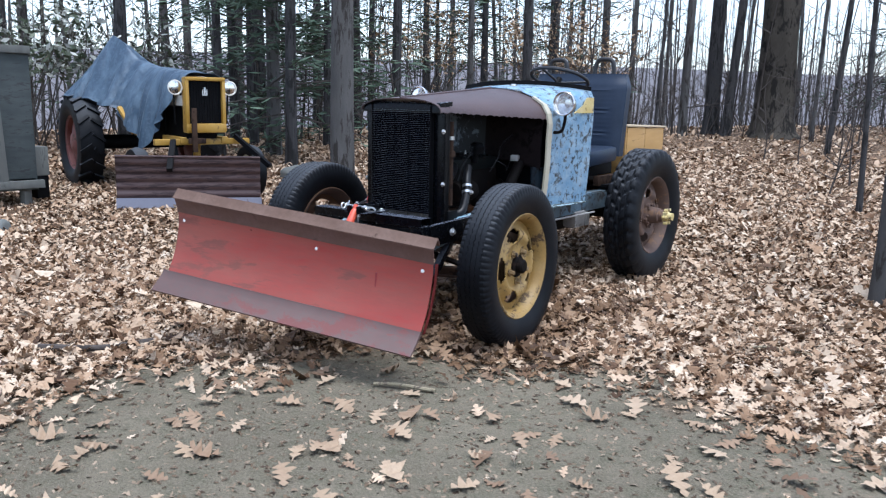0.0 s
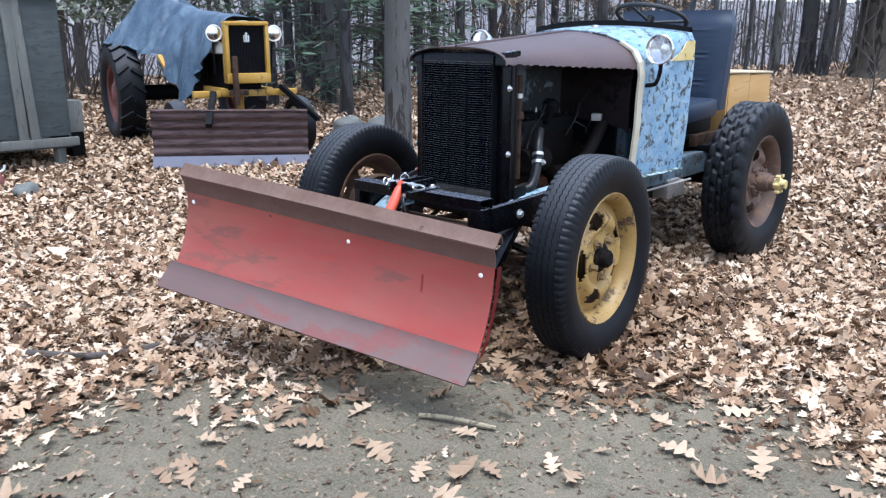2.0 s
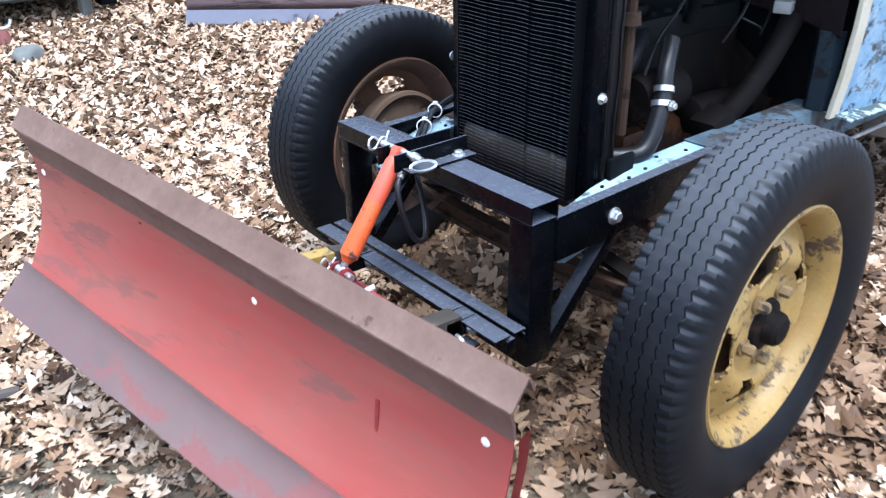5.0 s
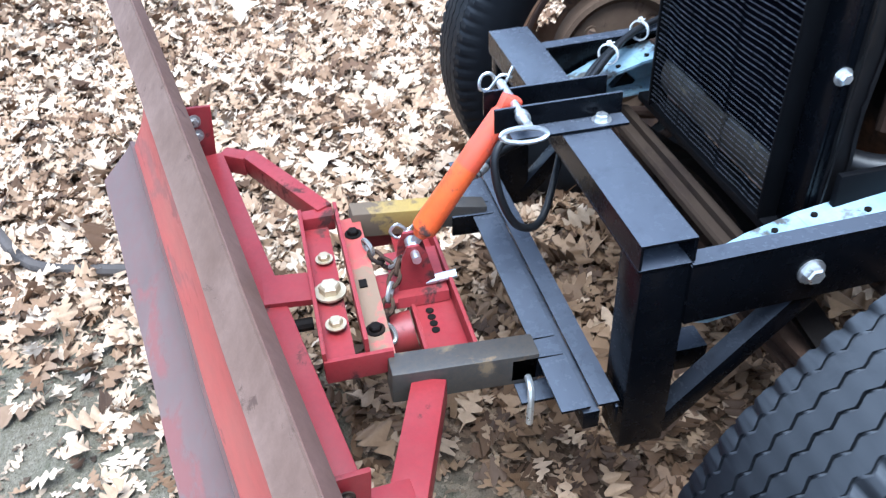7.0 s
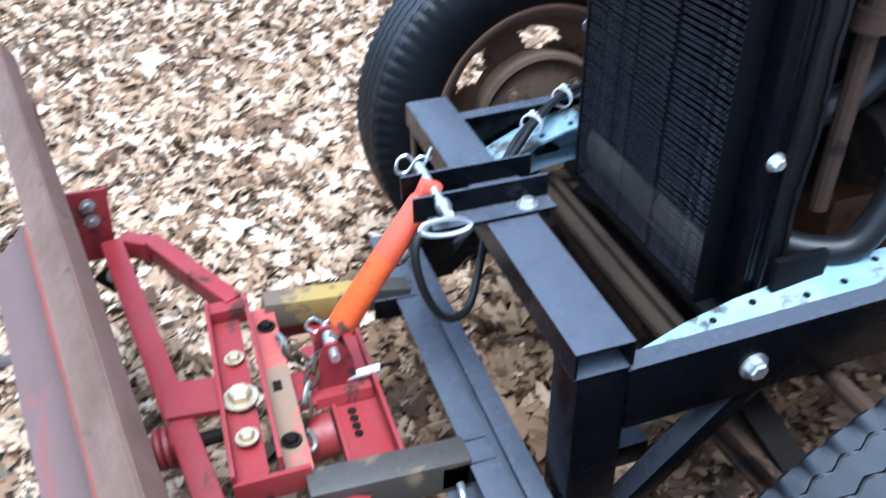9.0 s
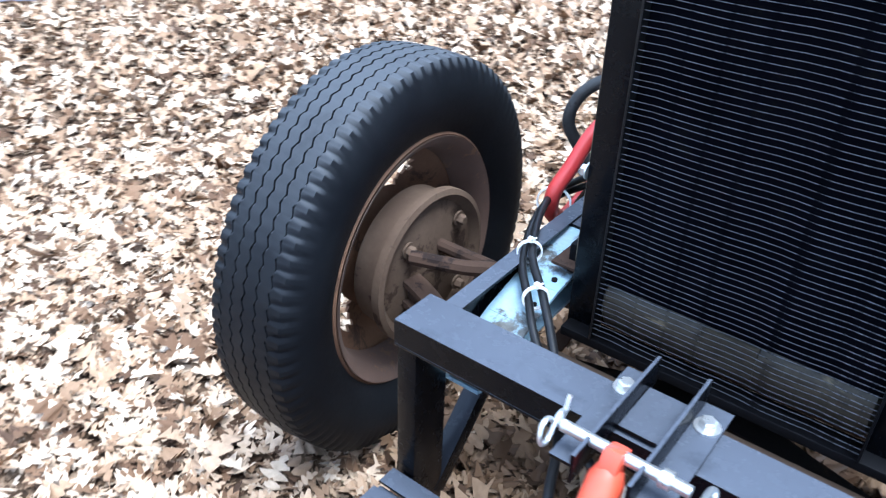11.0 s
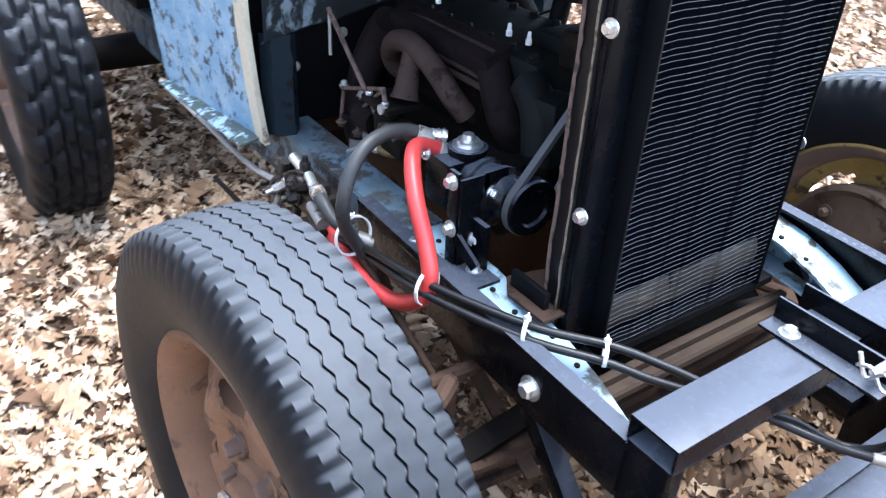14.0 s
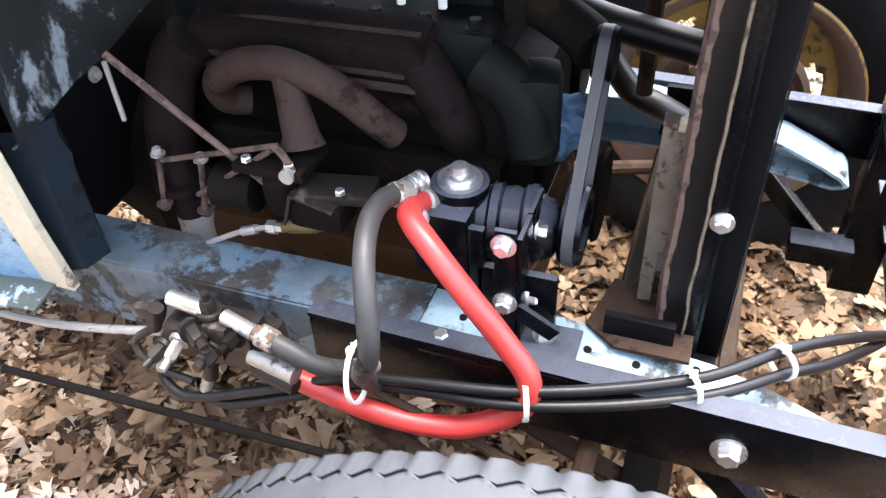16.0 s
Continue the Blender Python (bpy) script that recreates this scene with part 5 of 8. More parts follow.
# the channel behind it, its stepped plate and the cylinder's lug
bm = bmesh.new()
prism(bm, [(-0.190, -0.590), (0.205, -0.590), (0.205, -0.518), (-0.190, -0.518)], 'z', 0.322, 0.330)
bar(bm, (-0.190, -0.520, 0.345), (0.207, -0.516, 0.343), 0.007, 0.048, bevel=0.001)
bar(bm, (-0.190, -0.592, 0.322), (0.207, -0.592, 0.320), 0.007, 0.030, bevel=0.001)
part("rear_channel", bm, REDBRIGHT, plow, "red rear channel with adjusting holes")
for x in (0.070, 0.087, 0.104, 0.121):
    bm = bmesh.new()
    lathe(bm, [(0, 0), (0, 0.0075), (0.0015, 0.0075), (0.0015, 0)], Matrix.Translation((x, -0.566, 0.3302)) @ Matrix.Rotation(radians(-90), 4, 'Y'), 12)
    part("adjusting_hole", bm, IRON, plow)
bm = bmesh.new()
prism(bm, [(-0.075, 0.362), (0.046, 0.350), (0.052, 0.332), (0.046, 0.332), (0.041, 0.343), (-0.075, 0.355)], 'y', -0.622, -0.524)
part("pull_plate", bm, REDBRIGHT, plow, "red stepped plate under the cylinder")
bm = bmesh.new()
prism(bm, [(-0.660, 0.342), (-0.618, 0.342), (-0.618, 0.350), (-0.660, 0.350)], 'x', -0.03, 0.055)
part("tongue", bm, REDBRIGHT, plow)
for dx in (-0.018, 0.024):
    bm = bmesh.new()
    prism(bm, [(-0.612, 0.352), (-0.540, 0.352), (-0.556, 0.425), (-0.570, 0.445), (-0.590, 0.445), (-0.600, 0.425)], 'x', dx - 0.003, dx + 0.003)
    part("cylinder_lug", bm, REDBRIGHT, plow)
bm = bmesh.new()
lathe(bm, [(0, 0.030), (0.05, 0.030), (0.05, 0.038), (0, 0.038)], toward((0.07, -0.645, 0.285), (0, 1, 0.15)), 28, True)
part("pivot_sleeve", bm, SPRINGRED, plow, "dark red pivot sleeve")
bm = bmesh.new()
bar(bm, (-0.183, -0.655, 0.330), (-0.183, -0.500, 0.325), 0.010, 0.050, bevel=0.001)
part("arm_side", bm, REDBRIGHT, plow, "red side plate under the yellow arm")
bm = bmesh.new()
rod(bm, (0.019, -0.561, 0.358), (0.025, -0.505, 0.368), 0.0085)
part("stub_pin", bm, ZINC, plow)
# arms to the tractor
bm = bmesh.new()
bar(bm, (0.232, -0.665, 0.350), (0.232, -0.425, 0.335), 0.05, 0.062, bevel=0.004)
part("arm_tube", bm, ARMBLACK, plow, "black painted arm tube")
bm = bmesh.new()
bar(bm, (-0.178, -0.67, 0.378), (-0.185, -0.49, 0.355), 0.045, 0.055, bevel=0.004)
part("arm_tube", bm, OLDYELLOW, plow, "arm tube in old yellow and brown paint")
bm = bmesh.new()
bar(bm, (-0.180, -0.50, 0.365), (-0.18, -0.40, 0.345), 0.04, 0.05, bevel=0.004)
part("arm_end", bm, ARMBLACK, plow)
for sx in (0.232, -0.18):
    for dx in (-0.022, 0.022):
        bm = bmesh.new()
        bar(bm, (sx + dx, -0.47, 0.338), (sx + dx, -0.385, 0.334), 0.006, 0.045, bevel=0.001)
        part("hitch_lug", bm, BLACK, plow)
    bm = bmesh.new()
    rod(bm, (sx - 0.035, -0.405, 0.325), (sx + 0.045, -0.405, 0.325), 0.008)
    hexbolt(bm, (sx + 0.030, -0.405, 0.338), (1, 0, 0), 0.008, 0.01)
    part("hitch_pin", bm, ZINC, plow)
bm = bmesh.new()
tube(bm, spline([(0.262, -0.445, 0.325), (0.285, -0.447, 0.322), (0.296, -0.45, 0.30), (0.298, -0.452, 0.255)], 4), 0.006, 8)
part("l_pin", bm, ZINC, plow)
bm = bmesh.new()
box(bm, (0.275, -0.435, 0.302), (0.045, 0.06, 0.005))
part("pin_tab", bm, BLACK, plow)
# coil spring on the trip bar
bm = bmesh.new()
pts = []
for k in range(90):
    a = k / 90 * 2 * math.pi * 6
    pts.append(Vector((0.08 + 0.028 * math.sin(a), -0.875 + 0.065 * k / 90, 0.36 + 0.028 * math.cos(a))))
tube(bm, pts, 0.006, 6)
part("trip_spring", bm, SPRINGRED, plow, "dark red coil spring")
bm = bmesh.new()
rod(bm, (0.08, -0.93, 0.36), (0.08, -0.77, 0.36), 0.012)
part("trip_rod", bm, IRON, plow)
# chain
path = spline([(-0.072, -0.656, 0.400), (-0.040, -0.640, 0.385), (-0.012, -0.618, 0.382), (0.000, -0.598, 0.405), (0.004, -0.592, 0.418), (0.014, -0.606, 0.395), (0.035, -0.628, 0.368),
               (0.065, -0.640, 0.348), (0.092, -0.648, 0.335), (0.110, -0.640, 0.310)], 12)
ends = [Vector(path[0])]
for p in path:
    if (Vector(p) - ends[-1]).length >= 0.0245:
        ends.append(Vector(p))
for k, (p, q) in enumerate(zip(ends[:-1], ends[1:])):
    c, d = (p + q) / 2, (q - p).normalized()
    bm = bmesh.new()
    side = d.cross(Vector((0, 0, 1))).normalized()
    side = side if k % 2 else d.cross(side).normalized()
    tube(bm, [c + d * 0.0170 * math.cos(an) + side * 0.0100 * math.sin(an) for an in (2 * math.pi * j / 14 for j in range(14))], 0.0042, 6, True)
    part("chain_link", bm, RUSTBROWN if k % 3 else STEEL, plow, "rusty chain link")

# lift cylinder
cyl = thing("lift_cylinder", (0.02, -0.5, 0.42), "orange hydraulic lift cylinder with zinc pins", "hydraulic cylinder")
TOP, BOT = Vector((0.0, -0.396, 0.683)), Vector((0.003, -0.578, 0.430))
ax = (BOT - TOP).normalized()
bm = bmesh.new()
lathe(bm, [(0.13, 0), (0.13, 0.0215), (0.255, 0.0235), (0.272, 0.023), (0.278, 0.017), (0.288, 0.012), (0.288, 0)], toward(TOP, ax), 24)
part("barrel", bm, ORANGE, cyl)
bm = bmesh.new()
lathe(bm, [(0.016, 0), (0.016, 0.015), (0.03, 0.021), (0.132, 0.0218), (0.132, 0)], toward(TOP, ax), 24)
box(bm, TOP + ax * 0.01, (0.024, 0.034, 0.036), (-26, 0, 0), 0.006)
part("barrel_head", bm, REDSLEEVE, cyl, "scuffed red upper barrel")
bm = bmesh.new()
rod(bm, TOP + ax * 0.28, BOT, 0.009)
part("piston_rod", bm, ZINC, cyl, "bright piston rod")
bm = bmesh.new()
rod(bm, TOP + Vector((-0.068, 0, 0)), TOP + Vector((0.085, 0, 0)), 0.0075, 14)
lathe(bm, [(0, 0), (0, 0.0115), (0.012, 0.0115), (0.012, 0)], toward(TOP + Vector((0.052, 0, 0)), (1, 0, 0)), 16)
part("top_pin", bm, ZINC, cyl, "zinc clevis pin")
bm = bmesh.new()
m = Matrix.Translation(TOP + Vector((0.105, -0.012, -0.004))) @ Euler((radians(66), radians(8), radians(95))).to_matrix().to_4x4()
pts = [m @ Vector((0.039 * math.cos(a), 0.011 * math.sin(a), 0)) for a in (2 * math.pi * k / 22 for k in range(22))]
tube(bm, pts, 0.004, 6, True)
part("lynch_ring", bm, ZINC, cyl, "lynch pin ring")
bm = bmesh.new()
c = TOP + Vector((-0.075, -0.006, 0.004))
tube(bm, spline([c + Vector((0, 0.03, 0.02)), c + Vector((0, 0.012, -0.012)), c + Vector((-0.004, -0.008, 0.010)), c + Vector((-0.004, -0.024, 0.006)), c + Vector((0, -0.028, -0.012)), c + Vector((0, -0.012, -0.016)), c + Vector((0, 0.008, 0.006)), c + Vector((0, 0.028, 0.0))], 5), 0.003, 6)
part("cotter_pin", bm, ZINC, cyl)
bm = bmesh.new()
rod(bm, BOT + Vector((-0.045, 0, 0)), BOT + Vector((0.045, 0, 0)), 0.008)
lathe(bm, [(0, 0.012), (0.03, 0.012)], toward(BOT + Vector((-0.015, 0, 0)), (1, 0, 0)), 14)
c = BOT + Vector((-0.04, 0, 0.004))
tube(bm, spline([c, c + Vector((0, -0.018, 0.018)), c + Vector((0, -0.032, 0.004)), c + Vector((0, -0.016, -0.012)), c + Vector((0, 0.012, 0.012))], 5), 0.003, 6)
part("bottom_pin", bm, ZINC, cyl)
bm = bmesh.new()
lathe(bm, [(0, 0), (0, 0.011), (0.02, 0.011), (0.02, 0.008), (0.045, 0.008), (0.045, 0)], toward(TOP + ax * 0.19 + Vector((-0.02, 0.022, 0.0)), (-0.3, 0.85, 0.2)), 6)
part("port_fitting", bm, STEEL, cyl)

# ---- engine bay ----
engine = new("engine")
engine.parent = tractor
engine.location = Vector((0, 0.5, 0.5)) - tractor.location
tagged(engine, "greasy old four cylinder engine")


def epart(name, build, mat_, label="", sharp=32):
    bm = bmesh.new()
    build(bm)
    return part(name, bm, mat_, engine, label, sharp)


epart("block", lambda bm: (box(bm, (0.0, 0.50, 0.70), (0.22, 0.54, 0.26), (0, 0, 0), 0.02), box(bm, (-0.09, 0.50, 0.66), (0.10, 0.46, 0.12), (0, 0, 0), 0.015)), IRON, "rusty iron engine block")
epart("oil_pan", lambda bm: box(bm, (-0.03, 0.47, 0.53), (0.38, 0.50, 0.18), (0, 0, 0), 0.04), OILRUST, "oily brown oil pan")
epart("cylinder_head", lambda bm: (box(bm, (0.0, 0.525, 0.86), (0.22, 0.47, 0.07), (0, 0, 0), 0.012), box(bm, (0.02, 0.345, 0.905), (0.10, 0.10, 0.04), (0, 0, 0), 0.016),
                                   [hexbolt(bm, (x, 0.32 + 0.068 * k, 0.893), (0, 0, 1), 0.010, 0.012) for k in range(7) for x in (-0.09, 0.08)]), IRONGREEN, "dark green cylinder head")
epart("water_outlet", lambda bm: (tube(bm, spline([(0.09, 0.33, 0.86), (0.13, 0.27, 0.84), (0.16, 0.18, 0.80), (0.15, 0.05, 0.78)], 5), 0.026, 14)), HOSE, "black upper radiator hose")
epart("front_housing", lambda bm: (box(bm, (-0.115, 0.235, 0.80), (0.075, 0.07, 0.13), (0, 0, 12), 0.02), tube(bm, spline([(-0.115, 0.30, 0.86), (-0.13, 0.25, 0.83), (-0.135, 0.23, 0.76)], 4), 0.035, 12)), IRONGREEN)
# perforated bracket and tan foot plate behind the radiator's side
def holed(bm):
    for z0, z1 in ((0.715, 0.752), (0.760, 0.800), (0.808, 0.865)):
        box(bm, (-0.232, 0.042, (z0 + z1) / 2), (0.004, 0.016, z1 - z0))
    box(bm, (-0.232, 0.058, 0.76), (0.004, 0.016, 0.27))
    for z in (0.711, 0.756, 0.804, 0.868):
        box(bm, (-0.232, 0.046, z), (0.004, 0.008, 0.010))


epart("perforated_bracket", holed, TANGRIME, "tan perforated bracket")
epart("foot_plate", lambda bm: prism(bm, [(-0.31, -0.01), (-0.19, -0.01), (-0.19, 0.10), (-0.28, 0.12), (-0.31, 0.08)], 'z', 0.606, 0.611), RUSTBROWN, "grimy foot plate")
# plugs
for y in (0.373, 0.431, 0.669):
    x = -0.062
    epart("spark_plug", lambda bm, x=x, y=y: (lathe(bm, [(0, 0), (0, 0.0062), (0.010, 0.0062), (0.011, 0.0045), (0.024, 0.0032), (0.024, 0)], toward((x, y, 0.903), (0, 0, 1)), 10)), PLASTIC, "white porcelain spark plug")
# exhaust manifold with heat box, intake loop
epart("heat_box", lambda bm: ([box(bm, (-0.122, 0.535, 0.862), (0.07, 0.34, 0.085), (0, -18, 0), 0.015)],
                              ), HEATBOX, "rusty heat box")
for k in range(5):
    epart("heat_box_rib", lambda bm, k=k: bar(bm, (-0.160 + 0.0052 * k, 0.375, 0.835 + 0.016 * k), (-0.160 + 0.0052 * k, 0.695, 0.833 + 0.016 * k), 0.008, 0.007, roll=-15), MANIFOLD)
epart("intake_manifold", lambda bm: (tube(bm, spline([(-0.145, 0.640, 0.775), (-0.165, 0.662, 0.785), (-0.185, 0.655, 0.822), (-0.202, 0.610, 0.860), (-0.212, 0.545, 0.878), (-0.210, 0.495, 0.866), (-0.200, 0.455, 0.836), (-0.186, 0.428, 0.800), (-0.165, 0.412, 0.768)], 6), 0.0215, 18),
                                     tube(bm, [(-0.213, 0.530, 0.868), (-0.226, 0.520, 0.838), (-0.242, 0.506, 0.800), (-0.247, 0.503, 0.785)], [0.019, 0.020, 0.024, 0.030], 16)), MANIFOLD, "rust brown looped intake manifold", 60)
epart("exhaust_branch", lambda bm: (tube(bm, spline([(-0.115, 0.40, 0.872), (-0.132, 0.375, 0.852), (-0.134, 0.350, 0.810), (-0.125, 0.338, 0.770), (-0.10, 0.332, 0.735)], 5), 0.033, 16),), HEATBOX)
epart("exhaust_branch", lambda bm: (tube(bm, spline([(-0.16, 0.70, 0.87), (-0.165, 0.735, 0.83), (-0.185, 0.75, 0.77), (-0.20, 0.755, 0.70)], 5), 0.036, 14)), HEATBOX)
epart("exhaust_pipe", lambda bm: (tube(bm, [(-0.205, 0.738, 0.632), (-0.205, 0.739, 0.62), (-0.205, 0.745, 0.30)], [0.029, 0.031, 0.031], 16),), STEELPALE, "dull pipe")
epart("exhaust_neck", lambda bm: (tube(bm, [(-0.21, 0.755, 0.71), (-0.212, 0.742, 0.66), (-0.213, 0.738, 0.605)], 0.027, 14), lathe(bm, [(0, 0), (0, 0.042), (0.012, 0.042), (0.012, 0)], toward((-0.212, 0.740, 0.655), (0, 0, 1)), 18)), HEATBOX, "dark exhaust neck and flange")
for y, x in ((0.735, -0.252), (0.668, -0.248)):
    epart("clamp_rod", lambda bm, y=y, x=x: (rod(bm, (x, y, 0.735), (x, y + 0.018, 0.640), 0.0045), hexbolt(bm, (x, y + 0.017, 0.645), (0, 0, -1), 0.008, 0.010)), RODRUST, "rusty clamp rod")
    epart("clamp_nut", lambda bm, y=y, x=x: hexbolt(bm, (x, y, 0.733), (0, 0, 1), 0.007, 0.010), STEELPALE)
# carburettor
epart("carburettor", lambda bm: (box(bm, (-0.262, 0.53, 0.772), (0.075, 0.10, 0.014), (0, 0, 0), 0.003), lathe(bm, [(0, 0), (0, 0.028), (0.05, 0.03), (0.06, 0.022), (0.07, 0.022), (0.07, 0)], toward((-0.265, 0.53, 0.70), (0, 0, 1)), 16),
                                 ), IRON, "dark carburettor")
epart("float_bowl", lambda bm: box(bm, (-0.27, 0.475, 0.715), (0.06, 0.08, 0.05), (0, 0, 0), 0.014), IRON)
epart("bowl_cover", lambda bm: box(bm, (-0.268, 0.45, 0.742), (0.05, 0.10, 0.015), (0, 0, 10), 0.004), GREASE)
epart("air_horn", lambda bm: lathe(bm, [(0, 0), (0, 0.03), (0.06, 0.032), (0.06, 0)], toward((-0.262, 0.575, 0.71), (0, 1, 0)), 16), IRON)
epart("choke_lever", lambda bm: (bar(bm, (-0.298, 0.50, 0.748), (-0.302, 0.44, 0.735), 0.016, 0.004), bar(bm, (-0.300, 0.50, 0.748), (-0.302, 0.515, 0.70), 0.012, 0.004)), GREASE)
for p in ((-0.292, 0.50, 0.780), (-0.292, 0.56, 0.780), (-0.29, 0.47, 0.738), (-0.29, 0.435, 0.752)):
    epart("carburettor_bolt", lambda bm, p=p: hexbolt(bm, p, (0, 0, 1), 0.007, 0.008, False), ZINC)
epart("throttle_rod", lambda bm: rod(bm, (-0.285, 0.735, 0.903), (-0.285, 0.495, 0.704), 0.0050), RODRUST, "thin rusty throttle rod")
epart("linkage", lambda bm: (rod(bm, (-0.268, 0.715, 0.738), (-0.285, 0.515, 0.808), 0.0040), rod(bm, (-0.268, 0.672, 0.688), (-0.285, 0.525, 0.800), 0.0040), tube(bm, spline([(-0.285, 0.52, 0.806), (-0.292, 0.505, 0.800), (-0.292, 0.495, 0.775)], 4), 0.005)), RODRUST)
epart("linkage_pin", lambda bm: lathe(bm, [(0, 0), (0, 0.010), (0.012, 0.010), (0.012, 0)], toward((-0.292, 0.50, 0.775), (-1, 0, 0)), 12), STEELPALE)
epart("linkage_rod", lambda bm: rod(bm, (-0.275, 0.75, 0.80), (-0.275, 0.75, 0.885), 0.0035), STEELPALE)
epart("fuel_line", lambda bm: tube(bm, spline([(-0.27, 0.885, 0.568), (-0.28, 0.80, 0.580), (-0.285, 0.715, 0.591), (-0.285, 0.692, 0.596), (-0.285, 0.66, 0.618), (-0.285, 0.60, 0.652), (-0.285, 0.552, 0.671)], 5), 0.0042, 8), STEELPALE, "bent fuel line")
epart("fuel_fitting", lambda bm: (lathe(bm, [(0, 0), (0, 0.010), (0.014, 0.010), (0.014, 0.007), (0.024, 0.007), (0.024, 0)], toward((-0.285, 0.556, 0.670), (0, -1, 0.15)), 6), rod(bm, (-0.285, 0.60, 0.652), (-0.285, 0.575, 0.662), 0.007)), ZINC, "bright hex fitting")
epart("fuel_filter", lambda bm: (lathe(bm, [(0, 0), (0, 0.007), (0.012, 0.010), (0.05, 0.010), (0.06, 0.007), (0.085, 0.008), (0.085, 0)], toward((-0.285, 0.532, 0.676), (0, -1, 0.24)), 14)), BRASS, "dirty brass fuel elbow")
# hydraulic pump, its pulley and belt
epart("pump_body", lambda bm: (box(bm, (-0.262, 0.300, 0.715), (0.095, 0.075, 0.095), (0, 0, 0), 0.014), lathe(bm, [(-0.05, 0), (-0.05, 0.040), (0, 0.046), (0.03, 0.048), (0.034, 0.053), (0.044, 0.053), (0.048, 0.049), (0.07, 0.049), (0.075, 0.054), (0.088, 0.054), (0.094, 0.044), (0.11, 0.036), (0.12, 0.02), (0.125, 0)], toward((-0.250, 0.285, 0.715), (0.12, -1, 0)), 32),
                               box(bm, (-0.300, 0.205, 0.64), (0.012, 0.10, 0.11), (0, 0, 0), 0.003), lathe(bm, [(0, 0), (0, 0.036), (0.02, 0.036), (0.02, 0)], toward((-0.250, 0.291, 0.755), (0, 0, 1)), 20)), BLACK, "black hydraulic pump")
epart("pump_cap", lambda bm: lathe(bm, [(0, 0), (0, 0.028), (0.008, 0.028), (0.009, 0.020), (0.016, 0.020), (0.017, 0.012), (0.026, 0.010), (0.027, 0)], toward((-0.250, 0.291, 0.772), (0, 0, 1)), 20), ZINC, "zinc filler cap")
epart("pump_bracket", lambda bm: (box(bm, (-0.334, 0.210, 0.69), (0.008, 0.026, 0.185), (0, 0, 0), 0.002), bar(bm, (-0.334, 0.200, 0.665), (-0.325, 0.150, 0.625), 0.008, 0.02), box(bm, (-0.335, 0.215, 0.604), (0.085, 0.19, 0.010), (0, 0, 0), 0.002), box(bm, (-0.305, 0.194, 0.690), (0.058, 0.006, 0.165), (0, 0, 0), 0.001), box(bm, (-0.262, 0.194, 0.745), (0.05, 0.006, 0.06), (0, 0, 0), 0.001)), BLACK, "black pump bracket")
for p, d in (((-0.338, 0.211, 0.764), (-1, 0, 0)), ((-0.338, 0.209, 0.676), (-1, 0, 0)), ((-0.316, 0.165, 0.609), (0, 0, 1)), ((-0.36, 0.285, 0.609), (0, 0, 1)), ((-0.300, 0.191, 0.655), (0, -1, 0)), ((-0.268, 0.191, 0.735), (0, -1, 0))):
    epart("pump_bolt", lambda bm, p=p, d=d: hexbolt(bm, p, d, 0.010, 0.012), ZINC)
epart("pulley", lambda bm: (lathe(bm, [(0.0, 0), (0, 0.050), (0.006, 0.052), (0.013, 0.042), (0.020, 0.052), (0.026, 0.050), (0.026, 0.034), (0.021, 0.030), (0.021, 0)], toward((-0.218, 0.166, 0.713), (0, -1, 0)), 32)), BLACK, "black belt pulley")
BA, BB = Vector((-0.218, 0.153, 0.713)), Vector((-0.098, 0.153, 0.885))
dd = (BB - BA).normalized()
nn = Vector((-dd.z, 0, dd.x))
loop = [BA + 0.049 * (-dd * math.cos(a) + nn * math.sin(a)) for a in (math.pi * k / 14 - math.pi / 2 for k in range(15))] + [BB + 0.030 * (dd * math.cos(a) - nn * math.sin(a)) for a in (math.pi * k / 14 - math.pi / 2 for k in range(15))]


def belt(bm):
    sweep(bm, loop, flat(0.009, 0.014), (0, 1, 0), True)


epart("belt", belt, BELT, "grey rubber fan belt")
epart("fan_pulley", lambda bm: lathe(bm, [(0.0, 0), (0, 0.032), (0.006, 0.034), (0.013, 0.027), (0.020, 0.034), (0.026, 0.032), (0.026, 0)], toward(BB + Vector((0, 0.013, 0)), (0, -1, 0)), 32), MATTEBLACK)
epart("water_pump", lambda bm: (tube(bm, spline([(0.0, 0.31, 0.905), (-0.03, 0.25, 0.905), (-0.07, 0.19, 0.895), (-0.095, 0.165, 0.885)], 4), 0.030, 14),
                                 box(bm, (-0.012, 0.285, 0.92), (0.09, 0.05, 0.07), (0, 0, 20), 0.012)), IRON, "black water pump and fan bearing")
epart("fan_blade", lambda bm: sheet(bm, [[(-0.035 + 0.07 * j / 4, 0.225 + 0.012 * math.sin(j), 0.90 + 0.30 * k / 6 - 0.004 * j * j) for j in range(5)] for k in range(7)], 0.003), RUSTBROWN, "rusty fan blade standing upright")
epart("crank_pulley", lambda bm: lathe(bm, [(0.0, 0), (0, 0.07), (0.006, 0.074), (0.015, 0.06), (0.024, 0.074), (0.03, 0.07), (0.03, 0)], toward((0.0, 0.18, 0.60), (0, -1, 0)), 28), IRON)
epart("generator", lambda bm: lathe(bm, [(0, 0), (0, 0.055), (0.01, 0.06), (0.17, 0.06), (0.18, 0.055), (0.18, 0)], toward((0.17, 0.22, 0.72), (0, 1, 0)), 24), IRON, "rusty generator")
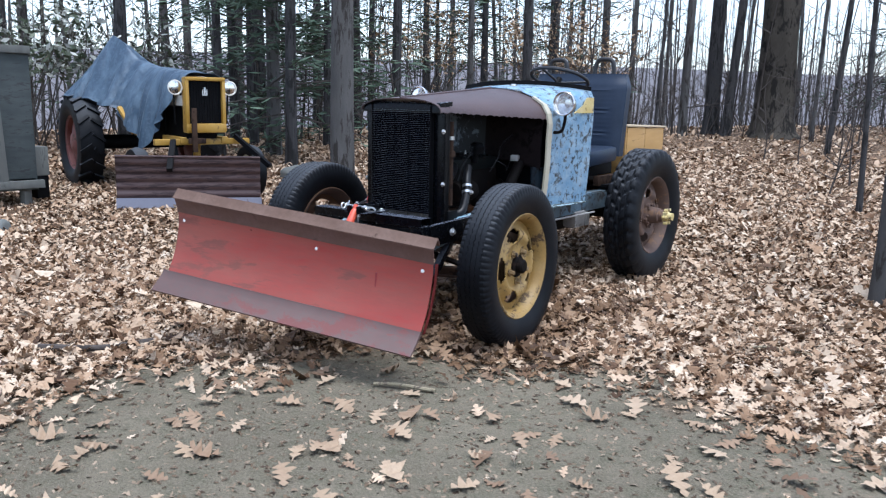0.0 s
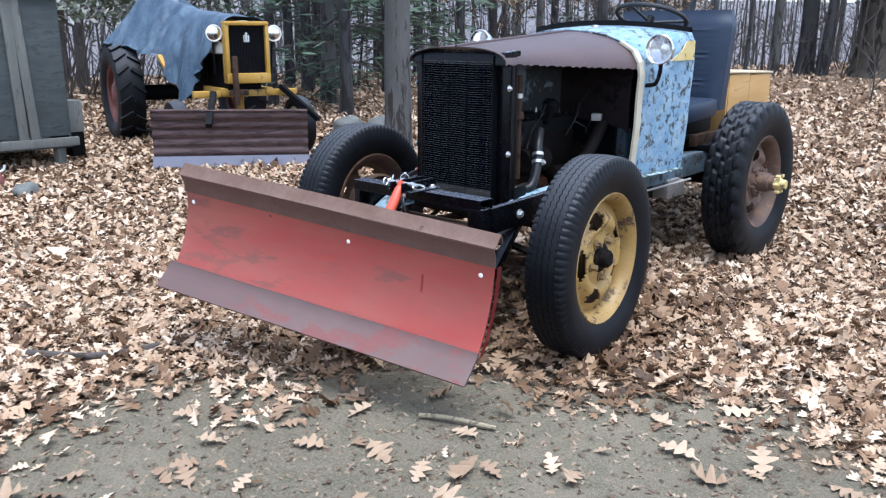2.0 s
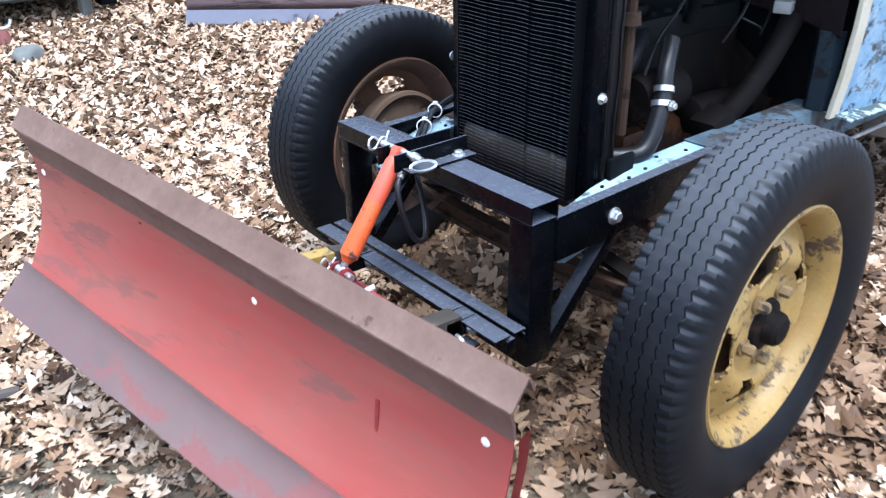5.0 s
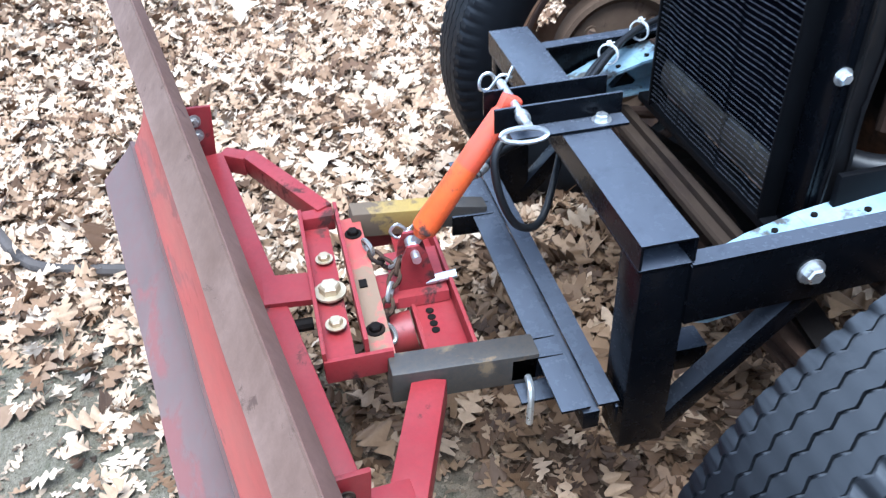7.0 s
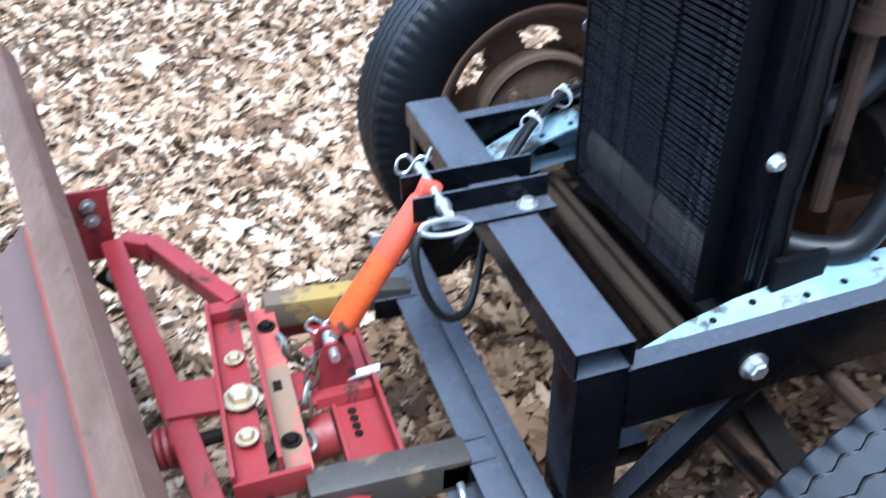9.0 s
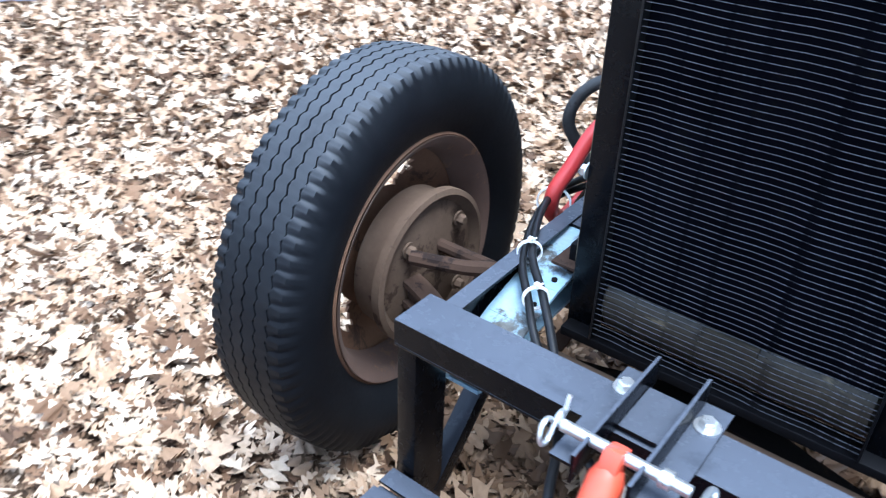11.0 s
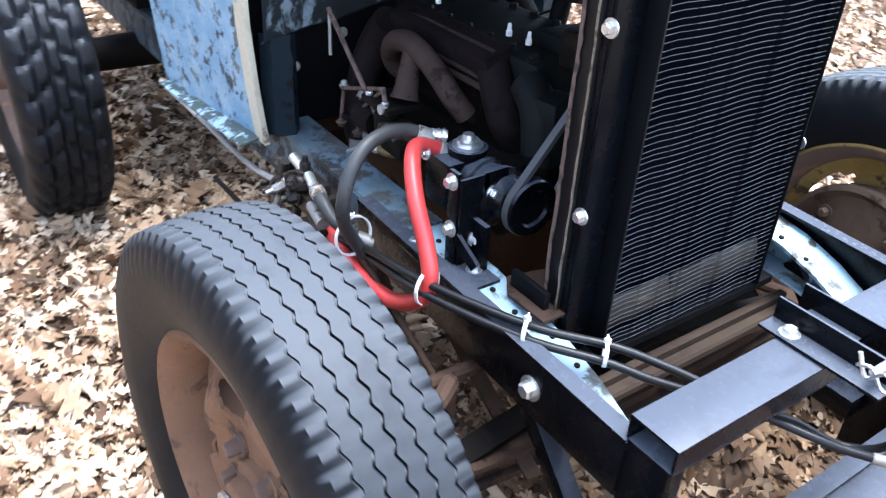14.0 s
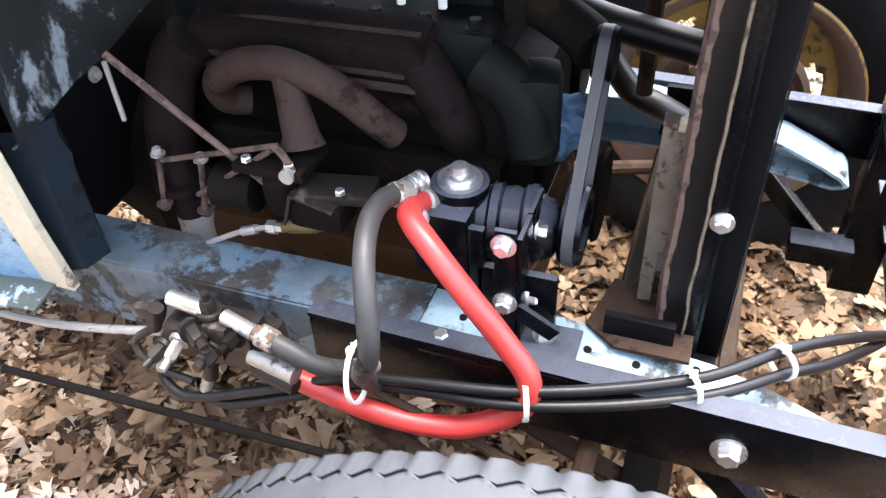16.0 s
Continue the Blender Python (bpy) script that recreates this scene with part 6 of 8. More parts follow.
epart("starter", lambda bm: lathe(bm, [(0, 0), (0, 0.04), (0.12, 0.05), (0.24, 0.05), (0.25, 0.03), (0.25, 0)], toward((0.17, 0.72, 0.62), (0, -1, 0)), 22), IRON)
epart("distributor", lambda bm: (lathe(bm, [(0, 0), (0, 0.02), (0.06, 0.02), (0.065, 0.045), (0.10, 0.045), (0.12, 0.03), (0.12, 0)], toward((0.12, 0.5, 0.87), (0.2, 0, 1)), 20)), MATTEBLACK)
epart("side_hose", lambda bm: tube(bm, spline([(0.20, 0.05, 0.62), (0.25, 0.10, 0.615), (0.275, 0.16, 0.63), (0.262, 0.22, 0.72), (0.235, 0.26, 0.80), (0.20, 0.32, 0.86)], 6), 0.023, 14), HOSE, "black lower radiator hose")
for p in ((0.262, 0.222, 0.722), (0.255, 0.235, 0.755)):
    epart("hose_clamp", lambda bm, p=p: lathe(bm, [(0, 0.023), (0, 0.027), (0.014, 0.027), (0.014, 0.023)], toward(p, (-0.25, 0.3, 0.8)), 16, True), ZINC)
epart("clamp_screw", lambda bm: hexbolt(bm, (0.288, 0.226, 0.73), (1, 0, 0), 0.009, 0.012), ZINC)
epart("steering_box", lambda bm: (tube(bm, spline([(0.235, 0.52, 0.60), (0.25, 0.60, 0.66), (0.26, 0.68, 0.74), (0.255, 0.80, 0.86)], 5), 0.032, 14), box(bm, (0.24, 0.50, 0.60), (0.09, 0.10, 0.10), (20, 0, 0), 0.02)), IRON, "greasy steering column and box")
epart("wire_loom", lambda bm: (tube(bm, spline([(0.20, 0.84, 1.05), (0.19, 0.70, 0.98), (0.22, 0.60, 0.90), (0.20, 0.55, 0.82)], 6), 0.004, 6), tube(bm, spline([(0.12, 0.5, 0.99), (0.16, 0.40, 0.93), (0.16, 0.32, 0.86), (0.18, 0.25, 0.78)], 6), 0.0035, 6), tube(bm, spline([(0.18, 0.85, 0.95), (0.20, 0.74, 0.82), (0.24, 0.66, 0.85), (0.22, 0.6, 0.88)], 6), 0.0035, 6)), HOSE)
epart("vertical_pipe", lambda bm: (rod(bm, (0.215, 0.13, 0.66), (0.215, 0.13, 1.12), 0.014), lathe(bm, [(0, 0.022), (0.0, 0.026), (0.03, 0.022), (0.03, 0.016)], toward((0.215, 0.13, 0.93), (0, 0, 1)), 16, True)), RUSTBROWN, "rusty vertical pipe")
epart("pipe_collar", lambda bm: lathe(bm, [(0, 0.014), (0.0, 0.024), (0.02, 0.017), (0.02, 0.014)], toward((0.215, 0.13, 0.935), (0, 0, 1)), 16, True), ZINC)
epart("pipe_collar", lambda bm: lathe(bm, [(0, 0.014), (0.0, 0.019), (0.02, 0.019), (0.02, 0.014)], toward((0.215, 0.13, 1.02), (0, 0, 1)), 16, True), ZINC)
epart("wire_block", lambda bm: box(bm, (0.225, 0.80, 0.89), (0.05, 0.09, 0.035), (0, 0, 20), 0.005), STEELPALE)
epart("bell_housing", lambda bm: lathe(bm, [(0, 0), (0, 0.12), (0.02, 0.19), (0.06, 0.20), (0.22, 0.14), (0.3, 0.1), (0.3, 0)], toward((0, 0.76, 0.58), (0, 1, 0)), 28), IRON, "bell housing")
for x, z in ((-0.33, 1.02), (-0.22, 1.05), (-0.30, 0.74), (-0.18, 0.80)):
    epart("firewall_bolt", lambda bm, x=x, z=z: hexbolt(bm, (x, 0.872, z), (0, -1, 0), 0.008, 0.008), STEELPALE)
rag_bm = bmesh.new()
bmesh.ops.create_icosphere(rag_bm, subdivisions=4, radius=0.055)
for v in rag_bm.verts:
    k = 1 + 0.55 * noise.noise(v.co * 38) + 0.3 * noise.noise(v.co * 75)
    v.co = Vector((v.co.x * k * 0.8, v.co.y * k, v.co.z * k * 0.75)) + Vector((-0.035, 0.235, 0.735))
solo("shop_rag", rag_bm, RAG, "crumpled blue shop rag stuffed beside the belt", "rag", sharp=60)

epart("inlet_fitting", lambda bm: (rod(bm, (-0.268, 0.33, 0.783), (-0.305, 0.350, 0.788), 0.010), [lathe(bm, [(0, 0.010), (0, 0.0135), (0.005, 0.0135), (0.005, 0.010)], toward((-0.270 - 0.009 * k, 0.331 + 0.005 * k, 0.783), (-0.87, 0.48, 0)), 12, True) for k in range(4)], hexbolt(bm, (-0.318, 0.318, 0.765), (-1, 0, 0.3), 0.008, 0.01)), ZINC, "zinc hose barb")
epart("pump_lug", lambda bm: box(bm, (-0.30, 0.255, 0.70), (0.012, 0.02, 0.10), (0, 0, 0), 0.003), BLACK)

# hydraulic valve, hoses and zip ties along the rail
valve = thing("hydraulic_valve", (-0.42, 0.56, 0.55), "greasy hydraulic control valve with bright fittings", "valve")
bm = bmesh.new()
box(bm, (-0.425, 0.555, 0.60), (0.06, 0.15, 0.05), (0, 0, 0), 0.008)
box(bm, (-0.435, 0.53, 0.63), (0.045, 0.07, 0.035), (0, 0, 0), 0.008)
box(bm, (-0.40, 0.60, 0.575), (0.05, 0.05, 0.04), (0, 0, 15), 0.006)
part("valve_body", bm, GREASE, valve)
for p, q, r in (((-0.43, 0.62, 0.655), (-0.435, 0.565, 0.652), 0.011), ((-0.44, 0.535, 0.655), (-0.452, 0.488, 0.652), 0.010), ((-0.452, 0.50, 0.61), (-0.462, 0.435, 0.605), 0.013), ((-0.452, 0.50, 0.585), (-0.462, 0.44, 0.58), 0.011),
                ((-0.445, 0.625, 0.60), (-0.455, 0.64, 0.575), 0.012), ((-0.45, 0.57, 0.575), (-0.455, 0.575, 0.545), 0.010), ((-0.44, 0.64, 0.64), (-0.44, 0.655, 0.60), 0.010)):
    bm = bmesh.new()
    rod(bm, p, q, r, 12)
    part("fitting", bm, ZINC if p[2] > 0.65 else (STEEL if r == 0.013 else GREASE), valve)

for p, d, r, h, mt in (((-0.448, 0.585, 0.628), (-0.6, -0.8, 0.1), 0.012, 0.03, GREASE), ((-0.452, 0.515, 0.640), (-1, 0, 0.2), 0.010, 0.022, IRON), ((-0.456, 0.555, 0.605), (-1, 0.1, 0), 0.013, 0.020, GREASE),
                    ((-0.456, 0.60, 0.612), (-1, 0, -0.2), 0.009, 0.028, STEEL), ((-0.43, 0.645, 0.62), (-0.2, 1, 0.1), 0.012, 0.030, GREASE), ((-0.44, 0.50, 0.600), (-0.3, -1, 0), 0.014, 0.026, GREASE),
                    ((-0.435, 0.56, 0.650), (0, 0, 1), 0.011, 0.020, GREASE), ((-0.455, 0.63, 0.590), (-1, 0.2, -0.1), 0.010, 0.024, GREASE)):
    bm = bmesh.new()
    hexbolt(bm, p, d, r, h)
    lathe(bm, [(h, 0), (h, r * 0.55), (h * 1.7, r * 0.55), (h * 1.7, 0)], toward(p, d), 10)
    part("plug_fitting", bm, mt, valve)
bm = bmesh.new()
tube(bm, spline([(-0.44, 0.655, 0.60), (-0.452, 0.685, 0.575), (-0.46, 0.66, 0.545), (-0.462, 0.60, 0.535)], 5), 0.006, 8)
part("bent_pipe", bm, GREASE, valve)


def hose(name, pts, r, mat_, label, n=8, group="hydraulic hoses", ends=2):
    line = spline(pts, n)
    h = thing(name, line[len(line) // 2], label, "hose", group)
    bm = bmesh.new()
    tube(bm, line, r, 12)
    part("rubber_tube", bm, mat_, h, "", 60)
    for p, q in ((line[0], line[2]), (line[-1], line[-3]))[:ends]:
        bm = bmesh.new()
        d = (q - p).normalized()
        lathe(bm, [(-0.008, 0), (-0.008, r * 0.8), (0.0, r * 0.8), (0.0, r * 1.22), (0.022, r * 1.22), (0.024, r * 1.02), (0.024, 0)], toward(p, d), 14)
        part("end_fitting", bm, STEEL, h, "crimped steel end fitting")
    return h


hose("red_hose", [(-0.270, 0.318, 0.752), (-0.300, 0.328, 0.768), (-0.338, 0.322, 0.780), (-0.368, 0.286, 0.766), (-0.390, 0.238, 0.727), (-0.400, 0.192, 0.676), (-0.411, 0.160, 0.634), (-0.418, 0.170, 0.585), (-0.430, 0.24, 0.540), (-0.440, 0.33, 0.540), (-0.442, 0.42, 0.562), (-0.438, 0.49, 0.58)], 0.0148, REDHOSE, "bright red rubber hose from pump to valve")
hose("suction_hose", [(-0.300, 0.340, 0.784), (-0.335, 0.352, 0.798), (-0.381, 0.350, 0.804), (-0.428, 0.338, 0.794), (-0.462, 0.325, 0.766), (-0.480, 0.318, 0.728), (-0.482, 0.322, 0.692), (-0.468, 0.340, 0.650), (-0.446, 0.352, 0.612), (-0.425, 0.350, 0.575)], 0.0125, GREYHOSE, "grey rubber hose bending down to the rail", ends=1)
hose("return_hose", [(-0.452, 0.48, 0.652), (-0.458, 0.44, 0.645), (-0.455, 0.405, 0.625), (-0.43, 0.375, 0.60), (-0.41, 0.36, 0.59)], 0.012, GREYHOSE, "grey hose with a zinc end")
hose("hydraulic_hose", [(-0.455, 0.642, 0.565), (-0.465, 0.645, 0.53), (-0.472, 0.60, 0.515), (-0.455, 0.48, 0.555), (-0.43, 0.36, 0.590), (-0.418, 0.16, 0.622), (-0.345, -0.015, 0.622), (-0.265, -0.11, 0.615), (-0.215, -0.165, 0.598), (-0.165, -0.225, 0.575), (-0.115, -0.30, 0.550), (-0.075, -0.39, 0.545), tuple(TOP + ax * 0.19 + Vector((-0.03, 0.06, 0.008)))], 0.0070, HOSE, "black hydraulic hose tied along the rail")
hose("hydraulic_hose", [(-0.455, 0.578, 0.545), (-0.463, 0.582, 0.52), (-0.466, 0.55, 0.512), (-0.45, 0.46, 0.54), (-0.425, 0.36, 0.572), (-0.425, 0.16, 0.605), (-0.358, -0.02, 0.606), (-0.282, -0.12, 0.598), (-0.232, -0.175, 0.58), (-0.15, -0.24, 0.552), (-0.04, -0.30, 0.505), (0.03, -0.35, 0.458), (0.058, -0.40, 0.475), (0.06, -0.432, 0.54), (0.045, -0.438, 0.61), tuple(TOP + ax * 0.05 + Vector((0.02, 0.02, 0)))], 0.0070, HOSE, "black hydraulic hose tied along the rail")
for p, r, d in (((-0.412, 0.165, 0.61), 0.030, (0.35, -0.94, 0)), ((-0.440, 0.362, 0.612), 0.036, (0.1, -1, 0.1)), ((-0.350, -0.015, 0.614), 0.019, (0.6, -0.8, 0)), ((-0.275, -0.113, 0.607), 0.019, (0.7, -0.7, 0))):
    bm = bmesh.new()
    m = toward(p, d)
    lathe(bm, [(-0.003, r), (-0.003, r + 0.003), (0.003, r + 0.003), (0.003, r)], m, 20, True)
    box(bm, m @ Vector((0, 0, r + 0.004)), (0.008, 0.008, 0.008))
    tube(bm, [m @ Vector((0, 0, r)), m @ Vector((0, 0.010, r + 0.008))], 0.0016, 6)
    solo("zip_tie", bm, PLASTIC, "white nylon zip tie round the hoses", "zip tie", "zip ties on the hoses")
bm = bmesh.new()
bar(bm, (-0.33, -0.06, 0.32), (-0.30, 0.36, 0.50), 0.03, 0.006)
solo_brace = part("under_brace", bm, RUSTBROWN, tractor)
bm = bmesh.new()
rod(bm, (-0.50, 0.9, 0.50), (-0.46, 0.0, 0.46), 0.006)
part("brake_cable", bm, IRON, tractor)

# ---- second tractor: small yellow one under a blue tarp, with its own blade ----
CUB_Z = ground_z(-3.9, 1.6)
cub = thing("small_tractor", (-4.48, 1.81, CUB_Z), "small yellow tractor with a white nose under a blue tarp", "tractor")
CM = Matrix.Translation((-3.872, 1.642, CUB_Z)) @ Matrix.Rotation(radians(74), 4, 'Z') @ Matrix.Scale(1.06, 4)


def cpart(name, bm, mat_, parent=None, label="", sharp=32):
    bmesh.ops.transform(bm, matrix=CM, verts=bm.verts)
    return part(name, bm, mat_, parent or cub, label, sharp)


grille = new("grille")
grille.parent = cub
grille.location = CM @ Vector((0, 0, 0.9)) - cub.location
bm = bmesh.new()
for x in (-0.175, 0.175):
    box(bm, (x, 0.03, 0.93), (0.035, 0.10, 0.50), (0, 0, 0), 0.012)
box(bm, (0, 0.03, 0.715), (0.385, 0.11, 0.085), (0, 0, 0), 0.015)
box(bm, (0, 0.03, 1.165), (0.385, 0.11, 0.035), (0, 0, 0), 0.015)
cpart("grille_frame", bm, CUBYELLOW, grille, "yellow grille surround")
bm = bmesh.new()
box(bm, (0, 0.035, 0.955), (0.32, 0.03, 0.40))
cpart("grille_mesh", bm, MATTEBLACK, grille, "black grille screen")
for k in range(13):
    bm = bmesh.new()
    box(bm, (-0.15 + 0.025 * k, 0.017, 0.955), (0.004, 0.006, 0.40))
    cpart("grille_bar", bm, MATTEBLACK, grille)
bm = bmesh.new()
box(bm, (0, 0.012, 1.02), (0.05, 0.006, 0.012))
box(bm, (0, 0.012, 1.055), (0.018, 0.006, 0.07))
box(bm, (-0.02, 0.012, 1.045), (0.010, 0.006, 0.05))
box(bm, (0.02, 0.012, 1.045), (0.010, 0.006, 0.05))
cpart("badge", bm, ZINC, grille, "plain silver badge")
bm = bmesh.new()
rows = []
for k in range(8):
    y = 0.07 + 0.9 * k / 7
    rows.append([(0.19 * math.cos(a) * (1.0 if abs(math.cos(a)) < 0.8 else 1.0), y, 0.92 + max(0.0, 0.27 * math.sin(a) ** 0.6)) for a in (math.pi * j / 14 for j in range(15))])
sheet(bm, rows, 0.004)
cpart("hood", bm, CUBWHITE, None, "white sided engine hood", 50)
bm = bmesh.new()
box(bm, (0, 0.40, 0.74), (0.30, 0.60, 0.34), (0, 0, 0), 0.03)
box(bm, (0, 1.1, 0.70), (0.34, 0.9, 0.34), (0, 0, 0), 0.04)
cpart("engine_body", bm, MATTEBLACK)
bm = bmesh.new()
box(bm, (0, 0.10, 0.585), (0.92, 0.06, 0.055), (0, 0, 0), 0.008)
box(bm, (-0.20, 0.3, 0.60), (0.06, 0.5, 0.06), (0, 0, 0), 0.006)
box(bm, (0.20, 0.3, 0.60), (0.06, 0.5, 0.06), (0, 0, 0), 0.006)
cpart("front_bolster", bm, CUBYELLOW, None, "yellow front crossbar")
bm = bmesh.new()
box(bm, (-0.14, -0.07, 0.70), (0.045, 0.03, 0.40), (0, 0, 0), 0.004)
box(bm, (-0.11, -0.05, 0.60), (0.16, 0.03, 0.05), (0, 0, 0), 0.004)
cpart("lift_post", bm, RUSTBROWN, None, "rusty lift post")
for sx in (-1, 1):
    lampc = new("headlamp")
    lampc.parent = cub
    c = Vector((sx * 0.262, 0.06, 1.085))
    lampc.location = CM @ c - cub.location
    bm = bmesh.new()
    lathe(bm, [(-0.07, 0), (-0.06, 0.035), (-0.01, 0.065), (0.012, 0.070), (0.014, 0.06), (0.005, 0.058)], toward(c, (0, -1, 0)), 28)
    cpart("shell", bm, CUBWHITE, lampc)
    bm = bmesh.new()
    lathe(bm, [(0.006, 0.060), (0.012, 0.03), (0.014, 0)], toward(c, (0, -1, 0)), 24)
    cpart("lens", bm, CHROME, lampc, "silvery lamp glass")
    bm = bmesh.new()
    rod(bm, (sx * 0.262, 0.10, 1.08), (sx * 0.18, 0.12, 1.02), 0.012)
    rod(bm, (sx * 0.262, 0.10, 1.08), (sx * 0.25, 0.12, 0.75), 0.008)
    cpart("bracket", bm, MATTEBLACK, lampc)


def farm_wheel(at, R, r, w, lug, mat_, name, label):
    wh = new("wheel")
    wh.parent = cub
    wh.location = CM @ Vector(at) - cub.location
    tagged(wh, label)
    M2 = CM @ Matrix.Translation(at)

    def wpart(nm, bm, mm):
        bmesh.ops.transform(bm, matrix=M2, verts=bm.verts)
        return part(nm, bm, mm, wh, "", 40)
    bm = bmesh.new()
    lathe(bm, [(-w * 0.35, r), (-w * 0.48, r + 0.05), (-w * 0.5, R - 0.08), (-w * 0.45, R - 0.02), (0, R), (w * 0.45, R - 0.02), (w * 0.5, R - 0.08), (w * 0.48, r + 0.05), (w * 0.35, r)], None, 48)
    wpart("tyre", bm, RUBBER)
    if lug:
        for k in range(20):
            for s in (1, -1):
                a = 2 * math.pi * (k + (0.25 if s > 0 else 0)) / 20
                bm = bmesh.new()
                p = Vector((s * 0.01, (R + 0.006) * math.cos(a), (R + 0.006) * math.sin(a)))
                a2 = a + 0.16
                q = Vector((s * w * 0.47, (R - 0.012) * math.cos(a2), (R - 0.012) * math.sin(a2)))
                bar(bm, p, q, 0.03, 0.035, up=(0, math.cos(a), math.sin(a)))
                wpart("lug", bm, RUBBER)
    bm = bmesh.new()
    lathe(bm, [(-w * 0.36, r + 0.012), (-w * 0.30, r - 0.02), (-0.03, r - 0.03), (-0.05, r * 0.5), (-0.09, r * 0.3), (-0.10, 0)], None, 36)
    lathe(bm, [(w * 0.36, r + 0.012), (w * 0.30, r - 0.02), (0.03, r - 0.03), (0.02, 0)], None, 36)
    wpart("rim", bm, mat_)


farm_wheel((-0.62, 2.02, 0.485), 0.49, 0.29, 0.26, True, RIMRED, "rear", "rear wheel with lugged tyre and dull red rim")
farm_wheel((0.62, 2.02, 0.485), 0.49, 0.29, 0.26, True, RIMRED, "rear", "rear wheel with lugged tyre and dull red rim")
farm_wheel((-0.56, 0.28, 0.265), 0.27, 0.17, 0.13, False, CREAM, "front", "front wheel with pale rim")
farm_wheel((0.56, 0.28, 0.265), 0.27, 0.17, 0.13, False, CREAM, "front", "front wheel with pale rim")
bm = bmesh.new()
rod(bm, (-0.56, 0.28, 0.30), (0.56, 0.28, 0.30), 0.03)
rod(bm, (0, 0.28, 0.30), (0, 0.25, 0.6), 0.035)
cpart("front_axle", bm, CUBYELLOW)
bm = bmesh.new()
lathe(bm, [(-0.5, 0), (-0.5, 0.08), (0.5, 0.08), (0.5, 0)], Matrix.Translation((0, 2.02, 0.485)), 18)
cpart("rear_axle", bm, MATTEBLACK)
bm = bmesh.new()
bar(bm, (-0.42, 1.25, 0.88), (-0.34, 1.05, 0.62), 0.05, 0.03, bevel=0.004)
bar(bm, (-0.34, 1.05, 0.62), (-0.22, 1.0, 0.60), 0.05, 0.03, bevel=0.004)
bar(bm, (-0.36, 1.08, 0.78), (-0.20, 1.0, 0.80), 0.02, 0.02)
cpart("side_lever", bm, CUBYELLOW)
for p, q in (((0.30, 0.05, 0.64), (0.52, -0.25, 0.36)), ((-0.30, 0.05, 0.60), (-0.45, -0.25, 0.36))):
    bm = bmesh.new()
    bar(bm, p, q, 0.05, 0.04)
    cpart("blade_arm", bm, MATTEBLACK)
bm = bmesh.new()
rod(bm, (-0.05, 1.02, 0.92), (-0.08, 1.26, 1.04), 0.02)
tube(bm, [Vector((-0.08 + 0.19 * math.cos(a), 1.28 + 0.10 * math.sin(a), 1.04 + 0.12 * math.sin(a))) for a in (2 * math.pi * k / 24 for k in range(24))], 0.012, 6, True)
cpart("steering_wheel", bm, MATTEBLACK)
bm = bmesh.new()
box(bm, (-0.08, 1.9, 0.92), (0.42, 0.36, 0.08), (0, 0, 0), 0.03)
box(bm, (-0.08, 2.08, 1.20), (0.36, 0.08, 0.52), (0, 0, 0), 0.03)
cpart("seat", bm, MATTEBLACK)

# its blade, angled
BM = Matrix.Translation((-3.764, 1.347, CUB_Z)) @ Matrix.Rotation(radians(54.9), 4, 'Z')
blade = new("dozer_blade")
blade.parent = cub
blade.location = Vector((-3.764, 1.347, CUB_Z)) - cub.location
tagged(blade, "rusty corrugated front blade")
bm = bmesh.new()
rows = []
for i in range(31):
    x = -0.665 + 1.33 * i / 30
    row = []
    for k in range(25):
        z = 0.10 + 0.40 * k / 24
        row.append(BM @ Vector((x, 0.055 * math.cos((z - 0.25) * 5) - 0.05 + 0.007 * math.sin(z * 82) + 0.004 * noise.noise(Vector((x * 4, z * 8, 3))), z - 0.016 * x)))
    rows.append(row)
sheet(bm, rows, 0.006)
part("blade_face", bm, BLADERUST, blade, "", 60)
bm = bmesh.new()
sheet(bm, [[BM @ Vector((-0.67 + 1.34 * i / 12, -0.045 - 0.02 * k, 0.105 - 0.095 * k - 0.016 * (-0.67 + 1.34 * i / 12))) for k in (0, 1)] for i in range(13)], 0.008)
part("blade_edge", bm, BLADEEDGE, blade, "worn bluish steel edge")
bm = bmesh.new()
sheet(bm, [[BM @ Vector((-0.668 + 1.336 * i / 10, -0.03 + 0.05 * k, 0.502 + 0.004 * k - 0.016 * (-0.668 + 1.336 * i / 10))) for k in (0, 1)] for i in range(11)], 0.006)
part("blade_top", bm, BLADERUST, blade)

# tarp: a tall tent over the seat, running low along the hood to the nose
TARP_Y = [2.62, 2.50, 2.30, 2.12, 1.95, 1.75, 1.50, 1.25, 0.95, 0.70, 0.50, 0.25, 0.06]
RIDGE_Z = [0.86, 1.05, 1.36, 1.57, 1.63, 1.56, 1.37, 1.30, 1.28, 1.26, 1.25, 1.235, 1.225]
RIDGE_X = [-0.12, -0.16, -0.22, -0.24, -0.24, -0.20, -0.12, -0.04, 0, 0, 0, 0, 0]
NEAR_X = [-0.50, -0.58, -0.66, -0.66, -0.62, -0.54, -0.43, -0.37, -0.34, -0.31, -0.26, -0.22, -0.205]
NEAR_Z = [0.88, 0.92, 0.95, 0.95, 0.94, 0.93, 0.90, 0.80, 0.60, 0.50, 0.66, 0.95, 1.12]
FAR_X = [0.40, 0.50, 0.60, 0.62, 0.60, 0.52, 0.42, 0.34, 0.27, 0.24, 0.22, 0.21, 0.205]
FAR_Z = [0.85, 0.88, 0.92, 0.94, 0.95, 0.95, 0.96, 0.98, 1.0, 1.02, 1.05, 1.08, 1.13]
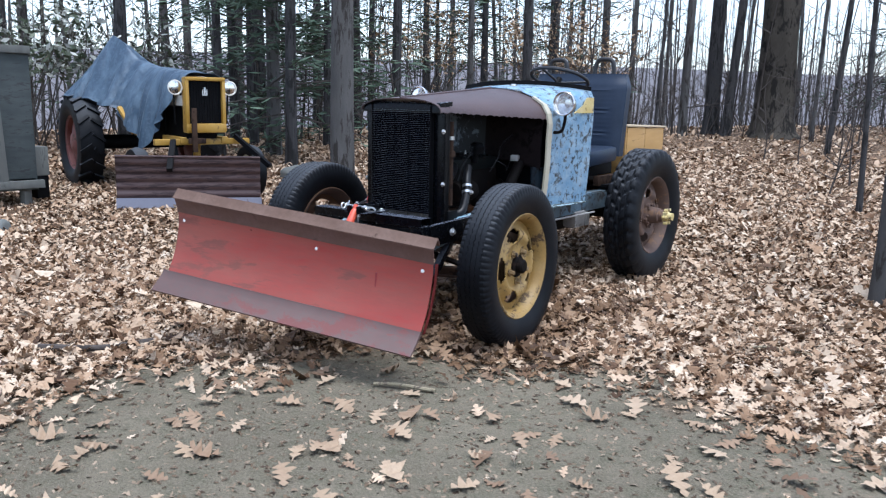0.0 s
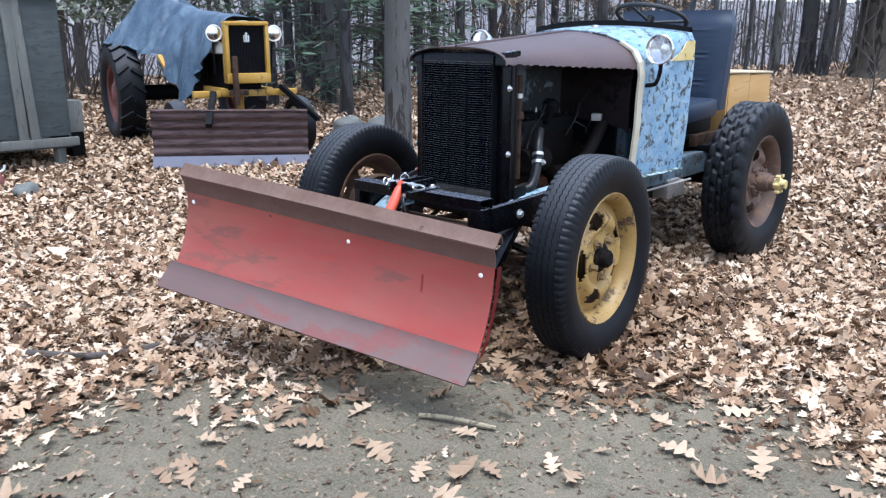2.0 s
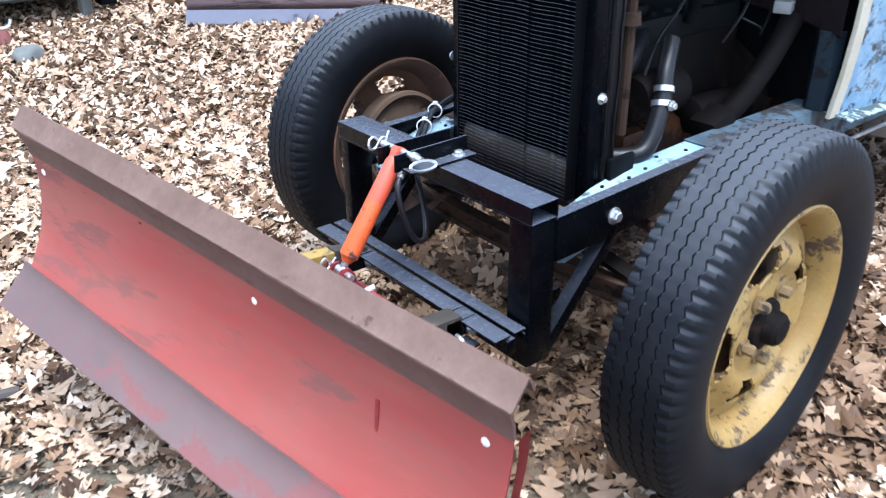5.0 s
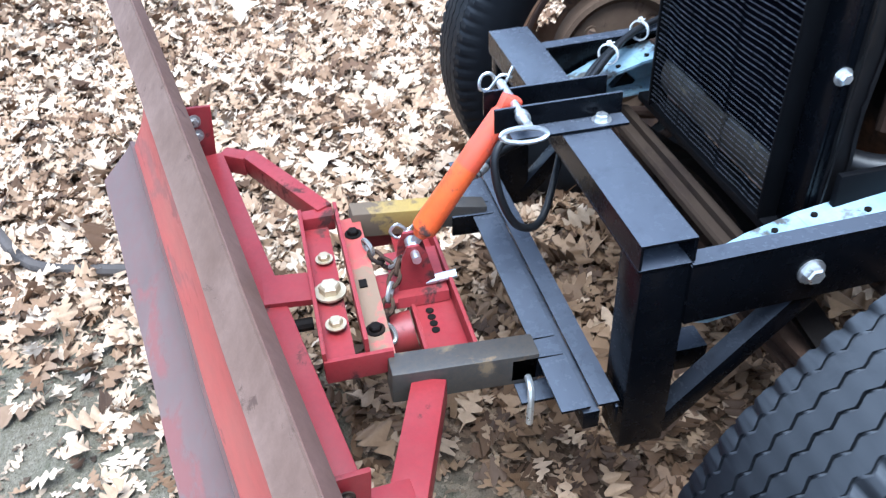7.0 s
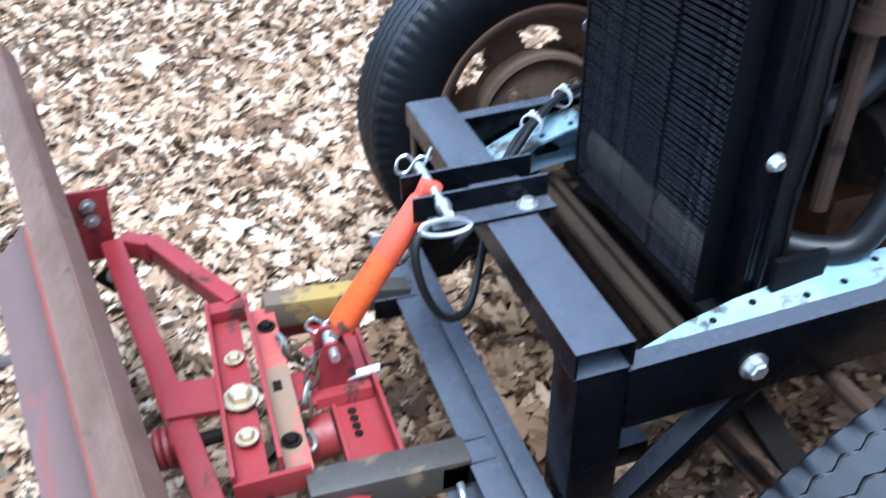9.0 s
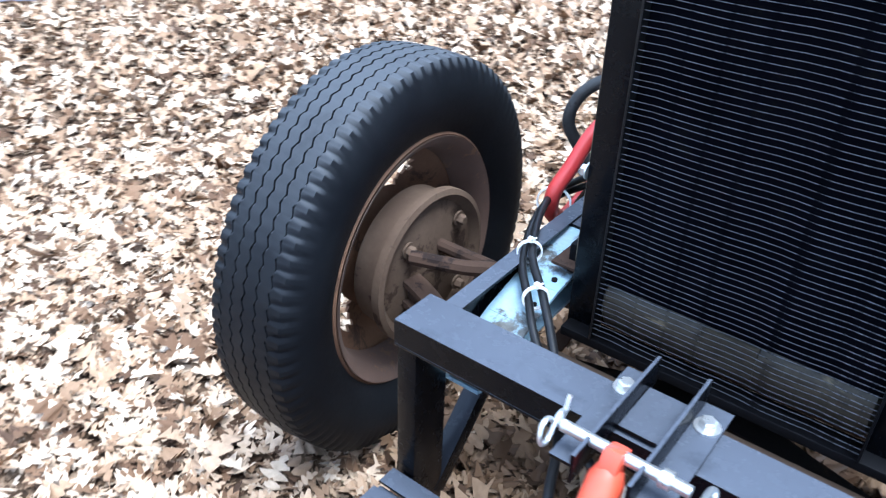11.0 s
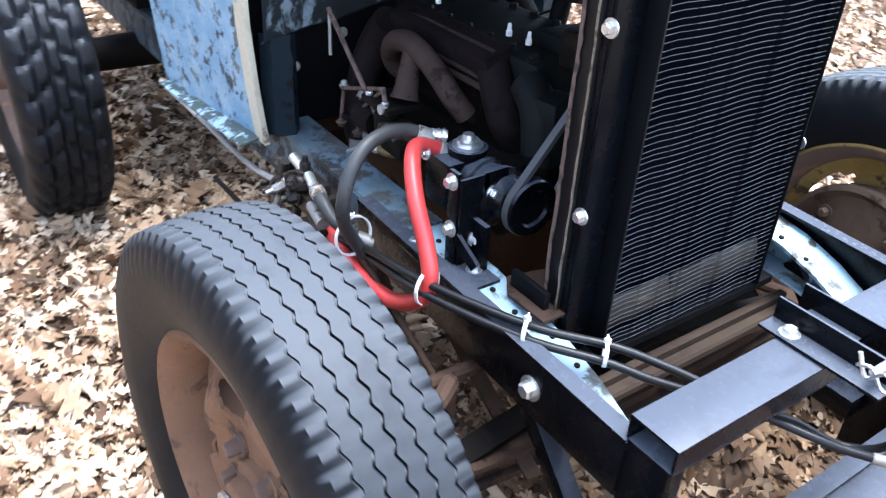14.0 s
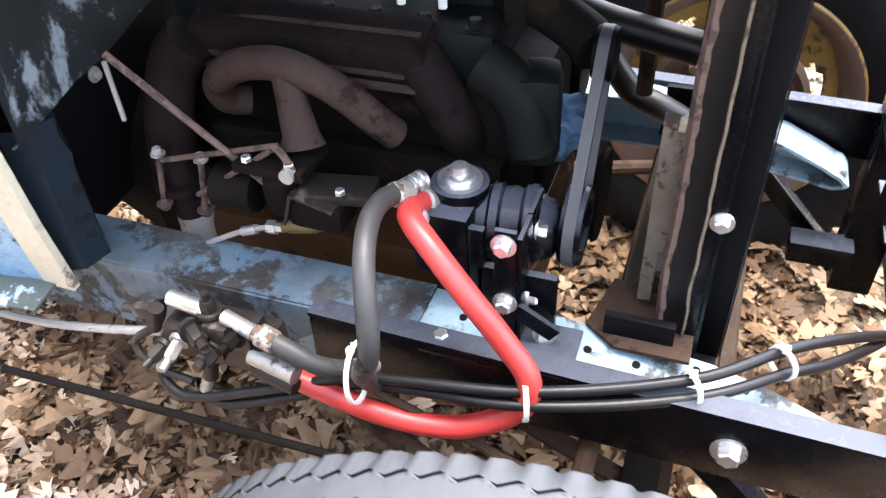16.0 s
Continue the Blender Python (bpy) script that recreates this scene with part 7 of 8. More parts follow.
TENT = [1.2, 1.2, 1.1, 1.0, 0.95, 1.0, 1.2, 1.5, 2.0, 2.3, 2.5, 2.8, 3.0]


def along(table, t):
    i = min(int(t), len(table) - 2)
    f = t - i
    f = f * f * (3 - 2 * f) * 0.5 + f * 0.5
    return table[i] * (1 - f) + table[i + 1] * f


bm = bmesh.new()
rows = []
for k in range(97):
    t = 12 * k / 96
    y = along(TARP_Y, t)
    row = []
    for j in range(49):
        u = 2 * j / 48 - 1
        s = abs(u)
        xe, ze = (along(NEAR_X, t), along(NEAR_Z, t)) if u < 0 else (along(FAR_X, t), along(FAR_Z, t))
        xr, zr = along(RIDGE_X, t), along(RIDGE_Z, t)
        p = along(TENT, t)
        x = xr + (xe - xr) * (s ** (1.0 if p < 1.4 else 0.85))
        z = ze + (zr - ze) * (1 - s ** p)
        pleat = 1.6 * abs(math.sin(y * 8.5 + 0.8 * math.sin(y * 4) + 1.6 * s)) - 0.8 + 0.35 * math.sin(y * 33 + 3 * s)
        grow = s ** 0.7 * min(1.0, (zr - ze) / 0.45)
        x += math.copysign(0.088 * pleat * grow, u)
        z += 0.018 * noise.noise(Vector((x * 5, y * 5, 2.0))) + 0.010 * pleat * grow * (1 - s)
        if s > 0.98:
            z += 0.025 * math.sin(y * 15)
        row.append(CM @ Vector((x, y, z)))
    rows.append(row)
sheet(bm, rows, 0.003)
solo("tarp", bm, TARP, "faded blue tarp draped over the small tractor", "tarp", sharp=60)

# ---- old wooden box trailer ----
TRAILER_Z = ground_z(-4.9, 0.4)
trailer = thing("box_trailer", (-5.49, -1.02, TRAILER_Z), "weathered grey wooden box trailer with battens", "trailer")
TM = Matrix.Translation((-4.89, 0.45, TRAILER_Z)) @ Matrix.Rotation(radians(-8), 4, 'Z')


def tpart(name, bm, mat_, label=""):
    bmesh.ops.transform(bm, matrix=TM, verts=bm.verts)
    return part(name, bm, mat_, trailer, label)


# its long side is the plane x = 0, running to -y from the corner at the origin
L_, W_, Z0, Z1 = 2.9, 1.35, 0.19, 1.50
for k in range(4):
    bm = bmesh.new()
    y1, y0 = -0.012 - k * 0.72, -0.012 - (k + 1) * 0.72 + 0.008
    box(bm, (-0.012, (y0 + y1) / 2, (Z0 + Z1) / 2 + 0.03), (0.018, y1 - y0, Z1 - Z0 - 0.10), (0, 0, 0), 0.002)
    tpart("side_panel", bm, GREYWOOD, "grey plywood panel")
for k in range(2):
    bm = bmesh.new()
    box(bm, (-W_ * (0.25 + 0.5 * k) - 0.01, -0.012, (Z0 + Z1) / 2), (W_ / 2 - 0.01, 0.018, Z1 - Z0), (0, 0, 0), 0.002)
    tpart("end_panel", bm, GREYWOOD)
    bm = bmesh.new()
    box(bm, (-W_ * (0.25 + 0.5 * k) - 0.01, -L_, (Z0 + Z1) / 2), (W_ / 2 - 0.01, 0.018, Z1 - Z0), (0, 0, 0), 0.002)
    tpart("end_panel", bm, GREYWOOD)
bm = bmesh.new()
box(bm, (-W_, -L_ / 2, (Z0 + Z1) / 2), (0.018, L_ - 0.04, Z1 - Z0), (0, 0, 0), 0.002)
tpart("side_panel", bm, GREYWOOD)
for y, lean in ((-0.33, 2.4), (-0.41, 1.2), (-1.30, 1.0), (-2.20, -1.0)):
    bm = bmesh.new()
    box(bm, (0.012, y, (Z0 + Z1) / 2 + 0.02), (0.026, 0.075, Z1 - Z0 + 0.02), (lean, 0, 0), 0.004)
    tpart("batten", bm, GREYWOOD2, "pale weathered batten")
bm = bmesh.new()
box(bm, (0.006, -L_ / 2 + 0.02, Z0 + 0.025), (0.05, L_ + 0.06, 0.075), (0, 0, 0), 0.005)
tpart("bottom_rail", bm, GREYWOOD2)
bm = bmesh.new()
box(bm, (0.008, -L_ / 2, Z1 - 0.035), (0.04, L_, 0.07), (0, 0, 0), 0.005)
tpart("top_rail", bm, GREYWOOD2)
bm = bmesh.new()
box(bm, (-W_ / 2, -L_ / 2, Z0 - 0.015), (W_, L_, 0.03), (0, 0, 0), 0.003)
tpart("floor_boards", bm, GREYWOOD)
bm = bmesh.new()
prism(bm, [(0.06, Z1 - 0.03), (-0.08, Z1 + 0.02), (-0.62, Z1 + 0.16), (-W_ - 0.04, Z1 + 0.0), (-W_ - 0.04, Z1 - 0.03), (-0.62, Z1 + 0.13)], 'y', -L_ - 0.03, -0.32)
tpart("lid", bm, GREYWOOD2, "sloping weathered lid")
bm = bmesh.new()
box(bm, (-0.20, 0.07, 0.42), (0.20, 0.13, 0.28), (0, 0, 6), 0.006)
tpart("rear_box", bm, GREYWOOD2)
bm = bmesh.new()
box(bm, (-0.20, 0.07, 0.17), (0.18, 0.12, 0.22), (0, 0, 6), 0.01)
tpart("rear_block", bm, MATTEBLACK)
for x in (-0.12, -W_ + 0.12):
    bm = bmesh.new()
    lathe(bm, [(-0.06, 0.12), (-0.07, 0.18), (-0.05, 0.27), (0.05, 0.27), (0.07, 0.18), (0.06, 0.12), (0.03, 0.10), (0.03, 0), (-0.03, 0), (-0.03, 0.10)], Matrix.Translation((x - 0.12, -1.4, 0.265)), 32)
    tpart("trailer_tyre", bm, RUBBER)
bm = bmesh.new()
box(bm, (-W_ / 2, -1.4, 0.265), (W_ - 0.3, 0.06, 0.06))
tpart("trailer_axle", bm, IRON)
for x, y in ((-0.07, -0.10), (-1.2, -0.10), (-0.7, -2.7)):
    bm = bmesh.new()
    box(bm, (x, y, 0.10), (0.08, 0.08, 0.20), (0, 0, 15), 0.01)
    tpart("prop_block", bm, GREYWOOD2)
# a small jack stand, a pale stone and other bits by the trailer
JACK_Z = ground_z(-4.73, -0.27)
jack = thing("jack_stand", (-4.73, -0.27, JACK_Z), "small red jack stand with a bright saddle", "jack")
bm = bmesh.new()
lathe(bm, [(0, 0), (0, 0.055), (0.02, 0.05), (0.09, 0.025), (0.09, 0)], toward((-4.73, -0.27, JACK_Z), (0, 0, 1)), 16)
part("stand", bm, RIMRED, jack)
bm = bmesh.new()
tube(bm, spline([(-4.73, -0.335, JACK_Z + 0.155), (-4.73, -0.315, JACK_Z + 0.115), (-4.73, -0.27, JACK_Z + 0.10), (-4.73, -0.225, JACK_Z + 0.115), (-4.73, -0.205, JACK_Z + 0.155)], 4), 0.012, 8)
part("saddle", bm, ZINC, jack)


def stone(at, s, mat_, label, seed):
    at = (at[0], at[1], at[2] + ground_z(at[0], at[1]))
    bm = bmesh.new()
    bmesh.ops.create_icosphere(bm, subdivisions=3, radius=1.0)
    for v in bm.verts:
        k = 1 + 0.35 * noise.noise(v.co * 1.2 + Vector((seed, 0, 0)))
        v.co = Vector((v.co.x * s[0] * k, v.co.y * s[1] * k, max(-0.25, v.co.z * k) * s[2])) + Vector(at)
    return solo("stone", bm, mat_, label, "stone", "stones on the leaves", sharp=40)


stone((-4.26, -0.24, 0.03), (0.085, 0.10, 0.07), STONE, "pale grey stone among dry leaves", 3.0)
stone((-4.53, 3.46, 0.03), (0.22, 0.18, 0.13), STONE, "grey boulder beside the tree", 7.0)
stone((-4.19, 3.67, 0.05), (0.20, 0.15, 0.13), STONE, "grey boulder beside the tree", 11.0)
WINCH_Z = ground_z(-4.24, -0.96)
winch = thing("hand_winch", (-4.24, -0.96, WINCH_Z), "dark trailer jack with a bright crank on the leaves", "jack")
bm = bmesh.new()
box(bm, (-4.24, -0.96, WINCH_Z + 0.02), (0.16, 0.14, 0.03), (0, 0, 20), 0.006)
lathe(bm, [(0, 0), (0, 0.045), (0.22, 0.04), (0.24, 0.025), (0.24, 0)], toward((-4.24, -0.96, WINCH_Z + 0.03), (0.1, 0.05, 1)), 18)
part("jack_body", bm, MATTEBLACK, winch)
bm = bmesh.new()
rod(bm, (-4.22, -0.95, WINCH_Z + 0.24), (-4.14, -0.88, WINCH_Z + 0.25), 0.008)
rod(bm, (-4.14, -0.88, WINCH_Z + 0.25), (-4.14, -0.88, WINCH_Z + 0.32), 0.012)
box(bm, (-4.26, -1.01, WINCH_Z + 0.20), (0.05, 0.03, 0.06), (0, 0, 20), 0.004)
part("crank", bm, ZINC, winch)
# sticks on the ground
for nm, pts, r, lab in (("stick", [(0.60, -0.945, 0.012), (0.70, -0.905, 0.02), (0.86, -0.845, 0.012)], 0.009, "pale bare stick lying on the dirt"),
                        ("stick", [(-0.95, -1.62, 0.03), (-0.70, -1.46, 0.035), (-0.62, -1.22, 0.03)], 0.016, "grey fallen branch on the leaves"),
                        ("stick", [(1.72, 0.62, 0.02), (1.85, 0.70, 0.03), (2.05, 0.72, 0.02)], 0.007, "thin twig on the leaves")):
    bm = bmesh.new()
    tube(bm, spline(pts, 5), r, 8)
    solo(nm, bm, TWIG if "grey" in lab else OLDBOARD, lab, "stick")

# ---- the woods ----
rng = random.Random(11)


def limb(bm, p, d, length, r, depth, spread=0.7, up=0.15, seg=5):
    """A bent, tapering limb with side branches."""
    pts, q, dv = [Vector(p)], Vector(p), Vector(d).normalized()
    n = 4
    for k in range(n):
        dv = (dv + Vector((rng.uniform(-1, 1), rng.uniform(-1, 1), rng.uniform(-0.6, 1) + up)) * 0.16).normalized()
        q = q + dv * length / n
        pts.append(q.copy())
    tube(bm, pts, [r * (1 - 0.75 * k / n) for k in range(n + 1)], seg if depth > 0 else 3)
    if depth <= 0:
        return
    for k in range(rng.randint(3, 5)):
        t = rng.uniform(0.3, 1.0)
        i = min(n - 1, int(t * n))
        b = pts[i].lerp(pts[i + 1], t * n - i)
        side = Vector((rng.uniform(-1, 1), rng.uniform(-1, 1), rng.uniform(-0.3, 0.8))).normalized()
        limb(bm, b, (dv * (1 - spread) + side * spread), length * rng.uniform(0.35, 0.6), r * 0.42, depth - 1, spread, up, 4)


def trunk_line(x, y, h, lean, bend):
    z = ground_z(x, y) - 0.08
    a = rng.uniform(0, 6.28)
    return [Vector((x + lean[0] * h * t + bend * math.sin(t * 4 + a) * 0.3 * t, y + lean[1] * h * t + bend * math.cos(t * 3 + a) * 0.3 * t, z + h * t)) for t in [0, 0.012, 0.03, 0.06, 0.12, 0.2, 0.3, 0.42, 0.55, 0.7, 0.85, 1.0]]


def bare_tree(x, y, r, h, lean=(0, 0), mat_=None, low=0.3, limbs=10, label="tall bare forest tree with grey bark", flare=1.5, seg=14, depth=2):
    mat_ = mat_ or BARK
    t = thing("tree", (x, y, ground_z(x, y)), label, "tree", "bare trees of the wood")
    line = trunk_line(x, y, h, lean, 0.4 if r < 0.2 else 0.25)
    bm = bmesh.new()
    radii = [r * f for f in (flare, 1.25, 1.1, 1.02, 0.97, 0.92, 0.85, 0.75, 0.62, 0.46, 0.28, 0.08)]
    tube(bm, line, radii, seg)
    if r > 0.09:
        for v in bm.verts:
            k = 1 + 0.13 * noise.noise(Vector((v.co.x * 9, v.co.y * 9, v.co.z * 1.5)))
            c = min(line, key=lambda p: abs(p.z - v.co.z))
            v.co.x, v.co.y = c.x + (v.co.x - c.x) * k, c.y + (v.co.y - c.y) * k
    part("trunk", bm, mat_, t)
    bm = bmesh.new()
    for k in range(limbs):
        u = rng.uniform(low, 0.97)
        i = 0
        zz = line[0].z + h * u
        while i < len(line) - 2 and line[i + 1].z < zz:
            i += 1
        b = line[i].lerp(line[i + 1], (zz - line[i].z) / max(1e-6, line[i + 1].z - line[i].z))
        a = rng.uniform(0, 6.28)
        limb(bm, b, (math.cos(a), math.sin(a), rng.uniform(0.1, 0.7)), h * rng.uniform(0.10, 0.2) * (1.3 - u * 0.6), r * 0.28 * (1.2 - u), depth)
    part("crown", bm, TWIG, t, "bare branches and twigs", 60)
    return t


# near trees, placed singly
bare_tree(-3.11, 2.78, 0.118, 15, (0.004, 0.01), BARK, 0.35, 10, "slim straight tree behind the tractor", 1.35)
bare_tree(2.16, 2.25, 0.095, 14, (-0.004, 0.0), BARK, 0.4, 8, "straight tree at the clearing's edge", 1.3)
bare_tree(-1.73, 14.18, 0.37, 17, (0.0, 0.0), BARKROUGH, 0.34, 12, "thick old tree with dark rough bark", 1.7)
bare_tree(-2.95, 14.0, 0.15, 16, (-0.01, 0.01), BARKDARK, 0.3, 9, "twin stemmed tree with dark bark")
bare_tree(-2.55, 13.7, 0.09, 16, (0.055, 0.02), BARKDARK, 0.3, 9, "leaning stem of a twin tree")
for x, y, r, lx, mt in ((-6.38, 4.77, 0.17, 0.0, 0), (-5.44, 4.24, 0.13, 0.02, 1), (-6.41, 7.63, 0.14, 0, 1), (-6.58, 10.15, 0.11, 0.01, 0), (-8.63, 13.83, 0.10, 0, 1),
                     (-4.54, 8.97, 0.15, 0, 1), (-6.21, 12.85, 0.13, 0.02, 1), (-5.64, 14.32, 0.17, 0, 0), (-2.57, 9.94, 0.05, 0.03, 1), (-3.23, 13.06, 0.15, 0.0, 0), (-0.87, 13.75, 0.07, 0.03, 0),
                     (-0.17, 11.76, 0.07, 0.06, 1), (1.4, 5.64, 0.045, -0.03, 1), (-6.88, 4.19, 0.11, 0, 1), (-8.36, 5.68, 0.13, 0.01, 1), (-8.52, 3.69, 0.16, 0.0, 1), (-11.04, 3.53, 0.15, 0.02, 0),
                     (-3.65, 18.45, 0.08, 0.02, 0), (-7.19, 19.38, 0.15, 0, 0), (-7.08, 21.71, 0.12, 0.02, 0), (-11.84, 16.71, 0.16, 0, 0), (-9.53, 10.49, 0.12, 0, 1), (-9.0, 19.67, 0.13, 0, 0),
                     (1.37, 12.51, 0.05, -0.04, 0), (2.17, 15.64, 0.16, 0, 0), (3.64, 13.39, 0.14, 0.02, 1), (-12.89, 8.14, 0.16, 0, 0), (-13.68, 1.61, 0.15, 0, 1), (-9.65, 0.94, 0.14, 0.01, 0), (5.36, 9.74, 0.15, 0, 0), (7.23, 4.8, 0.17, 0, 1),
                     (8.5, -3, 0.16, 0, 0), (3, -11, 0.16, 0, 1), (-3.77, -10.57, 0.15, 0, 0), (-9.91, -6.27, 0.16, 0, 1)):
    bare_tree(x, y, r * 0.58, rng.uniform(12, 17), (lx, rng.uniform(-0.01, 0.01)), BARKDARK if mt else BARK, 0.22, 9, "slender bare woodland tree with dark bark" if mt else "slender bare woodland tree with grey bark", 1.35, 10, 2)


def sapling(x, y, h, r):
    t = thing("sapling", (x, y, ground_z(x, y)), "thin bare sapling with fine twigs", "sapling", "saplings of the wood")
    line = trunk_line(x, y, h, (rng.uniform(-0.12, 0.12), rng.uniform(-0.12, 0.12)), 0.5)
    bm = bmesh.new()
    tube(bm, line, [r * (1 - 0.85 * k / 11) for k in range(12)], 6)
    part("stem", bm, TWIG, t)
    bm = bmesh.new()
    for k in range(9):
        b = line[rng.randint(4, 10)]
        a = rng.uniform(0, 6.28)
        limb(bm, b, (math.cos(a), math.sin(a), rng.uniform(0.1, 0.9)), h * rng.uniform(0.16, 0.34), r * 0.4, 1, 0.6)
    tagged(part("twig_crown", bm, TWIG, t, "", 60), "fine bare twigs", kind="stuff")


for k in range(74):
    while True:
        s = rng.uniform(-3.5, 9)
        along = rng.uniform(-15, 9)
        x, y = -2.6 + 0.555 * along - 0.832 * s, 15.6 + 0.832 * along + 0.555 * s
        if math.hypot(x - 0, y - 1) > 7.5 and not (-8 < x < -3 and y < 3.6):
            break
    sapling(x, y, rng.uniform(2.2, 5.5), rng.uniform(0.012, 0.035))
for x, y, h in ((0.48, 9.28, 2.2), (0.98, 7.5, 2.6), (-0.2, 9.96, 1.6), (-0.81, 10.24, 1.5), (0.91, 6.6, 1.4), (-2.98, 9.37, 1.8), (-7.22, 6.03, 2.5), (-7.75, 6.81, 3.0)):
    sapling(x, y, h, 0.018)


def leaf_quads(bm, centres, size, flat=0.6, thin=0.45):
    for c in centres:
        s = size * rng.uniform(0.6, 1.3)
        u = Vector((rng.uniform(-1, 1), rng.uniform(-1, 1), rng.uniform(-flat, flat))).normalized()
        w = u.cross(Vector((rng.uniform(-1, 1), rng.uniform(-1, 1), rng.uniform(-1, 1)))).normalized()
        vs = [bm.verts.new(c + u * s), bm.verts.new(c + w * s * thin), bm.verts.new(c - u * s), bm.verts.new(c - w * s * thin)]
        bm.faces.new(vs)


def conifer(x, y, h, r):
    t = thing("conifer", (x, y, ground_z(x, y)), "dark green pine with drooping boughs", "tree", "pines of the wood")
    line = trunk_line(x, y, h, (0, 0), 0.1)
    bm = bmesh.new()
    tube(bm, line, [r * (1.2 - k / 11) for k in range(12)], 9)
    part("trunk", bm, BARKDARK, t)
    bb, bn = bmesh.new(), bmesh.new()
    for k in range(54):
        u = rng.uniform(0.10, 0.98)
        a = rng.uniform(0, 6.28)
        z = line[0].z + h * u
        ln = h * 0.27 * (1.05 - u) + 0.3
        p = Vector((x, y, z))
        q = p + Vector((math.cos(a) * ln, math.sin(a) * ln, rng.uniform(-0.35, 0.1) * ln))
        tube(bb, [p, p.lerp(q, 0.5) + Vector((0, 0, 0.04)), q], [0.018, 0.012, 0.004], 4)
        cs = []
        for j in range(66):
            s = rng.uniform(0.15, 1.05)
            cs.append(p.lerp(q, s) + Vector((rng.gauss(0, 0.17), rng.gauss(0, 0.17), rng.gauss(-0.04, 0.07))) * (0.4 + s * 0.8))
        leaf_quads(bn, cs, 0.095, 0.3, 0.16)
    tagged(part("branchwork", bb, TWIG, t), "drooping bare boughs", kind="stuff")
    part("needles", bn, NEEDLE, t, "sprays of dark green needles", 60)


for x, y, h, r in ((-7.6, 5.41, 8, 0.10), (-9.15, 6.96, 9, 0.12), (-8.21, 8.59, 8, 0.11), (-10.03, 9.33, 9, 0.12), (-6.62, 6.14, 6, 0.08), (-12.45, 3.85, 9, 0.12), (-9.54, 12.55, 9, 0.12), (-7.1, 11.43, 7, 0.09), (-13.66, 10.21, 10, 0.13), (-5.57, 4.38, 5.0, 0.05), (1.2, 17.71, 8, 0.12), (0.1, 20.58, 9, 0.12), (2.88, 18.37, 8, 0.12), (-7.63, 15.32, 8, 0.1)):
    conifer(x, y, h, r)


def shrub(x, y, h, leaf, label, n=420, size=0.045):
    t = thing("shrub", (x, y, ground_z(x, y)), label, "shrub", "shrubs of the wood")
    bb, bl = bmesh.new(), bmesh.new()
    tips = []
    z = ground_z(x, y)
    for k in range(11):
        a = rng.uniform(0, 6.28)
        q = Vector((x + math.cos(a) * h * rng.uniform(0.1, 0.6), y + math.sin(a) * h * rng.uniform(0.1, 0.6), z + h * rng.uniform(0.6, 1.1)))
        p = Vector((x + rng.uniform(-0.1, 0.1), y + rng.uniform(-0.1, 0.1), z - 0.03))
        m = p.lerp(q, 0.5) + Vector((0, 0, 0.15))
        tube(bb, [p, m, q], [0.012, 0.008, 0.003], 4)
        for j in range(5):
            b = m.lerp(q, rng.uniform(0, 1))
            e = b + Vector((rng.uniform(-1, 1), rng.uniform(-1, 1), rng.uniform(-0.2, 0.8))) * h * 0.28
            tube(bb, [b, b.lerp(e, 0.5) + Vector((0, 0, 0.03)), e], [0.005, 0.004, 0.002], 3)
            tips.append((b, e))
    cs = []
    for j in range(n):
        b, e = rng.choice(tips)
        cs.append(b.lerp(e, rng.uniform(0.2, 1.1)) + Vector((rng.gauss(0, 0.06), rng.gauss(0, 0.06), rng.gauss(0, 0.06))))
    tagged(part("branchwork", bb, TWIG, t), "thin branching stalks", kind="stuff")
    leaf_quads(bl, cs, size, 0.8)
    part("leaves", bl, leaf, t, "", 60)


for x, y, h in ((-4.87, 10.41, 2.6), (-5.7, 11.38, 2.8), (-4.09, 11.13, 2.4), (-7.33, 9.42, 2.6), (-8.08, 10.8, 2.6)):
    shrub(x, y, h, BEECH, "young beech with pale dead leaves still on it", 460, 0.05)
for x, y, h in ((-8.79, 2.17, 2.2), (-9.52, 2.85, 2.4), (-8.11, 2.79, 1.9), (-10.09, 1.93, 2.6), (-9.16, 4.06, 2.4), (-10.81, 2.6, 2.6)):
    shrub(x, y, h, GREENLEAF, "broadleaf evergreen shrub with glossy pale leaves", 520, 0.06)

# the wood beyond the crest: countless stems and twigs
def far_woods():
    bm = bmesh.new()
    for k in range(430):
        s = 3.5 + 62 * rng.random() ** 1.3
        along = rng.uniform(-60, 55)
        x, y = -2.6 + 0.555 * along - 0.832 * s, 15.6 + 0.832 * along + 0.555 * s
        z = ground_z(x, y) - 0.1
        h, r = rng.uniform(6, 14), rng.uniform(0.02, 0.085)
        lean = Vector((rng.uniform(-0.06, 0.06), rng.uniform(-0.06, 0.06), 1))
        tube(bm, [Vector((x, y, z)), Vector((x, y, z)) + lean * h * 0.4, Vector((x, y, z)) + lean * h], [r, r * 0.75, 0.02], 5)
        for j in range(11):
            b = Vector((x, y, z)) + lean * h * rng.uniform(0.08, 0.9)
            a = rng.uniform(0, 6.28)
            e = b + Vector((math.cos(a), math.sin(a), rng.uniform(0.1, 0.9))) * rng.uniform(0.7, 2.2)
            tube(bm, [b, b.lerp(e, 0.5) + Vector((0, 0, 0.12)), e], [r * 0.25, r * 0.16, 0.006], 3)
    return bm


ob = new("far_woods", finish("far_woods", far_woods(), BARK, 60))
tagged(ob, "distant grey bare woodland beyond the crest", "woods", kind="stuff")


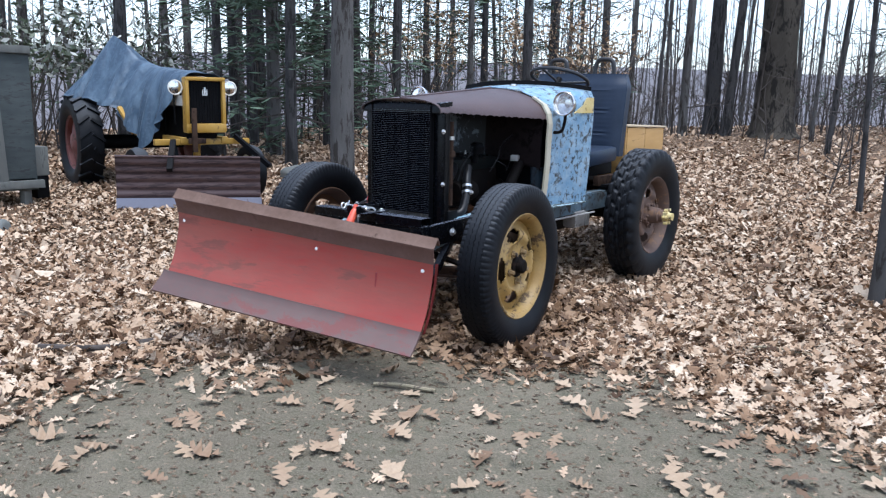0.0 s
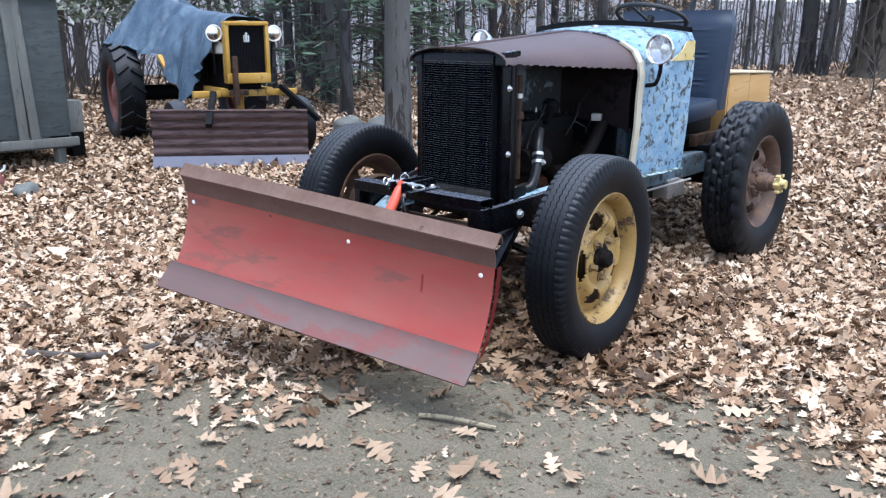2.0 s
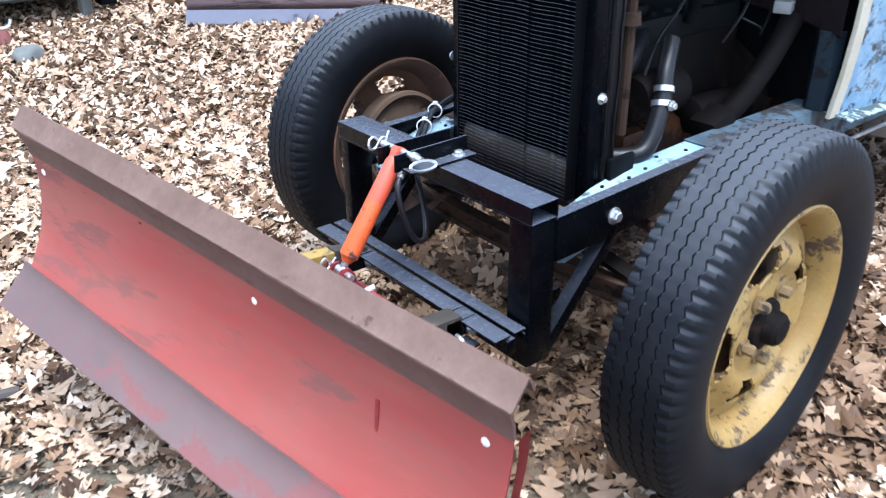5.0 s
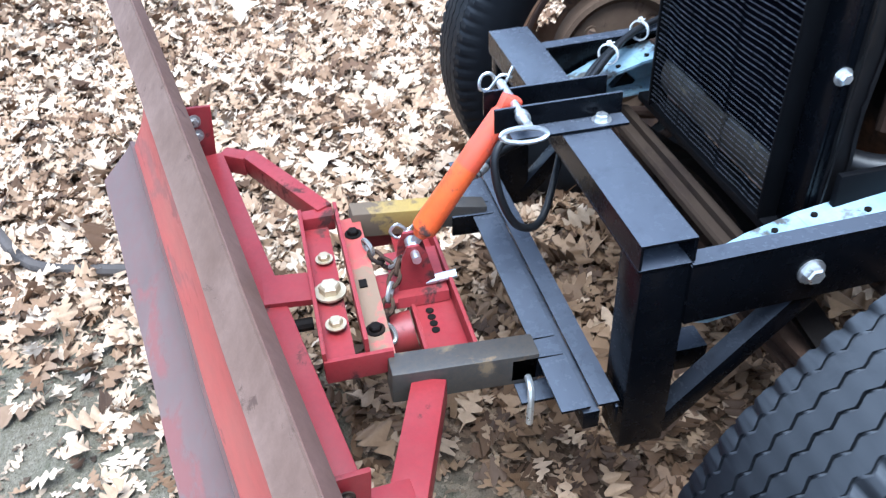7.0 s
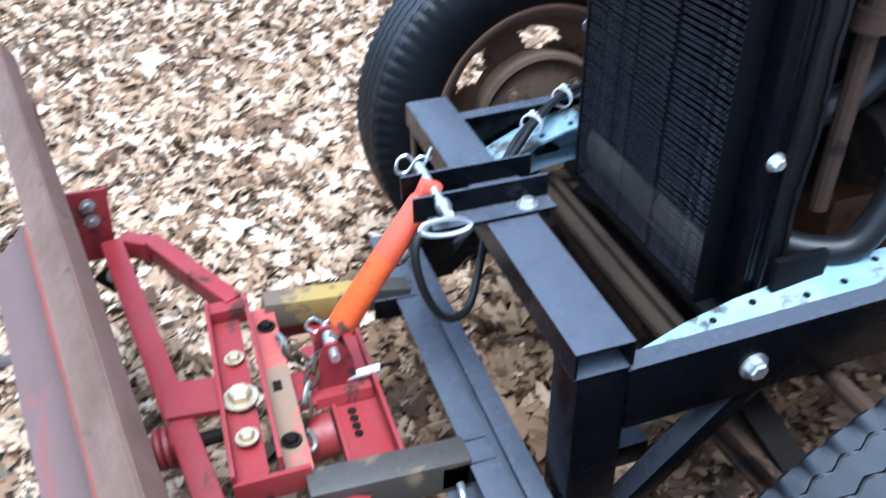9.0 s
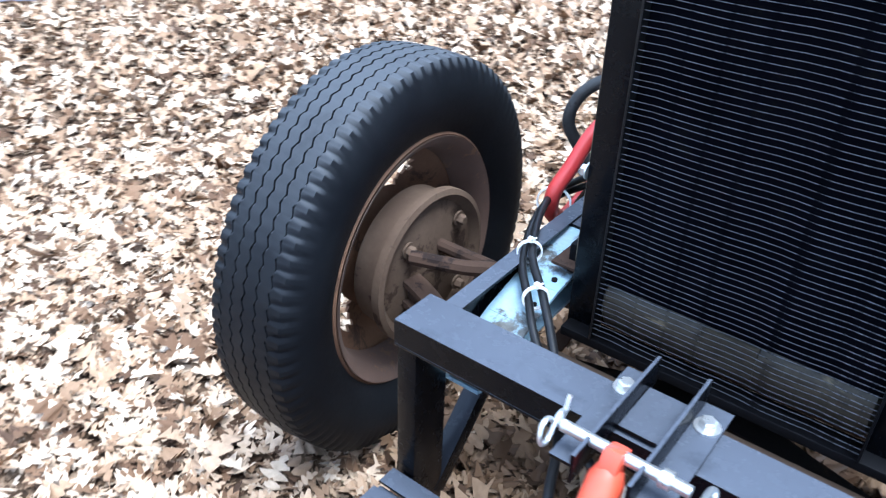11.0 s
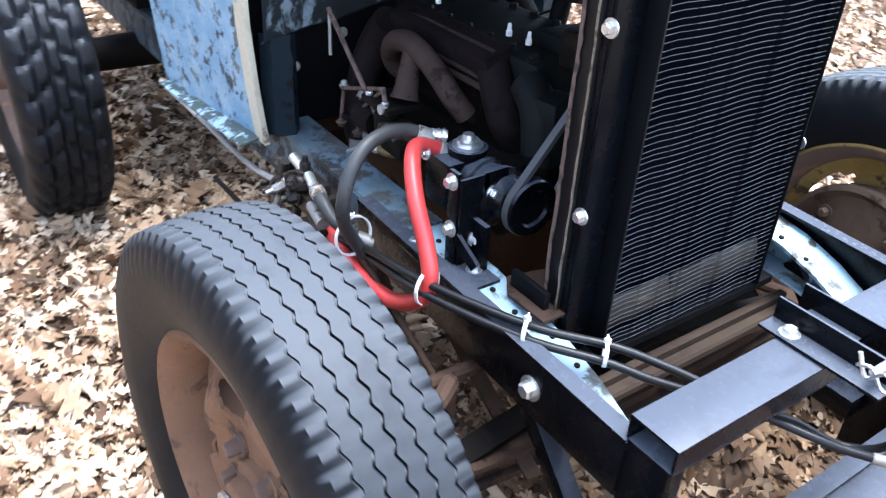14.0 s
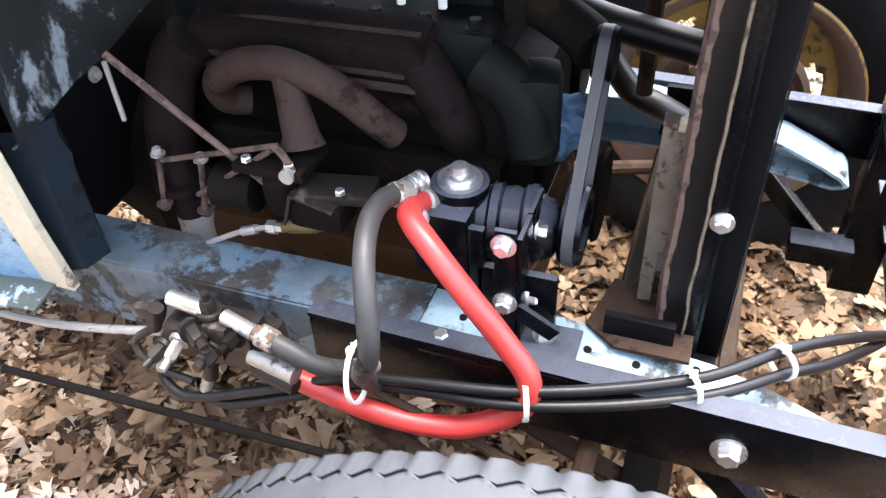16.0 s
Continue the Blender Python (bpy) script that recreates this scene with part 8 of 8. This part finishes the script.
def brush():
    bm = bmesh.new()
    for k in range(3000):
        s = -1.5 + 42 * rng.random() ** 1.5
        along = rng.uniform(-40, 38)
        x, y = -2.6 + 0.555 * along - 0.832 * s, 15.6 + 0.832 * along + 0.555 * s
        p = Vector((x, y, ground_z(x, y) - 0.05))
        h = rng.uniform(0.6, 2.6)
        e = p + Vector((rng.uniform(-0.5, 0.5), rng.uniform(-0.5, 0.5), 1)) * h
        m = p.lerp(e, 0.5) + Vector((rng.uniform(-0.2, 0.2), rng.uniform(-0.2, 0.2), 0))
        tube(bm, [p, m, e], [0.014, 0.009, 0.003], 3)
        for j in range(4):
            b = m.lerp(e, rng.uniform(-0.5, 0.9))
            f = b + Vector((rng.uniform(-1, 1), rng.uniform(-1, 1), rng.uniform(0, 0.9))) * 0.5
            tube(bm, [b, f], [0.005, 0.002], 3)
    return bm


ob = new("underbrush", finish("underbrush", brush(), TWIG, 60))
tagged(ob, "tangle of bare grey brown underbrush along the crest", "brush", kind="stuff")

# ---- fallen oak leaves ----
LU = np.array([0, .24, .42, .60, 1.0])
LV = np.array([.015, .25, .09, .26, .02])
# a plain outline for the far floor
PU = np.array([0, .30, .62, 1.0])
PV = np.array([.02, .20, .22, .03])
# the finer outline, for leaves that lie close to the walk: rounded lobes and narrow bays
FU = np.array([0, .15, .22, .29, .36, .45, .53, .60, .69, .76, .82, .92, 1.0])
FV = np.array([.010, .03, .17, .20, .05, .26, .29, .06, .20, .21, .06, .10, .02])


def patch_out(x, y):
    """Below 1 inside the bare dirt patch."""
    cx, cy, rx, ry, a = PATCH
    dx, dy = x - cx, y - cy
    u, w = (dx * math.cos(a) + dy * math.sin(a)) / rx, (dy * math.cos(a) - dx * math.sin(a)) / ry
    wob = np.array([noise.noise(Vector((float(p) * 1.3, float(q) * 1.3, 7.0))) for p, q in zip(x, y)])
    return np.hypot(u, w) + 0.20 * wob


def leaf_block(x, y, z, size, gen, tilt=0.45, U=LU, V=LV):
    n, k = len(x), len(U)
    yaw = gen.uniform(0, 2 * np.pi, n)
    ax, ay = gen.normal(0, tilt, n), gen.normal(0, tilt, n)
    fold, curl, twist = gen.normal(0.25, 0.35, n), gen.normal(0.15, 0.5, n), gen.normal(0, 0.5, n)
    u = U[None, :, None] + np.zeros((n, k, 2))
    v = V[None, :, None] * np.array([1.0, -1.0])[None, None, :] * gen.uniform(0.75, 1.25, (n, 1, 1)) * gen.uniform(0.75, 1.2, (n, k, 2))
    bendy = gen.normal(0, 0.12, (n, 1, 1)) * (u - 0.5) ** 2 * 4
    w = fold[:, None, None] * np.abs(v) + curl[:, None, None] * (u - 0.5) ** 2 + twist[:, None, None] * (u - 0.5) * v
    p = np.stack([u - 0.5, v + bendy, w], -1) * size[:, None, None, None]
    cx, sx, cy, sy, cz, sz = np.cos(ax), np.sin(ax), np.cos(ay), np.sin(ay), np.cos(yaw), np.sin(yaw)
    e = lambda q: q[:, None, None]
    X, Y, Z = p[..., 0], p[..., 1], p[..., 2]
    Y, Z = Y * e(cx) - Z * e(sx), Y * e(sx) + Z * e(cx)
    X, Z = X * e(cy) + Z * e(sy), -X * e(sy) + Z * e(cy)
    X, Y = X * e(cz) - Y * e(sz), X * e(sz) + Y * e(cz)
    Z = Z - Z.min(axis=(1, 2), keepdims=True)
    return np.stack([X + e(x), Y + e(y), Z + e(z)], -1).reshape(-1, 3)


def leaf_mesh(name, co, n):
    m = len(co) // n // 2
    q = m - 1
    base = (np.arange(n) * 2 * m)[:, None, None]
    k = np.arange(q)[None, :, None] * 2
    quad = base + k + np.array([0, 1, 3, 2])[None, None, :]
    me = bpy.data.meshes.new(name)
    me.vertices.add(n * 2 * m)
    me.vertices.foreach_set("co", co.astype(np.float32).ravel())
    me.loops.add(n * 4 * q)
    me.loops.foreach_set("vertex_index", quad.astype(np.int32).ravel())
    me.polygons.add(n * q)
    me.polygons.foreach_set("loop_start", np.arange(0, n * 4 * q, 4, dtype=np.int32))
    me.update(calc_edges=True)
    me.validate()
    me.polygons.foreach_set("use_smooth", [True] * (n * q))
    return me


def litter(name, n, r0, r1, centre, size, label, seed, tilt=0.34, fade=(0.01, 0.01), hole=0.0, U=LU, V=LV, mat_=None, drift=0):
    gen = np.random.default_rng(seed)
    rr = np.sqrt(gen.uniform(r0 * r0, r1 * r1, n))
    aa = gen.uniform(0, 2 * np.pi, n)
    x, y = centre[0] + rr * np.cos(aa), centre[1] + rr * np.sin(aa)
    out = patch_out(x, y)
    keep = (gen.uniform(0, 1, n) < np.clip((out - 0.84) / 0.32, 0.012, 1) ** 1.3) & (y > -4.9) & (y < 22) & (x < 4.8)
    keep &= (gen.uniform(0, 1, n) < 0.4) | ((y > -4.3 + (2.83 - x) * 0.40) & (x < 3.2))
    keep &= gen.uniform(0, 1, n) < np.clip((rr - r0) / fade[0], 0, 1) * np.clip((r1 - rr) / fade[1], 0, 1)
    if hole:
        keep &= np.hypot(x - 0.1, y + 0.3) > hole
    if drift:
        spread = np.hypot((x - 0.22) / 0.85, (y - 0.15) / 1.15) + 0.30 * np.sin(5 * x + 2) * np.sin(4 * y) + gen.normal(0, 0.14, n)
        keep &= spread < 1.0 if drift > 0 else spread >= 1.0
    x, y = x[keep], y[keep]
    z = np.array([ground_z(float(p), float(q)) for p, q in zip(x, y)]) + gen.uniform(-0.006, 0.010, len(x))
    co = leaf_block(x, y, z, size * np.exp(gen.normal(-0.02, 0.30, len(x))), gen, tilt, U, V)
    me = leaf_mesh(name, co, len(x))
    me.materials.append(mat_ or LEAF)
    return tagged(new(name, me), label, "leaves", kind="stuff")


litter("leaf_litter", 195000, 0, 6.0, (-0.3, -0.1), 0.053, "thick litter of dry tan and brown oak leaves", 5, tilt=0.42, fade=(0.01, 1.9), hole=2.5)
litter("leaf_litter", 54000, 0, 2.5, (0.1, -0.3), 0.060, "thick litter of dry lobed oak leaves round the tractor", 8, tilt=0.38, U=FU, V=FV, drift=-1)
litter("leaf_litter", 14500, 0, 1.35, (0.2, 0.1), 0.070, "darker brown drift of lobed oak leaves about the front axle", 9, tilt=0.34, U=FU, V=FV, mat_=LEAFBROWN, drift=1)
litter("leaf_litter", 195000, 4.1, 11.5, (-0.3, -0.1), 0.060, "thick litter of dry tan and brown oak leaves", 6, tilt=0.42, fade=(1.9, 2.0), U=PU, V=PV)
litter("leaf_litter", 64000, 9.5, 21, (-0.3, -0.1), 0.092, "dry oak leaves over the woodland floor", 7, U=PU, V=PV)

# single leaves lying on the bare dirt, parts of the ground
gen = np.random.default_rng(23)
kinds = []
for k in range(10):
    co = leaf_block(np.zeros(1), np.zeros(1), np.zeros(1), np.full(1, 0.125), gen, 0.12, FU, FV)
    me = leaf_mesh("oak_leaf", co, 1)
    me.materials.append(LEAFONE)
    kinds.append(me)
cx, cy, rx, ry, pa = PATCH
placed = 0
while placed < 290:
    x, y = gen.uniform(-0.6, 4.4), gen.uniform(-3.2, 0.0)
    if patch_out(np.array([x]), np.array([y]))[0] > 0.99:
        continue
    ob = new("oak_leaf", kinds[int(gen.integers(10))])
    ob.parent = ground
    ob.location = (x, y, ground_z(x, y) + 0.003)
    ob.rotation_euler = (gen.normal(0, 0.1), gen.normal(0, 0.1), gen.uniform(0, 6.28))
    s = gen.uniform(0.5, 1.25)
    ob.scale = (s, s, s)
    placed += 1


# crumbs of leaf, needle and twig trodden into the bare dirt
gen = np.random.default_rng(41)
x, y = gen.uniform(-1.2, 4.4, 30000), gen.uniform(-5.0, 0.3, 30000)
keep = patch_out(x, y) < 1.08
x, y = x[keep], y[keep]
z = np.array([ground_z(float(p), float(q)) for p, q in zip(x, y)]) - 0.001
me = leaf_mesh("leaf_crumbs", leaf_block(x, y, z, 0.016 * gen.uniform(0.4, 2.0, len(x)), gen, 0.16), len(x))
me.materials.append(CRUMB)
tagged(new("leaf_crumbs", me), "crumbled bits of leaf trodden into the dirt", "leaf crumbs", kind="stuff")
